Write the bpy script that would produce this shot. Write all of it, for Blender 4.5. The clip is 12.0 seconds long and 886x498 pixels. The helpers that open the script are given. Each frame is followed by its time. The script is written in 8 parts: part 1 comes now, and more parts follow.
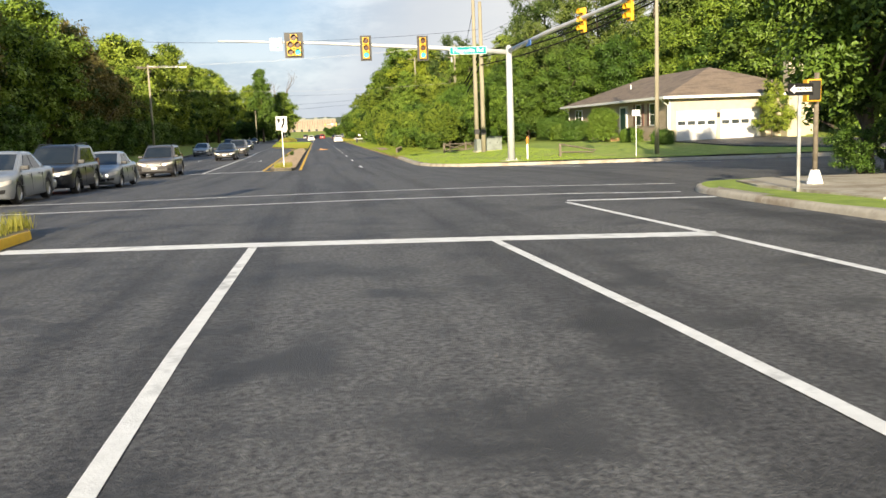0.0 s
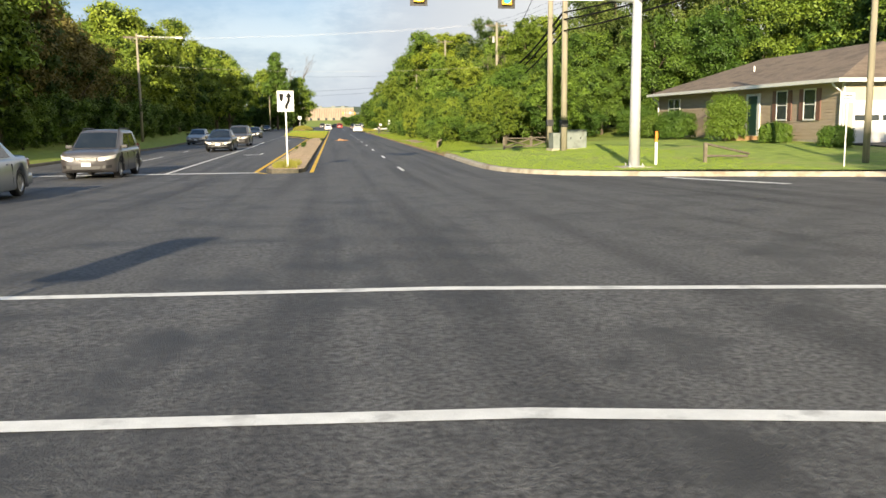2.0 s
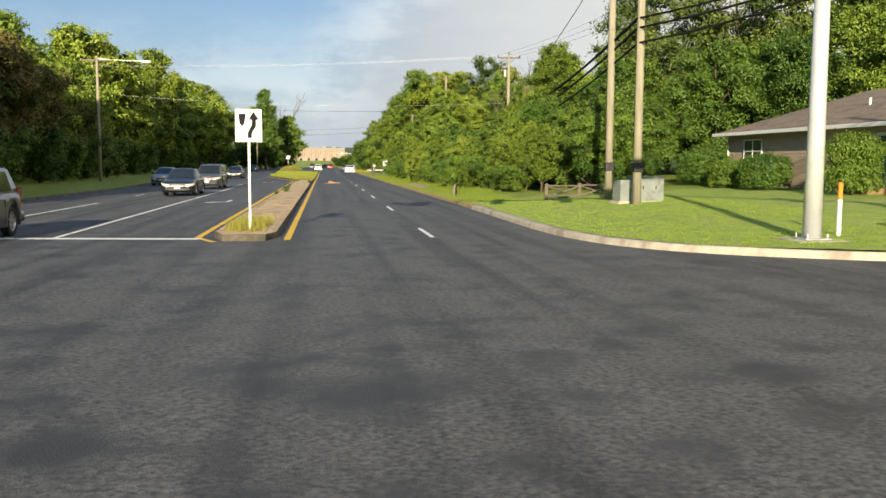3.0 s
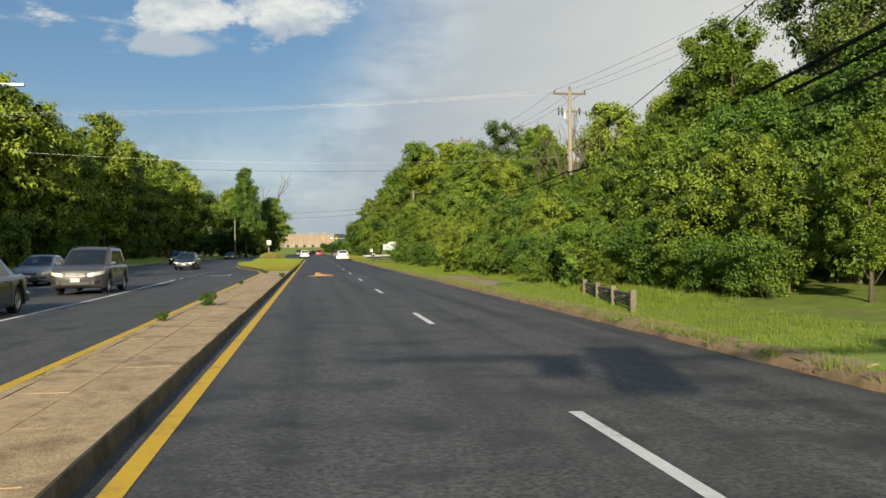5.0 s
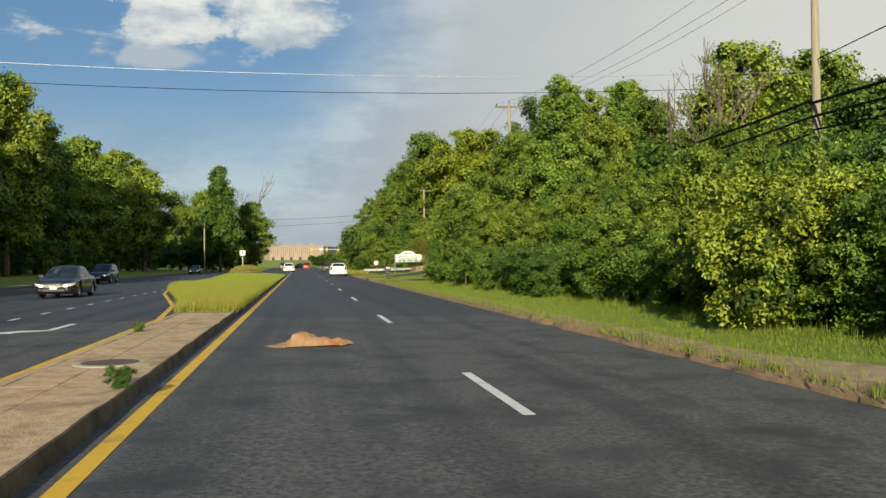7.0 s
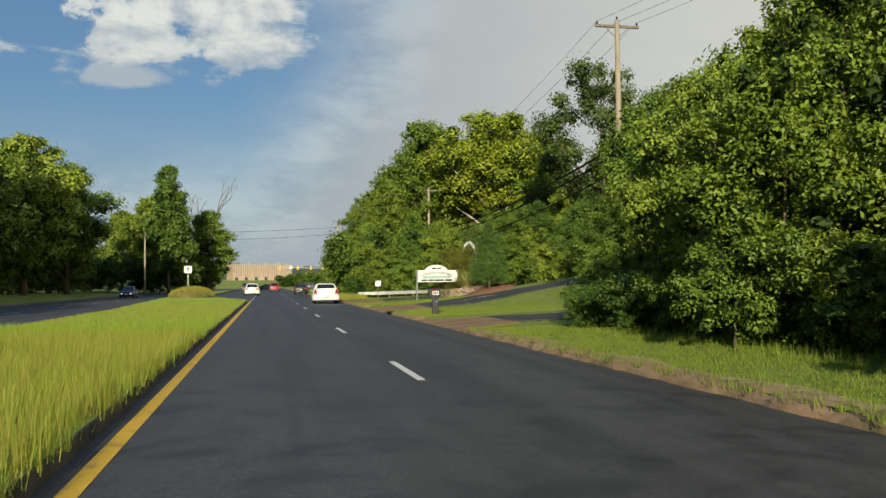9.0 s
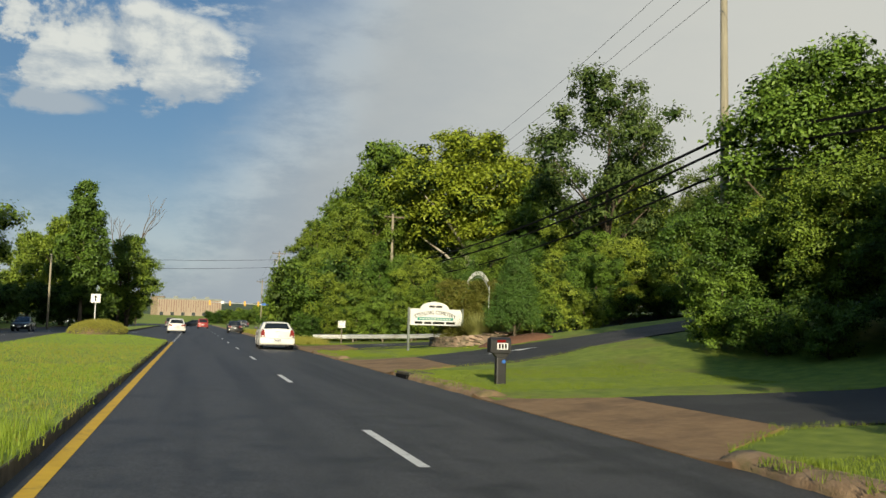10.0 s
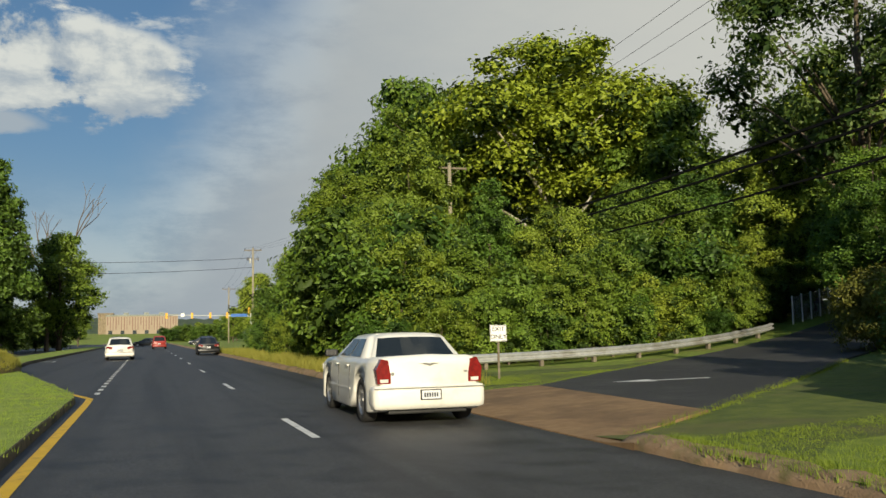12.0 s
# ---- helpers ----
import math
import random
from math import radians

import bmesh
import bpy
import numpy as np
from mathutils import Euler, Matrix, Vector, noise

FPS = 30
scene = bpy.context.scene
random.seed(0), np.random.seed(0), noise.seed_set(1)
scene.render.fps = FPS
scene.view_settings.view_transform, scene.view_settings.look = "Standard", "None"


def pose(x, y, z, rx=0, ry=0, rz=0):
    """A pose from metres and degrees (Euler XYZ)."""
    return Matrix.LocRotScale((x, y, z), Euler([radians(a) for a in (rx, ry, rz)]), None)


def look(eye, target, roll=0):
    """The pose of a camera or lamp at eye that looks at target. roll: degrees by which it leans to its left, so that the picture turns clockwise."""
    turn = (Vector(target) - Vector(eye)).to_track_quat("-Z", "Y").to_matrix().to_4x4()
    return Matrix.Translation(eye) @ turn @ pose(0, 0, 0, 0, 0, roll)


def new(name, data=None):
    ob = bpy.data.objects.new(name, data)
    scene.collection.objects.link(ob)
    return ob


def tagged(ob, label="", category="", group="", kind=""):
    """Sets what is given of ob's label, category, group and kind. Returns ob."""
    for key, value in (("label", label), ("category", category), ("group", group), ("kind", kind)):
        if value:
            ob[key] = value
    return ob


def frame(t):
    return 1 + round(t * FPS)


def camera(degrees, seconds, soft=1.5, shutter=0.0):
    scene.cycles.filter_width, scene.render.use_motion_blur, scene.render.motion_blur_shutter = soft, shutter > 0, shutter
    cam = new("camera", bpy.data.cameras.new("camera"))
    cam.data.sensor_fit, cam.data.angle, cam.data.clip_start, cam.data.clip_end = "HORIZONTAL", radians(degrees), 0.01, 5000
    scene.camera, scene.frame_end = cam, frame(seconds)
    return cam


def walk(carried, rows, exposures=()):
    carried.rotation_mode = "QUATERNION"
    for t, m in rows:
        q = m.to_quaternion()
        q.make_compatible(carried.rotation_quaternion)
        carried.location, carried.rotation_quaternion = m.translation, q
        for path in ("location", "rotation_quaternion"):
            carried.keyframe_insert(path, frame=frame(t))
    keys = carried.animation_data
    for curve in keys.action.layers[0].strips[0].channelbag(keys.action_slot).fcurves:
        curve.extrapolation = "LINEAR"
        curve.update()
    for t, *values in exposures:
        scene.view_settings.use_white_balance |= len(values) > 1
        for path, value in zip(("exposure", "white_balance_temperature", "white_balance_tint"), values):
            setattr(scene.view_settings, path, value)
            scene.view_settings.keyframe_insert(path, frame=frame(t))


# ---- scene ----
# Camera and its path along the left through lane.
cam = camera(53.9, 12.0)
PATH = [
    (0.0, look((-0.744, -2.933, 1.947), (-0.472, -0.970, 1.674), -2.1)),
    (0.5, look((-0.844, -0.240, 1.952), (-0.607, 1.721, 1.636), -1.4)),
    (1.0, look((-0.897, 3.764, 1.852), (-0.679, 5.729, 1.550), -0.8)),
    (1.5, look((-0.909, 8.563, 1.788), (-0.695, 10.530, 1.496), -1.0)),
    (2.0, look((-0.906, 13.517, 1.769), (-0.665, 15.481, 1.480), -0.6)),
    (2.5, look((-0.935, 19.313, 1.863), (-0.669, 21.274, 1.568), -0.1)),
    (3.0, look((-0.913, 25.686, 1.711), (-0.644, 27.658, 1.517), 0.3)),
    (3.5, look((-0.888, 32.614, 1.411), (-0.614, 34.594, 1.358), -0.5)),
    (5.5, look((-0.489, 62.449, 1.371), (-0.188, 64.426, 1.38), -0.6)),
    (6.0, look((-0.421, 71.284, 1.331), (-0.112, 73.26, 1.354), -0.6)),
    (6.5, look((-0.375, 79.771, 1.319), (-0.058, 81.745, 1.346), -0.5)),
    (7.0, look((-0.336, 87.751, 1.323), (-0.014, 89.724, 1.353), -0.7)),
    (9.0, look((-0.5, 119.752, 1.337), (-0.103, 121.71, 1.414), -0.6)),
    (9.5, look((-0.523, 127.874, 1.396), (-0.062, 129.814, 1.55), 0.6)),
    (10.0, look((-0.601, 135.787, 1.342), (-0.058, 137.704, 1.519), 1.4)),
    (10.5, look((-0.605, 144.538, 1.374), (-0.045, 146.449, 1.554), 0.4)),
    (11.0, look((-0.501, 152.747, 1.426), (0.081, 154.652, 1.608), -1.6)),
    (11.5, look((-0.562, 160.958, 1.337), (0.05, 162.853, 1.524), -1.4)),
    (12.0, look((-0.558, 168.88, 1.35), (0.083, 170.765, 1.542), -1.1)),
]
walk(cam, PATH, [(0.0, 1.08, 6900, 7), (2.5, 1.05, 6900, 6), (3.5, 0.62, 6800, 4), (6.0, 0.47, 6700, 2), (9.5, 0.28, 6700, 1), (12.0, 0.18, 6700, 1)])


# Evening sun behind the road's start, a little to its left; a cloud front ahead.
SUN_EL, SUN_DIR = radians(16.5), Vector((0.23, 1.0, 0)).normalized()
sun = new("sun", bpy.data.lights.new("sun", "SUN"))
sun.data.energy, sun.data.angle, sun.data.color = 5.0, radians(0.6), (1.0, 0.86, 0.66)
down = Vector((SUN_DIR.x * math.cos(SUN_EL), SUN_DIR.y * math.cos(SUN_EL), -math.sin(SUN_EL)))
sun.matrix_world = Matrix.Translation((0, -40, 60)) @ down.to_track_quat("-Z", "Y").to_matrix().to_4x4()

world = bpy.data.worlds.new("world")
scene.world = world
world.use_nodes = True
wn, wl = world.node_tree.nodes, world.node_tree.links
wn.clear()


def wmath(op, a, b=None, clamp=False):
    n = wn.new("ShaderNodeMath")
    n.operation, n.use_clamp = op, clamp
    for i, v in enumerate((a, b)):
        if v is None:
            continue
        if isinstance(v, (int, float)):
            n.inputs[i].default_value = v
        else:
            wl.new(v, n.inputs[i])
    return n.outputs[0]


def wramp(v, lo, hi):
    n = wn.new("ShaderNodeMapRange")
    n.interpolation_type = "SMOOTHSTEP"
    wl.new(v, n.inputs["Value"])
    n.inputs["From Min"].default_value, n.inputs["From Max"].default_value = lo, hi
    return n.outputs["Result"]


def wmix(f, a, b):
    n = wn.new("ShaderNodeMix")
    n.data_type = "RGBA"
    for sock, v in ((n.inputs[0], f), (n.inputs[6], a), (n.inputs[7], b)):
        if isinstance(v, tuple):
            sock.default_value = (*v, 1)
        elif isinstance(v, (int, float)):
            sock.default_value = v
        else:
            wl.new(v, sock)
    return n.outputs[2]


sky = wn.new("ShaderNodeTexSky")
sky.sky_type, sky.sun_disc = "NISHITA", False
sky.sun_elevation, sky.sun_rotation = SUN_EL, math.atan2(-SUN_DIR.x, -SUN_DIR.y)
sky.air_density, sky.dust_density, sky.ozone_density = 1.0, 0.6, 2.0
geo = wn.new("ShaderNodeTexCoord")
sep = wn.new("ShaderNodeSeparateXYZ")
wl.new(geo.outputs["Generated"], sep.inputs[0])
dx, dy, dz = sep.outputs
n1 = wn.new("ShaderNodeTexNoise")
n1.inputs["Scale"].default_value, n1.inputs["Detail"].default_value = 2.2, 7
wl.new(geo.outputs["Generated"], n1.inputs["Vector"])
stretch = wn.new("ShaderNodeVectorMath")
stretch.operation = "MULTIPLY"
stretch.inputs[1].default_value = (1.0, 1.0, 2.6)
wl.new(geo.outputs["Generated"], stretch.inputs[0])
n2 = wn.new("ShaderNodeTexNoise")
n2.inputs["Scale"].default_value, n2.inputs["Detail"].default_value, n2.inputs["Roughness"].default_value = 7.0, 10, 0.63
wl.new(stretch.outputs[0], n2.inputs["Vector"])
n3 = wn.new("ShaderNodeTexNoise")
n3.inputs["Scale"].default_value, n3.inputs["Detail"].default_value, n3.inputs["Roughness"].default_value = 17.0, 8, 0.6
wl.new(geo.outputs["Generated"], n3.inputs["Vector"])
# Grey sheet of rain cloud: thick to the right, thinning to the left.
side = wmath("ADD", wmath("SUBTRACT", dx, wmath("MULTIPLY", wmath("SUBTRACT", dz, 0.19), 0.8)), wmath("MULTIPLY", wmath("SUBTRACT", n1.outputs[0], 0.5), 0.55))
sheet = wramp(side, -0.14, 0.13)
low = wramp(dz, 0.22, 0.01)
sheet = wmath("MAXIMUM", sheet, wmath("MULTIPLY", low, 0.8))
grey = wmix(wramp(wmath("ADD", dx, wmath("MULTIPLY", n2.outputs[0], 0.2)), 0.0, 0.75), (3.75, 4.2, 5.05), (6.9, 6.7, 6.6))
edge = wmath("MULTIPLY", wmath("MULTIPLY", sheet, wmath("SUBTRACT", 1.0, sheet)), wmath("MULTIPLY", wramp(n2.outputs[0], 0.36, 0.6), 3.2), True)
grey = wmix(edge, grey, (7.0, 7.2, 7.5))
# Heaped white clouds, and one tall heap ahead on the left.
puff = wramp(n2.outputs[0], 0.55, 0.66)
puff = wmath("MULTIPLY", puff, wmath("MULTIPLY", wramp(dz, 0.10, 0.22), wramp(side, 0.0, -0.2)))


def heap(az, el, w, h, soft):
    u = wmath("ADD", wmath("DIVIDE", wmath("SUBTRACT", dx, math.sin(radians(az))), w), wmath("MULTIPLY", wmath("SUBTRACT", n3.outputs[0], 0.5), 3.0))
    v = wmath("ADD", wmath("DIVIDE", wmath("SUBTRACT", dz, math.sin(radians(el))), h), wmath("MULTIPLY", wmath("SUBTRACT", n2.outputs[0], 0.5), 3.5))
    d = wmath("ADD", wmath("MULTIPLY", u, u), wmath("MULTIPLY", v, v))
    e = wmath("ADD", d, wmath("ADD", wmath("MULTIPLY", wmath("SUBTRACT", n2.outputs[0], 0.5), -5.0), wmath("MULTIPLY", wmath("SUBTRACT", n3.outputs[0], 0.5), -5.0)))
    return wmath("MULTIPLY", wramp(e, 1.0 + soft, 1.0 - soft), wramp(dy, 0.0, 0.3))


for az, el, w, h, soft in ((-4.6, 17.2, 0.115, 0.036, 0.45), (-8.4, 12.9, 0.035, 0.012, 1.0), (-1.5, 15.6, 0.06, 0.028, 0.6)):
    puff = wmath("MAXIMUM", puff, heap(az, el, w, h, soft))
blue = wmix(0.5, sky.outputs[0], (0.8, 2.05, 4.7))
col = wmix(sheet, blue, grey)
base = wramp(wmath("ADD", dz, wmath("MULTIPLY", wmath("SUBTRACT", n2.outputs[0], 0.5), 0.22)), math.sin(radians(17.4)), math.sin(radians(14.6)))
shade = wmath("MAXIMUM", wramp(wmath("ADD", wmath("MULTIPLY", n2.outputs[0], 0.5), wmath("MULTIPLY", n3.outputs[0], 0.5)), 0.57, 0.44), base)
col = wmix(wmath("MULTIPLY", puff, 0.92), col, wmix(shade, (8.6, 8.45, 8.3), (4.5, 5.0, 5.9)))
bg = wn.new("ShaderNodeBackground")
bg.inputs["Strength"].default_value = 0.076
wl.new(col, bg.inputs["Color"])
wout = wn.new("ShaderNodeOutputWorld")
wl.new(bg.outputs[0], wout.inputs["Surface"])


# Materials.
def surface(name, c1, c2, scale=4.0, rough=0.8, bump=0.2, metal=0.0, c3=None, scale3=0.4, cover=0.5, coords="pos", bump_scale=None,
            vary=0.0, leaf=0.0, stretch=(1, 1, 1), spec=0.5, island=0.0, coat=0.0, rough2=None, streak=0.0):
    """Two noise-mixed colours, a third as larger stains, bump from a finer grain."""
    m = bpy.data.materials.new(name)
    m.use_nodes = True
    nt = m.node_tree
    N, Lk = nt.nodes, nt.links
    b = N["Principled BSDF"]
    b.inputs["Roughness"].default_value = rough
    b.inputs["Metallic"].default_value = metal
    b.inputs["Specular IOR Level"].default_value = spec
    b.inputs["Coat Weight"].default_value = coat
    b.inputs["Coat Roughness"].default_value = 0.04
    if coords == "pos":
        vec = N.new("ShaderNodeNewGeometry").outputs["Position"]
    else:
        vec = N.new("ShaderNodeTexCoord").outputs["Object"]
    if stretch != (1, 1, 1):
        mp = N.new("ShaderNodeVectorMath")
        mp.operation = "MULTIPLY"
        mp.inputs[1].default_value = stretch
        Lk.new(vec, mp.inputs[0])
        vec = mp.outputs[0]

    def tex(sc, detail=6, r=0.6):
        n = N.new("ShaderNodeTexNoise")
        n.inputs["Scale"].default_value, n.inputs["Detail"].default_value, n.inputs["Roughness"].default_value = sc, detail, r
        Lk.new(vec, n.inputs["Vector"])
        return n.outputs[0]

    def ramp(v, lo, hi):
        n = N.new("ShaderNodeMapRange")
        Lk.new(v, n.inputs[0])
        n.inputs[1].default_value, n.inputs[2].default_value = lo, hi
        return n.outputs[0]

    def mix(f, a, c):
        n = N.new("ShaderNodeMix")
        n.data_type = "RGBA"
        for sock, v in ((n.inputs[0], f), (n.inputs[6], a), (n.inputs[7], c)):
            if isinstance(v, tuple):
                sock.default_value = (*v, 1)
            elif isinstance(v, (int, float)):
                sock.default_value = v
            else:
                Lk.new(v, sock)
        return n.outputs[2]

    grain = tex(scale)
    f = ramp(grain, 0.3, 0.7)
    if island:
        rnd = N.new("ShaderNodeNewGeometry").outputs["Random Per Island"]
        mm = N.new("ShaderNodeMix")
        mm.inputs[0].default_value = island
        Lk.new(f, mm.inputs[2])
        Lk.new(rnd, mm.inputs[3])
        f = mm.outputs[0]
    col = mix(f, c1, c2)
    if c3:
        stain = ramp(tex(scale3, 5, 0.65), 0.62 - 0.3 * cover, 0.78 - 0.3 * cover)
        col = mix(stain, col, c3)
        if rough2 is not None:
            rr = N.new("ShaderNodeMapRange")
            Lk.new(stain, rr.inputs[0])
            rr.inputs[3].default_value, rr.inputs[4].default_value = rough, rough2
            Lk.new(rr.outputs[0], b.inputs["Roughness"])
    if streak:
        # Long stains and tyre tracks along the road.
        sv = N.new("ShaderNodeVectorMath")
        sv.operation = "MULTIPLY"
        sv.inputs[1].default_value = (1.4, 0.035, 1.0)
        Lk.new(vec, sv.inputs[0])
        sn = N.new("ShaderNodeTexNoise")
        sn.inputs["Scale"].default_value, sn.inputs["Detail"].default_value = 1.0, 4
        Lk.new(sv.outputs[0], sn.inputs["Vector"])
        dk = N.new("ShaderNodeMix")
        dk.data_type, dk.blend_type = "RGBA", "MULTIPLY"
        Lk.new(ramp(sn.outputs[0], 0.46, 0.66), dk.inputs[0])
        Lk.new(col, dk.inputs[6])
        dk.inputs[7].default_value = (1 - streak, 1 - streak, 1 - streak * 0.95, 1)
        col = dk.outputs[2]
    if vary:
        info = N.new("ShaderNodeObjectInfo")
        hsv = N.new("ShaderNodeHueSaturation")
        v1 = N.new("ShaderNodeMapRange")
        Lk.new(info.outputs["Random"], v1.inputs[0])
        v1.inputs[3].default_value, v1.inputs[4].default_value = 1 - vary, 1 + vary
        Lk.new(v1.outputs[0], hsv.inputs["Value"])
        v2 = N.new("ShaderNodeMapRange")
        Lk.new(info.outputs["Random"], v2.inputs[0])
        v2.inputs[3].default_value, v2.inputs[4].default_value = 0.5 + vary * 0.06, 0.5 - vary * 0.06
        Lk.new(v2.outputs[0], hsv.inputs["Hue"])
        Lk.new(col, hsv.inputs["Color"])
        col = hsv.outputs[0]
    Lk.new(col, b.inputs["Base Color"])
    if bump:
        bp = N.new("ShaderNodeBump")
        bp.inputs["Strength"].default_value = bump
        bp.inputs["Distance"].default_value = 0.02
        Lk.new(tex(bump_scale or scale * 6, 4), bp.inputs["Height"])
        Lk.new(bp.outputs[0], b.inputs["Normal"])
    if leaf:
        tr = N.new("ShaderNodeBsdfTranslucent")
        gain = N.new("ShaderNodeMix")
        gain.data_type, gain.blend_type = "RGBA", "MULTIPLY"
        gain.inputs[0].default_value = 1.0
        Lk.new(col, gain.inputs[6])
        gain.inputs[7].default_value = (1.7, 1.6, 0.7, 1)
        Lk.new(gain.outputs[2], tr.inputs["Color"])
        mx = N.new("ShaderNodeMixShader")
        mx.inputs[0].default_value = leaf
        Lk.new(b.outputs[0], mx.inputs[1])
        Lk.new(tr.outputs[0], mx.inputs[2])
        Lk.new(mx.outputs[0], N["Material Output"].inputs["Surface"])
    return m


def glow(name, color, strength):
    m = bpy.data.materials.new(name)
    m.use_nodes = True
    b = m.node_tree.nodes["Principled BSDF"]
    b.inputs["Base Color"].default_value = (*color, 1)
    b.inputs["Emission Color"].default_value = (*color, 1)
    b.inputs["Emission Strength"].default_value = strength
    return m


ASPHALT = surface("asphalt", (0.03, 0.03, 0.032), (0.175, 0.173, 0.17), 22, 0.7, 0.8, c3=(0.05, 0.05, 0.052), scale3=1.0, cover=0.45, bump_scale=60, rough2=0.62, streak=0.4, spec=0.35)
ASPHALT_WET = surface("damp_new_asphalt", (0.036, 0.036, 0.039), (0.102, 0.102, 0.104), 30, 0.62, 0.3, c3=(0.034, 0.034, 0.036), scale3=1.2, cover=0.45, bump_scale=90, rough2=0.56, streak=0.35, spec=0.3)
ASPHALT_NEW = surface("dark_asphalt", (0.022, 0.022, 0.024), (0.04, 0.04, 0.042), 14, 0.75, 0.4, c3=(0.05, 0.05, 0.05), scale3=0.5, bump_scale=80)
PAINT_W = surface("white_road_paint", (0.62, 0.62, 0.6), (0.78, 0.78, 0.76), 6, 0.7, 0.25, c3=(0.4, 0.4, 0.39), scale3=2.5, cover=0.25, bump_scale=60)
PAINT_Y = surface("yellow_road_paint", (0.64, 0.39, 0.025), (0.74, 0.47, 0.03), 6, 0.7, 0.25, c3=(0.42, 0.25, 0.05), scale3=2.5, cover=0.25, bump_scale=60)
CONCRETE = surface("concrete", (0.36, 0.32, 0.25), (0.5, 0.45, 0.36), 5, 0.85, 0.35, c3=(0.26, 0.21, 0.15), scale3=1.1, cover=0.45)
KERB_DIRTY = surface("soiled_concrete", (0.075, 0.066, 0.05), (0.16, 0.135, 0.095), 6, 0.9, 0.7, c3=(0.045, 0.045, 0.03), scale3=1.6, cover=0.5)
APRON = surface("brown_concrete", (0.235, 0.14, 0.066), (0.315, 0.20, 0.10), 5, 0.85, 0.4, c3=(0.175, 0.105, 0.052), scale3=0.7)
BRICK_PAVE = surface("tan_paving", (0.40, 0.275, 0.155), (0.62, 0.455, 0.275), 11, 0.85, 0.9, c3=(0.30, 0.205, 0.115), scale3=2.2, cover=0.4, vary=0.05, bump_scale=35)
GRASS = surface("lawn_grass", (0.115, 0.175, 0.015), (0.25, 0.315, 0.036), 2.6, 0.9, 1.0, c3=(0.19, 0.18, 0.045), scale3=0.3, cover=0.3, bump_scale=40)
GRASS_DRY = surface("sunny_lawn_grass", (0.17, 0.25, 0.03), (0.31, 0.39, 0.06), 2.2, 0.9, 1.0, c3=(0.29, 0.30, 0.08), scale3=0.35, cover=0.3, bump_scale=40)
GRASS_DARK = surface("dark_lawn_grass", (0.055, 0.09, 0.011), (0.15, 0.185, 0.024), 2.6, 0.9, 1.0, c3=(0.13, 0.12, 0.04), scale3=0.3, cover=0.3, bump_scale=40)
WEEDS = surface("rough_verge_soil", (0.10, 0.105, 0.035), (0.17, 0.15, 0.06), 2.0, 0.95, 0.9, c3=(0.2, 0.125, 0.075), scale3=0.5, cover=0.45, bump_scale=35)
VERGE = surface("bare_verge_soil", (0.30, 0.21, 0.12), (0.44, 0.33, 0.205), 5, 0.95, 0.9, c3=(0.17, 0.18, 0.05), scale3=0.9, cover=0.35, bump_scale=25)
DIRT = surface("red_dirt", (0.25, 0.155, 0.085), (0.36, 0.25, 0.15), 4, 0.95, 0.7, c3=(0.15, 0.13, 0.05), scale3=1.2, cover=0.4, bump_scale=30)
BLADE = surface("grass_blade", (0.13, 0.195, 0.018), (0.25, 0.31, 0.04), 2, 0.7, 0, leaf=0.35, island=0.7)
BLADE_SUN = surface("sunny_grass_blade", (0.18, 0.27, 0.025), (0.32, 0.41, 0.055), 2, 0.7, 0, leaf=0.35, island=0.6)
BLADE_DRY = surface("dry_grass_blade", (0.19, 0.22, 0.028), (0.42, 0.37, 0.085), 0.6, 0.75, 0, leaf=0.35, island=0.6)
BLADE_PALE = surface("pale_grass_blade", (0.2, 0.22, 0.06), (0.42, 0.42, 0.17), 2, 0.7, 0, leaf=0.3, island=0.6)
LEAF = surface("leaf", (0.09, 0.156, 0.0168), (0.282, 0.366, 0.048), 0.9, 0.5, 0, leaf=0.16, island=0.42, vary=0.28, spec=0.35)
LEAF_MID = surface("mid_green_leaf", (0.0688, 0.1438, 0.0175), (0.2188, 0.325, 0.045), 0.9, 0.5, 0, leaf=0.16, island=0.42, vary=0.25, spec=0.35)
LEAF_LIGHT = surface("yellow_green_leaf", (0.0978, 0.161, 0.0161), (0.2645, 0.3277, 0.0391), 0.9, 0.5, 0, leaf=0.18, island=0.42, vary=0.2, spec=0.35)
LEAF_DARK = surface("dark_leaf", (0.0416, 0.0975, 0.013), (0.143, 0.2275, 0.0286), 0.8, 0.5, 0, leaf=0.14, island=0.45, vary=0.25, spec=0.4)
# Darker leaf for the inside of crowns: the shade there is in its colour.
LEAF_SHADE = surface("shaded_inner_leaf", (0.02, 0.042, 0.008), (0.05, 0.085, 0.014), 0.5, 0.6, 0, leaf=0.1, island=0.4, vary=0.2, spec=0.2)
LEAF_SYC = surface("sycamore_leaf", (0.16, 0.215, 0.017), (0.35, 0.41, 0.038), 0.7, 0.5, 0, leaf=0.18, island=0.42, spec=0.35)
LEAF_AIRY = surface("dull_leaf", (0.0432, 0.084, 0.0192), (0.18, 0.228, 0.0504), 0.5, 0.55, 0, leaf=0.12, island=0.5, vary=0.2, spec=0.3)
LEAF_CEDAR = surface("cedar_leaf", (0.0414, 0.0978, 0.0184), (0.115, 0.207, 0.0345), 0.8, 0.5, 0, leaf=0.1, island=0.55, spec=0.35)
LEAF_HEDGE = surface("hedge_leaf", (0.085, 0.10, 0.014), (0.2, 0.19, 0.035), 0.9, 0.55, 0, leaf=0.15, island=0.55, spec=0.3)
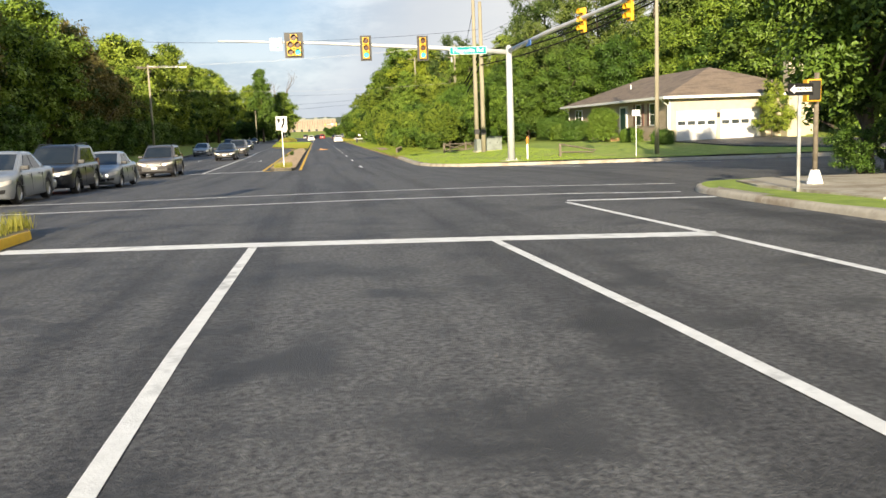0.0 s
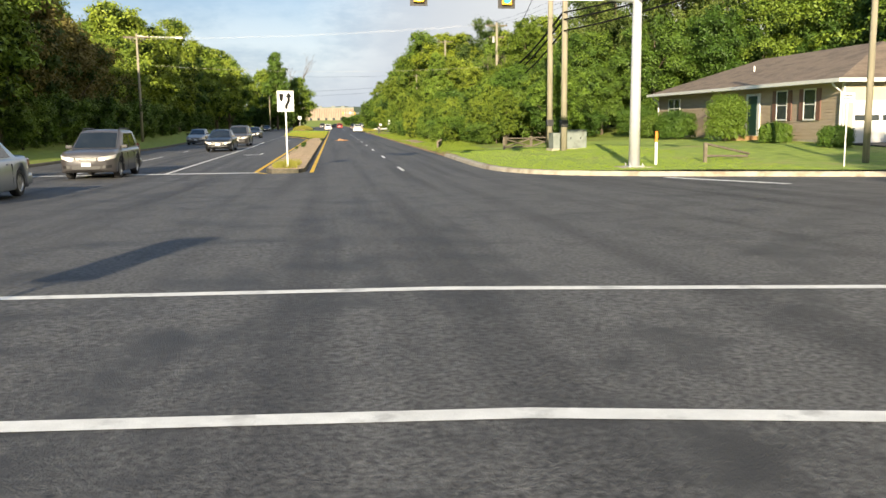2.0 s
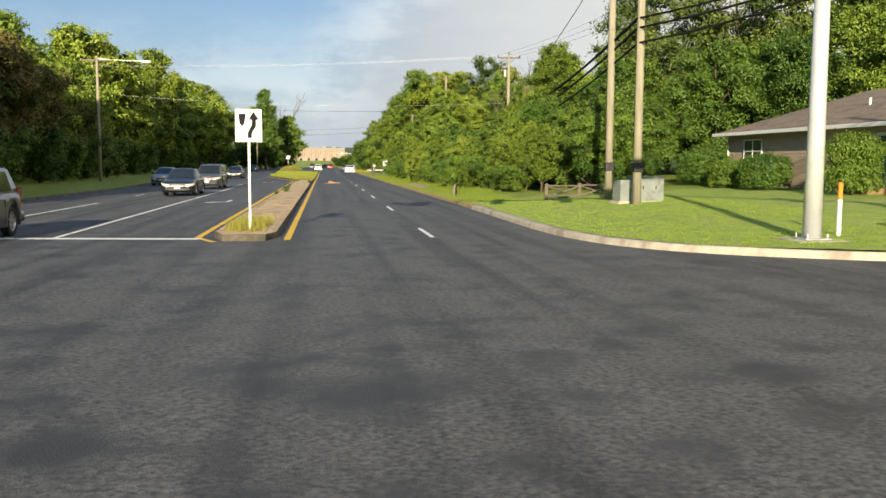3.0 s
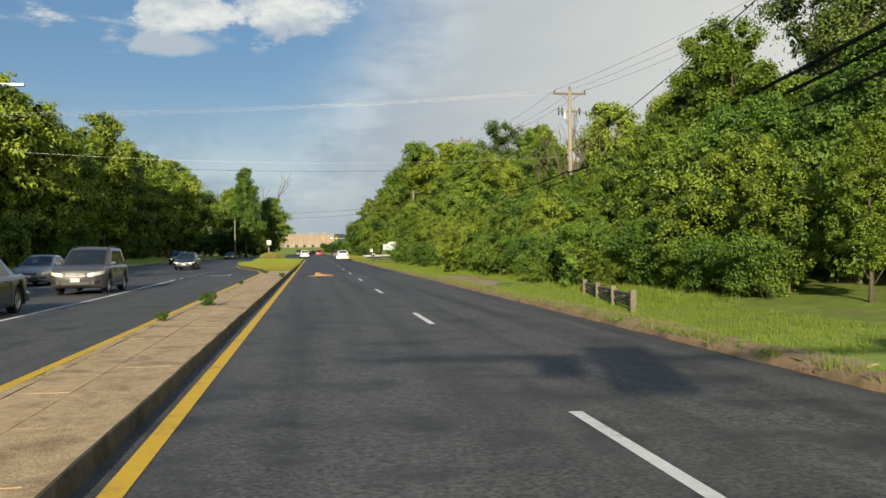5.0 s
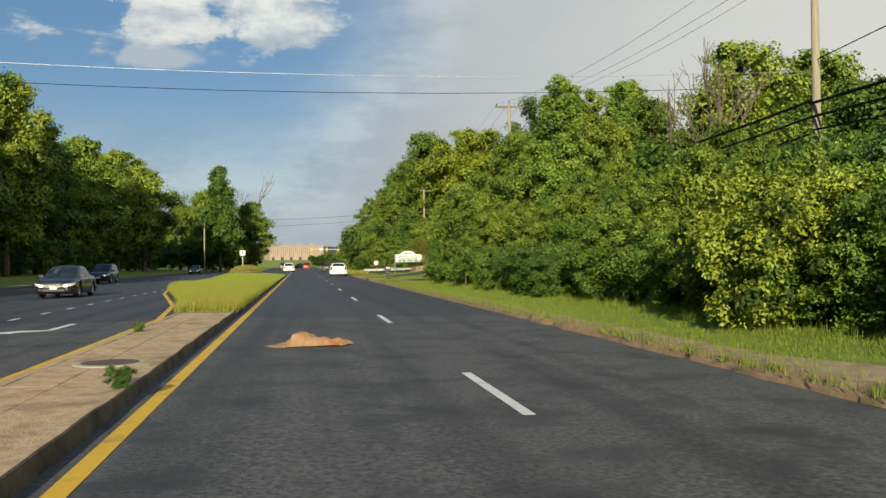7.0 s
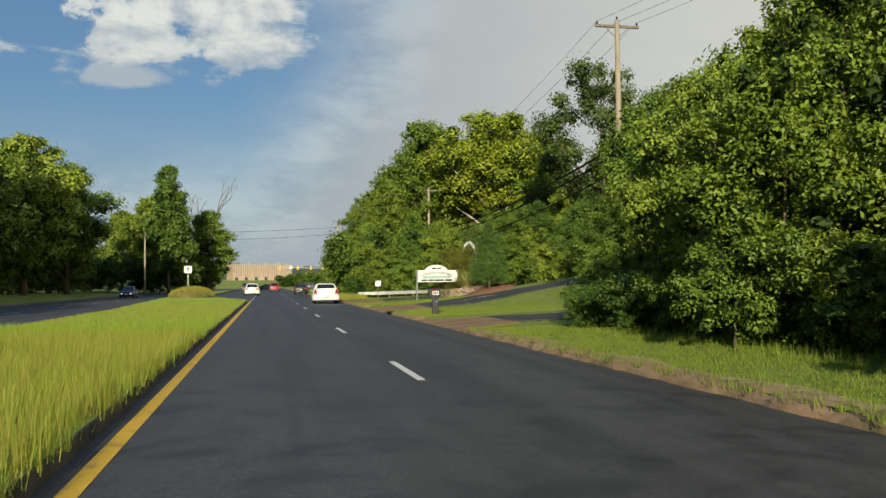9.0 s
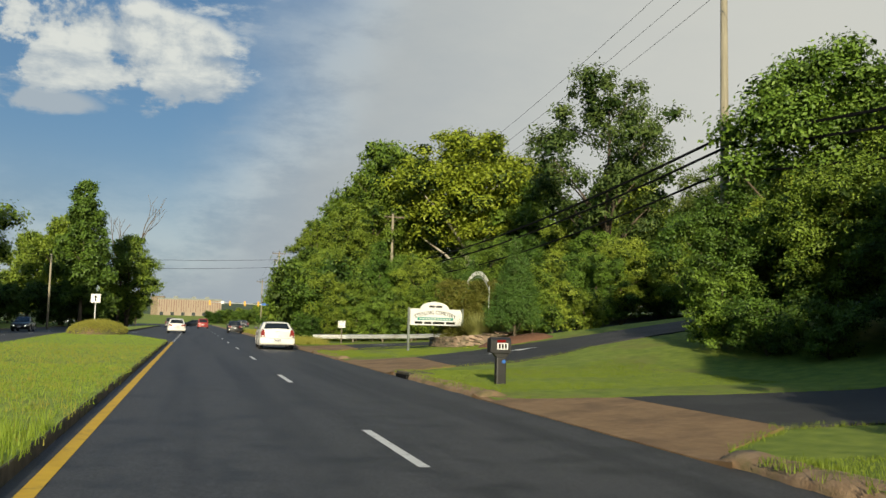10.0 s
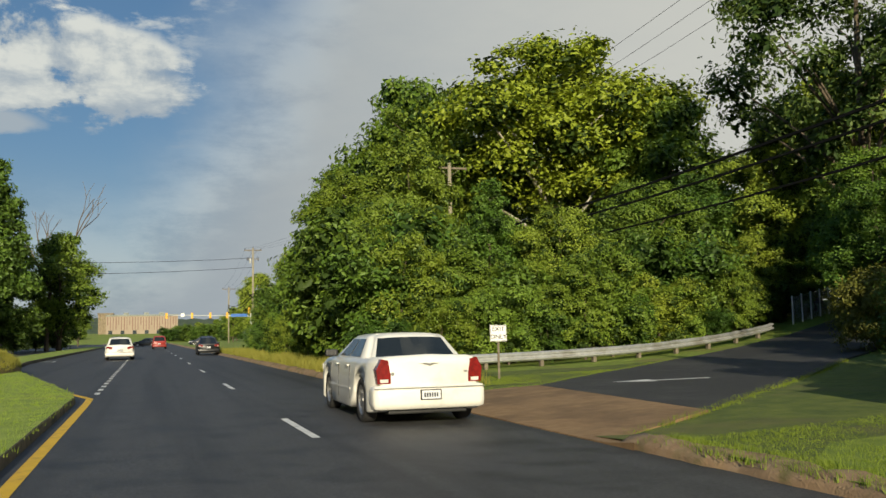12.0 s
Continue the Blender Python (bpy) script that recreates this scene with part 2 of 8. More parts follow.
LEAF_RUST = surface("rusty_leaf", (0.0825, 0.088, 0.022), (0.176, 0.143, 0.044), 0.5, 0.6, 0, leaf=0.18, island=0.55, vary=0.2, spec=0.3)
BARK = surface("bark", (0.075, 0.055, 0.038), (0.16, 0.125, 0.09), 7, 0.9, 0.8, coords="obj", stretch=(1, 1, 0.25))
BARK_PALE = surface("pale_bark", (0.34, 0.31, 0.25), (0.55, 0.52, 0.44), 3, 0.85, 0.5, c3=(0.2, 0.17, 0.12), scale3=1.5, coords="obj")
WOOD_POLE = surface("weathered_pole_wood", (0.22, 0.195, 0.14), (0.36, 0.325, 0.24), 9, 0.9, 0.6, coords="obj", stretch=(1, 1, 0.08))
WOOD_GREY = surface("grey_fence_wood", (0.115, 0.095, 0.07), (0.225, 0.19, 0.14), 8, 0.9, 0.6)
STEEL = surface("galvanised_steel", (0.42, 0.43, 0.44), (0.56, 0.57, 0.58), 5, 0.48, 0.1, metal=0.55, c3=(0.36, 0.35, 0.33), scale3=1.4)
ALU = surface("painted_pole_grey", (0.52, 0.53, 0.54), (0.62, 0.63, 0.64), 3, 0.45, 0.05, metal=0.25)
SIGN_W = surface("white_sign_sheet", (0.74, 0.74, 0.74), (0.82, 0.82, 0.82), 3, 0.4, 0)
SIGN_K = surface("black_sign_ink", (0.010, 0.010, 0.011), (0.016, 0.016, 0.016), 3, 0.8, 0, spec=0.12)
SIGN_G = surface("green_sign_sheet", (0.0, 0.22, 0.17), (0.0, 0.27, 0.21), 3, 0.4, 0)
SIGN_TEAL = surface("teal_sign_sheet", (0.0, 0.24, 0.27), (0.0, 0.29, 0.32), 3, 0.5, 0, spec=0.2)
SIGN_B = surface("blue_sign_sheet", (0.03, 0.12, 0.42), (0.04, 0.15, 0.5), 3, 0.4, 0)
YELLOW = surface("signal_yellow", (0.72, 0.36, 0.02), (0.8, 0.43, 0.03), 4, 0.45, 0.05)
BLACK = surface("black_plastic", (0.012, 0.012, 0.013), (0.025, 0.025, 0.026), 6, 0.5, 0.05)
RUBBER = surface("tyre_rubber", (0.018, 0.018, 0.018), (0.032, 0.03, 0.029), 12, 0.85, 0.2, coords="obj")
CHROME = surface("wheel_metal", (0.45, 0.44, 0.43), (0.6, 0.59, 0.58), 6, 0.3, 0.0, metal=0.9)
ORANGE = surface("orange_sheet", (0.8, 0.2, 0.02), (0.85, 0.25, 0.03), 3, 0.5, 0)
GLASS_CAR = surface("tinted_car_glass", (0.012, 0.016, 0.018), (0.02, 0.024, 0.027), 2, 0.06, 0, spec=0.6)
GLASS_HOUSE = surface("window_glass", (0.03, 0.04, 0.045), (0.07, 0.08, 0.085), 1.5, 0.08, 0)
LAMP_RED = surface("red_tail_lens", (0.11, 0.004, 0.005), (0.24, 0.009, 0.009), 14, 0.25, 0.0, coords="obj", coat=0.6)
LAMP_CLEAR = surface("clear_lens", (0.55, 0.53, 0.5), (0.75, 0.72, 0.68), 9, 0.15, 0.05, coords="obj", coat=0.5)
HEADLAMP = glow("lit_headlamp", (1.0, 0.95, 0.82), 1.5)
AMBER = glow("lit_amber_lens", (1.0, 0.42, 0.05), 0.9)
SIG_GREEN = glow("lit_green_lens", (0.02, 0.62, 0.40), 0.75)
SIG_OFF = surface("unlit_lens", (0.05, 0.02, 0.015), (0.09, 0.04, 0.02), 5, 0.3, 0)
ROOF = surface("roof_shingles", (0.17, 0.125, 0.09), (0.26, 0.2, 0.15), 6, 0.9, 0.5, c3=(0.14, 0.105, 0.08), scale3=0.8, stretch=(1, 1, 6))
SIDING = surface("tan_siding", (0.40, 0.31, 0.225), (0.50, 0.40, 0.30), 3, 0.7, 0.15, stretch=(0.3, 0.3, 3))
CREAM = surface("cream_siding", (0.50, 0.43, 0.31), (0.57, 0.50, 0.37), 3, 0.65, 0.1)
TRIM = surface("white_trim", (0.74, 0.73, 0.7), (0.82, 0.81, 0.79), 4, 0.55, 0.1)
SHUTTER = surface("brown_shutter", (0.17, 0.085, 0.065), (0.22, 0.115, 0.085), 5, 0.6, 0.1)
DOOR_G = surface("dark_green_door", (0.012, 0.045, 0.035), (0.02, 0.06, 0.05), 4, 0.4, 0.05)
STONE = surface("wall_stone", (0.25, 0.18, 0.12), (0.45, 0.36, 0.26), 5, 0.9, 0.6, c3=(0.16, 0.12, 0.09), scale3=2.5, vary=0.35)
CARD = surface("brown_cardboard", (0.26, 0.15, 0.075), (0.38, 0.235, 0.125), 4, 0.85, 0.3, c3=(0.3, 0.13, 0.05), scale3=2.0)
MULCH = surface("brown_mulch", (0.13, 0.06, 0.035), (0.22, 0.11, 0.065), 9, 0.95, 0.9)
IRON = surface("rusty_iron", (0.075, 0.055, 0.042), (0.14, 0.10, 0.075), 12, 0.7, 0.4)
WIRE = surface("cable_black", (0.008, 0.008, 0.008), (0.014, 0.014, 0.014), 3, 0.9, 0, spec=0.1)
WIRE_PALE = surface("cable_pale", (0.22, 0.22, 0.23), (0.3, 0.3, 0.31), 3, 0.5, 0, metal=0.4)
CABINET = surface("grey_green_enamel", (0.19, 0.215, 0.2), (0.24, 0.265, 0.245), 3, 0.55, 0.1, c3=(0.14, 0.155, 0.135), scale3=2)
TAN_WALL = surface("tan_wall_panel", (0.29, 0.23, 0.175), (0.35, 0.285, 0.22), 0.3, 0.8, 0.1)
FAR_WOOD = surface("far_woods", (0.035, 0.062, 0.035), (0.075, 0.105, 0.055), 0.12, 0.95, 0.8, bump_scale=0.3)
PLATE = surface("pale_plate", (0.62, 0.63, 0.66), (0.72, 0.73, 0.76), 9, 0.4, 0)


def paint(name, a, rough=0.32, metal=0.0):
    return surface(name, a, tuple(min(1, v * 1.12) for v in a), 2.5, rough, 0.0, metal=metal, coat=0.6, c3=tuple(v * 0.82 for v in a), scale3=1.2, cover=0.2, coords="obj")


CAR_WHITE = paint("white_car_paint", (0.76, 0.74, 0.69))
CAR_BLACK = paint("black_car_paint", (0.012, 0.013, 0.016))
CAR_SILVER = paint("silver_car_paint", (0.30, 0.315, 0.33), 0.35, 0.4)
CAR_GREY = paint("grey_car_paint", (0.085, 0.08, 0.082), 0.35, 0.3)
CAR_NAVY = paint("dark_blue_car_paint", (0.02, 0.026, 0.045))
CAR_RED = paint("dark_red_car_paint", (0.3, 0.03, 0.025))


# Mesh helpers.
def part(name, bm, material, parent=None, label="", smooth=False):
    me = bpy.data.meshes.new(name)
    bm.to_mesh(me)
    bm.free()
    me.materials.append(material)
    if smooth:
        me.polygons.foreach_set("use_smooth", [True] * len(me.polygons))
    ob = new(name, me)
    ob.parent = parent
    if label:
        tagged(ob, label)
    return ob


def shared(name, me, parent, m, label=""):
    ob = new(name, me)
    ob.parent = parent
    ob.matrix_basis = m
    if label:
        tagged(ob, label)
    return ob


def mesh_np(name, verts, faces, material, smooth=False):
    me = bpy.data.meshes.new(name)
    me.from_pydata(verts, [], faces)
    me.materials.append(material)
    if smooth:
        me.polygons.foreach_set("use_smooth", [True] * len(me.polygons))
    return me


def thing(name, m, label, category, group="", kind=""):
    ob = new(name)
    ob.empty_display_size = 0.2
    ob.matrix_world = m
    return tagged(ob, label, category, group, kind)


def box(bm, x0, x1, y0, y1, z0, z1, bev=0.0):
    b = bmesh.new() if bev else bm
    v = [b.verts.new((x, y, z)) for z in (z0, z1) for y in (y0, y1) for x in (x0, x1)]
    for f in ((0, 2, 3, 1), (4, 5, 7, 6), (0, 1, 5, 4), (2, 6, 7, 3), (0, 4, 6, 2), (1, 3, 7, 5)):
        b.faces.new([v[i] for i in f])
    if bev:
        bmesh.ops.bevel(b, geom=b.edges[:], offset=bev, segments=2, affect="EDGES", profile=0.6)
        merge(bm, b)
    return bm


def merge(bm, other, m=None):
    if m is not None:
        other.transform(m)
    me = bpy.data.meshes.new("tmp")
    other.to_mesh(me)
    bm.from_mesh(me)
    bpy.data.meshes.remove(me)
    other.free()
    return bm


def tube(bm, pts, radii, n=8, cap=True):
    """A tube along points, with a radius at each."""
    pts = [Vector(p) for p in pts]
    if isinstance(radii, (int, float)):
        radii = [radii] * len(pts)
    rings, ref = [], None
    for i, p in enumerate(pts):
        d = (pts[min(i + 1, len(pts) - 1)] - pts[max(i - 1, 0)]).normalized()
        if ref is None:
            ref = d.orthogonal().normalized()
        u = (ref - d * ref.dot(d))
        u = u.normalized() if u.length > 1e-6 else d.orthogonal().normalized()
        ref, w = u, d.cross(u)
        rings.append([bm.verts.new(p + (u * math.cos(a) + w * math.sin(a)) * radii[i]) for a in [2 * math.pi * k / n for k in range(n)]])
    for a, b in zip(rings, rings[1:]):
        for k in range(n):
            bm.faces.new((a[k], a[(k + 1) % n], b[(k + 1) % n], b[k]))
    if cap:
        bm.faces.new(rings[0][::-1])
        bm.faces.new(rings[-1])
    return bm


def prism(bm, poly, z0, z1):
    """An upright prism over a plan polygon (counter-clockwise)."""
    a = [bm.verts.new((x, y, z0)) for x, y in poly]
    b = [bm.verts.new((x, y, z1)) for x, y in poly]
    bm.faces.new(a[::-1])
    bm.faces.new(b)
    n = len(poly)
    for i in range(n):
        bm.faces.new((a[i], a[(i + 1) % n], b[(i + 1) % n], b[i]))
    return bm


def slab(bm, poly, y0, y1):
    """A plate over an outline in x, z (seen from -y), thick from y0 to y1."""
    a = [bm.verts.new((x, y0, z)) for x, z in poly]
    b = [bm.verts.new((x, y1, z)) for x, z in poly]
    bm.faces.new(a)
    bm.faces.new(b[::-1])
    n = len(poly)
    for i in range(n):
        bm.faces.new((a[(i + 1) % n], a[i], b[i], b[(i + 1) % n]))
    return bm


def lettering(text, size, material, name="lettering", depth=0.004, arc=None):
    """Flat raised text in the x-z plane that faces -y, centred."""
    cu = bpy.data.curves.new(name, "FONT")
    cu.body, cu.size, cu.align_x, cu.align_y, cu.extrude = text, size, "CENTER", "CENTER", depth
    cu.resolution_u = 2
    ob = bpy.data.objects.new(name, cu)
    scene.collection.objects.link(ob)
    me = bpy.data.meshes.new_from_object(ob)
    bpy.data.objects.remove(ob)
    bpy.data.curves.remove(cu)
    me.transform(Matrix.Rotation(math.pi / 2, 4, "X"))
    if arc:
        for v in me.vertices:
            a = v.co.x / arc
            r = arc + v.co.z
            v.co.x, v.co.z = r * math.sin(a), r * math.cos(a) - arc
    me.materials.clear()
    me.materials.append(material)
    return me


def sstep(v, a, b):
    t = min(1.0, max(0.0, (v - a) / (b - a)))
    return t * t * (3 - 2 * t)


def lerp(v, xs, ys):
    return float(np.interp(v, xs, ys))


# Lie of the land.
DRIVES = ((144.3, 152.6), (161.2, 170.3), (178.7, 188.2))


def fall(y):
    """Height of the road's crown along its length."""
    return lerp(y, (-60, 1, 14, 24, 29.5, 36, 42), (0.5, 0.5, 0.4, 0.3, 0.2, 0.04, 0.0))


def road_z(x, y):
    c = sstep(y, 35, 49)
    if x > -1.75:
        return fall(y) - 0.014 * c * min(x + 1.75, 8)
    if x < -3.6:
        return fall(y) - 0.012 * c * min(-3.6 - x, 14)
    return fall(y)


def land_z(x, y):
    """Height of the ground beside the road."""
    if x > 0:
        d = max(0.0, x - 5.2)
        a = lerp(d, (0, 4, 7, 12, 16, 24, 40, 90), (0, 0.12, 0.32, 0.5, 0.66, 0.8, 1.2, 3))
        a *= lerp(y, (22, 36, 42, 51), (0.1, 0.15, 0.4, 1.0))
        b = lerp(d, (0, 3, 8, 20, 40, 90), (0, 0.2, 0.5, 1.2, 2, 4))
        c = lerp(d, (0, 4, 8, 10.8, 12.8, 16, 20, 26, 34, 60, 100), (0, 0.08, 0.25, 0.75, 1.15, 1.65, 2.3, 3.0, 3.6, 5, 6))
        e = lerp(d, (0, 4, 8, 12, 16, 20, 26, 34, 60, 100), (0, 0.08, 0.16, 0.3, 0.55, 0.9, 1.8, 2.8, 4, 5))
        rise = a + (b - a) * sstep(y, 66, 82)
        rise += (c - rise) * sstep(y, 132, 146)
        g = lerp(d, (0, 2.5, 5, 6.9, 8.5, 10.8, 12.8, 16, 20, 26, 34, 60, 100), (0, 0.06, 0.26, 0.55, 0.86, 1.2, 1.5, 1.95, 2.45, 3.05, 3.6, 5, 6))
        rise += (g - rise) * sstep(y, 156, 164)
        rise += (e - rise) * sstep(y, 172, 186)
        rise *= 1 - 0.9 * sstep(y, 260, 420)
        edge = 0.12
        for lo, hi in DRIVES:
            edge *= 1 - 0.92 * sstep(y, lo - 1.0, lo + 0.4) * (1 - sstep(y, hi - 0.4, hi + 1.0)) * (1 - sstep(x, 5.4, 8.0))
        return road_z(min(x, 5.2), y) + edge + rise
    edge = lerp(y, (80, 90, 118, 150), (-14.6, -14.8, -16.5, -20.5))
    d = max(0.0, edge - x)
    return road_z(max(x, edge), y) + 0.12 + lerp(d, (0, 3, 10, 40), (0, 0.12, 0.5, 1.2)) * (1 - 0.9 * sstep(y, 260, 420))


# Ground, road, kerbs, markings.
from mathutils.geometry import delaunay_2d_cdt

KERB_RIGHT_FAR = [(5.0, 720), (5.0, 420), (5.0, 300), (5.0, 188.5), (5.0, 178.5), (5.0, 170.5), (5.0, 161), (5.0, 152.8), (5.0, 144), (5.0, 110), (5.0, 75), (4.95, 58.5), (4.85, 50.5), (4.95, 46.9), (5.4, 44.3), (6.5, 42.4), (8.5, 40.8),
                  (10.6, 39.7), (12.8, 38.7), (17, 36.8), (26, 33.3), (40, 27.5), (90, 8.5)]
KERB_RIGHT_NEAR = [(90, -4.5), (40, 8.7), (20, 14.1), (14, 15.8), (10.4, 16.9), (9.1, 17.0), (8.1, 16.5), (7.4, 15.4), (7.12, 13.6), (7.06, 10.5), (7.06, -80)]
KERB_LEFT_FAR = [(-90, 59.5), (-40, 53), (-22, 49.1), (-18.4, 48.9), (-16.3, 50.3), (-15.2, 53), (-14.8, 57.5), (-14.8, 90), (-16.5, 118), (-20.5, 150), (-20.5, 300), (-20.5, 720)]
KERB_LEFT_NEAR = [(-14.6, -80), (-14.6, 14.5), (-15.4, 18.5), (-17.4, 21.1), (-20, 22.1), (-40, 27.1), (-90, 40.5)]


def round_path(pts, times=2):
    """Corner cutting, for smooth kerbs."""
    for _ in range(times):
        out = [pts[0]]
        for a, b in zip(pts, pts[1:]):
            if math.dist(a, b) > 12:
                d = 3.0 / math.dist(a, b)
            else:
                d = 0.25
            out += [tuple(np.add(np.multiply(a, 1 - d), np.multiply(b, d))), tuple(np.add(np.multiply(a, d), np.multiply(b, 1 - d)))]
        pts = out + [pts[-1]]
    return pts


def resample(pts, step):
    out = [pts[0]]
    for a, b in zip(pts, pts[1:]):
        n = max(1, int(math.dist(a, b) / step))
        out += [(a[0] + (b[0] - a[0]) * i / n, a[1] + (b[1] - a[1]) * i / n) for i in range(1, n + 1)]
    return out


def inside(x, y, poly):
    r, j = False, len(poly) - 1
    for i in range(len(poly)):
        (x0, y0), (x1, y1) = poly[i], poly[j]
        if (y0 > y) != (y1 > y) and x < (x1 - x0) * (y - y0) / (y1 - y0) + x0:
            r = not r
        j = i
    return r


def sheet_over(poly, steps, height):
    """Triangles over a plan polygon, with grid points of several spacings, raised to height(x, y)."""
    pts = [Vector(p) for p in poly]
    edges = [(i, (i + 1) % len(poly)) for i in range(len(poly))]
    for x0, x1, y0, y1, s in steps:
        for i in range(int((x1 - x0) / s) + 1):
            for j in range(int((y1 - y0) / s) + 1):
                x, y = x0 + i * s + 0.013 * (j % 3), y0 + j * s + 0.011 * (i % 3)
                if inside(x, y, poly) and not any(a < x < b and c < y < d for a, b, c, d, e in steps if e < s):
                    pts.append(Vector((x, y)))
    vs, _, fs, _, _, _ = delaunay_2d_cdt(pts, edges, [list(range(len(poly)))], 1, 1e-4)
    return [(v.x, v.y, height(v.x, v.y)) for v in vs], [list(f) for f in fs]


def offset_path(pts, d):
    """Shifted sideways; positive is to the right of the way along it."""
    out = []
    for i, p in enumerate(pts):
        a, b = Vector(pts[max(i - 1, 0)]), Vector(pts[min(i + 1, len(pts) - 1)])
        t = (b - a).normalized()
        out.append((p[0] + t.y * d, p[1] - t.x * d))
    return out


paths = {k: resample(round_path(p), 2.5) for k, p in (("rf", KERB_RIGHT_FAR), ("rn", KERB_RIGHT_NEAR), ("lf", KERB_LEFT_FAR), ("ln", KERB_LEFT_NEAR))}
# Land lies to the left of each path's way along.
land = {k: offset_path(p, -0.15) for k, p in paths.items()}
land["rf"] += [(95, 14), (1500, 14), (1500, 1500), (5.15, 1500)]
land["rn"] += [(7.21, -300), (1500, -300), (1500, -1)]
land["lf"] += [(-20.65, 1500), (-1500, 1500), (-1500, 59.5)]
land["ln"] += [(-1500, 44), (-1500, -300), (-14.75, -300)]
GV, GF = [], []
for k, steps in (("rf", [(5, 30, 36, 215, 1.6), (30, 60, 20, 260, 6), (5, 120, 215, 420, 9), (60, 1400, 20, 1400, 90)]),
                 ("rn", [(7, 40, -20, 22, 2.0), (40, 1400, -280, 0, 90)]),
                 ("lf", [(-40, -14, 50, 240, 3), (-120, -40, 50, 420, 18), (-1400, -120, 60, 1400, 110)]),
                 ("ln", [(-40, -14, -20, 30, 4), (-1400, -40, -280, 40, 110)])):
    vs, fs = sheet_over(land[k], steps, lambda x, y: land_z(x, y) + 0.05 * noise.noise((x * 0.35, y * 0.35, 0)) * min(1, abs(x - (5.2 if x > 0 else -15)) * 0.3))
    o = len(GV)
    GV += vs
    GF += [[i + o for i in f] for f in fs]
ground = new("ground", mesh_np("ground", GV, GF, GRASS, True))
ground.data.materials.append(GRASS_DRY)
ground.data.materials.append(GRASS_DARK)
# Brighter lawn up to y 67, darker lawn from y 176.5 to 194.
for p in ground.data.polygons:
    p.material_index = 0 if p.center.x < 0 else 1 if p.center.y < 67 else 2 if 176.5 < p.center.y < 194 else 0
tagged(ground, "mown green lawn and verge beside the road", "ground", kind="structure")

ys = [-80 + 2 * i for i in range(71)]
xs = [-1500, -90, -60, -40, -30, -22, -18, -14.6, -11, -7, -3.6, -1.75, 0, 1.75, 3.5, 5.2, 7.5, 10, 14, 20, 30, 45, 90, 1500]
RV, RF = [], []
for y in ys:
    RV += [(x, y, road_z(x, y) - (0.0 if abs(x) < 15 else 0.002 * (abs(x) - 15))) for x in xs]
for j in range(len(ys) - 1):
    for i in range(len(xs) - 1):
        a = j * len(xs) + i
        RF.append((a, a + 1, a + len(xs) + 1, a + len(xs)))
xs2, ys2 = [-20.7, -17, -14.6, -11, -7, -3.6, -1.75, 0, 1.75, 3.5, 5.2], [60 + 5 * i for i in range(60)] + [360, 400, 450, 520, 600, 720, 1500]
o = len(RV)
for y in ys2:
    RV += [(x, y, road_z(x, y)) for x in xs2]
for j in range(len(ys2) - 1):
    for i in range(len(xs2) - 1):
        a = o + j * len(xs2) + i
        RF.append((a, a + 1, a + len(xs2) + 1, a + len(xs2)))
road = new("road", mesh_np("road", RV, RF, ASPHALT, True))
road.data.materials.append(ASPHALT_WET)
for p in road.data.polygons:
    p.material_index = 1 if p.center.y > 112 else 0
tagged(road, "worn dark grey asphalt road, still damp in places", "road", kind="structure")


def kerb(name, pts, width, height, material, label, closed=False, z=road_z, drop=(), prof=None, rough=0.012, top=None):
    """A low rounded kerb along a path; it is flush between the ys in drop."""
    bm = bmesh.new()
    prof = prof or [(0.0, -0.1), (0.015, height * 0.55), (0.05, height * 0.95), (0.08, height), (width, height), (width, -0.1)]
    rings = []
    lines = [offset_path(pts, -d) for d, _ in prof]
    for i in range(len(pts)):
        ring = []
        for (d, h), line in zip(prof, lines):
            x, y = line[i]
            k = 1.0
            for a, b in drop:
                if a < pts[i][1] < b and pts[i][0] > 0:
                    k = -1.0
            jag = min(rough, 0.055) * 1.6 * (noise.noise((y * 0.9, d, 8)) + 0.6 * noise.noise((y * 3.1, d * 2, 9))) if rough > 0.03 else 0.0
            ring.append(bm.verts.new((x + jag, y, z(*pts[i]) + (h if h < 0 else h * k if k > 0 else -0.08) + (rough * noise.noise((x * 1.3, y * (3.0 if rough > 0.03 else 1.3), 3)) if h > 0 and k > 0 else 0))))
        rings.append(ring)
    n = len(prof)
    for a, b in zip(rings, rings[1:] + (rings[:1] if closed else [])):
        for k in range(n - 1):
            bm.faces.new((a[k], b[k], b[k + 1], a[k + 1]))
    if top:
        bm.faces.ensure_lookup_table()
        for i, f in enumerate(bm.faces):
            f.material_index = 1 if i % (n - 1) == n - 3 else 0
    ob = part(name, bm, material, smooth=not top)
    if top:
        ob.data.materials.append(top)
    return tagged(ob, label, "kerb", kind="structure")


kerb("kerb_corner_far", [p for p in paths["rf"] if p[1] < 62.5], 0.34, 0.155, CONCRETE, "pale worn concrete kerb round the grassy corner")
kerb("kerb_right", resample([(5.0, 420), (5.0, 215)], 0.7) + resample([(5.0, 214.7), (5.0, 58)], 0.22), 0.26, 0.10, DIRT, "soiled low kerb half buried in dirt and grass", drop=DRIVES, prof=[(0.0, -0.1), (0.02, 0.05), (0.08, 0.10), (0.2, 0.145), (0.4, 0.15), (0.6, 0.06)], rough=0.055)
kerb("kerb_corner_near", paths["rn"], 0.4, 0.125, CONCRETE, "pale concrete kerb at the street corner")
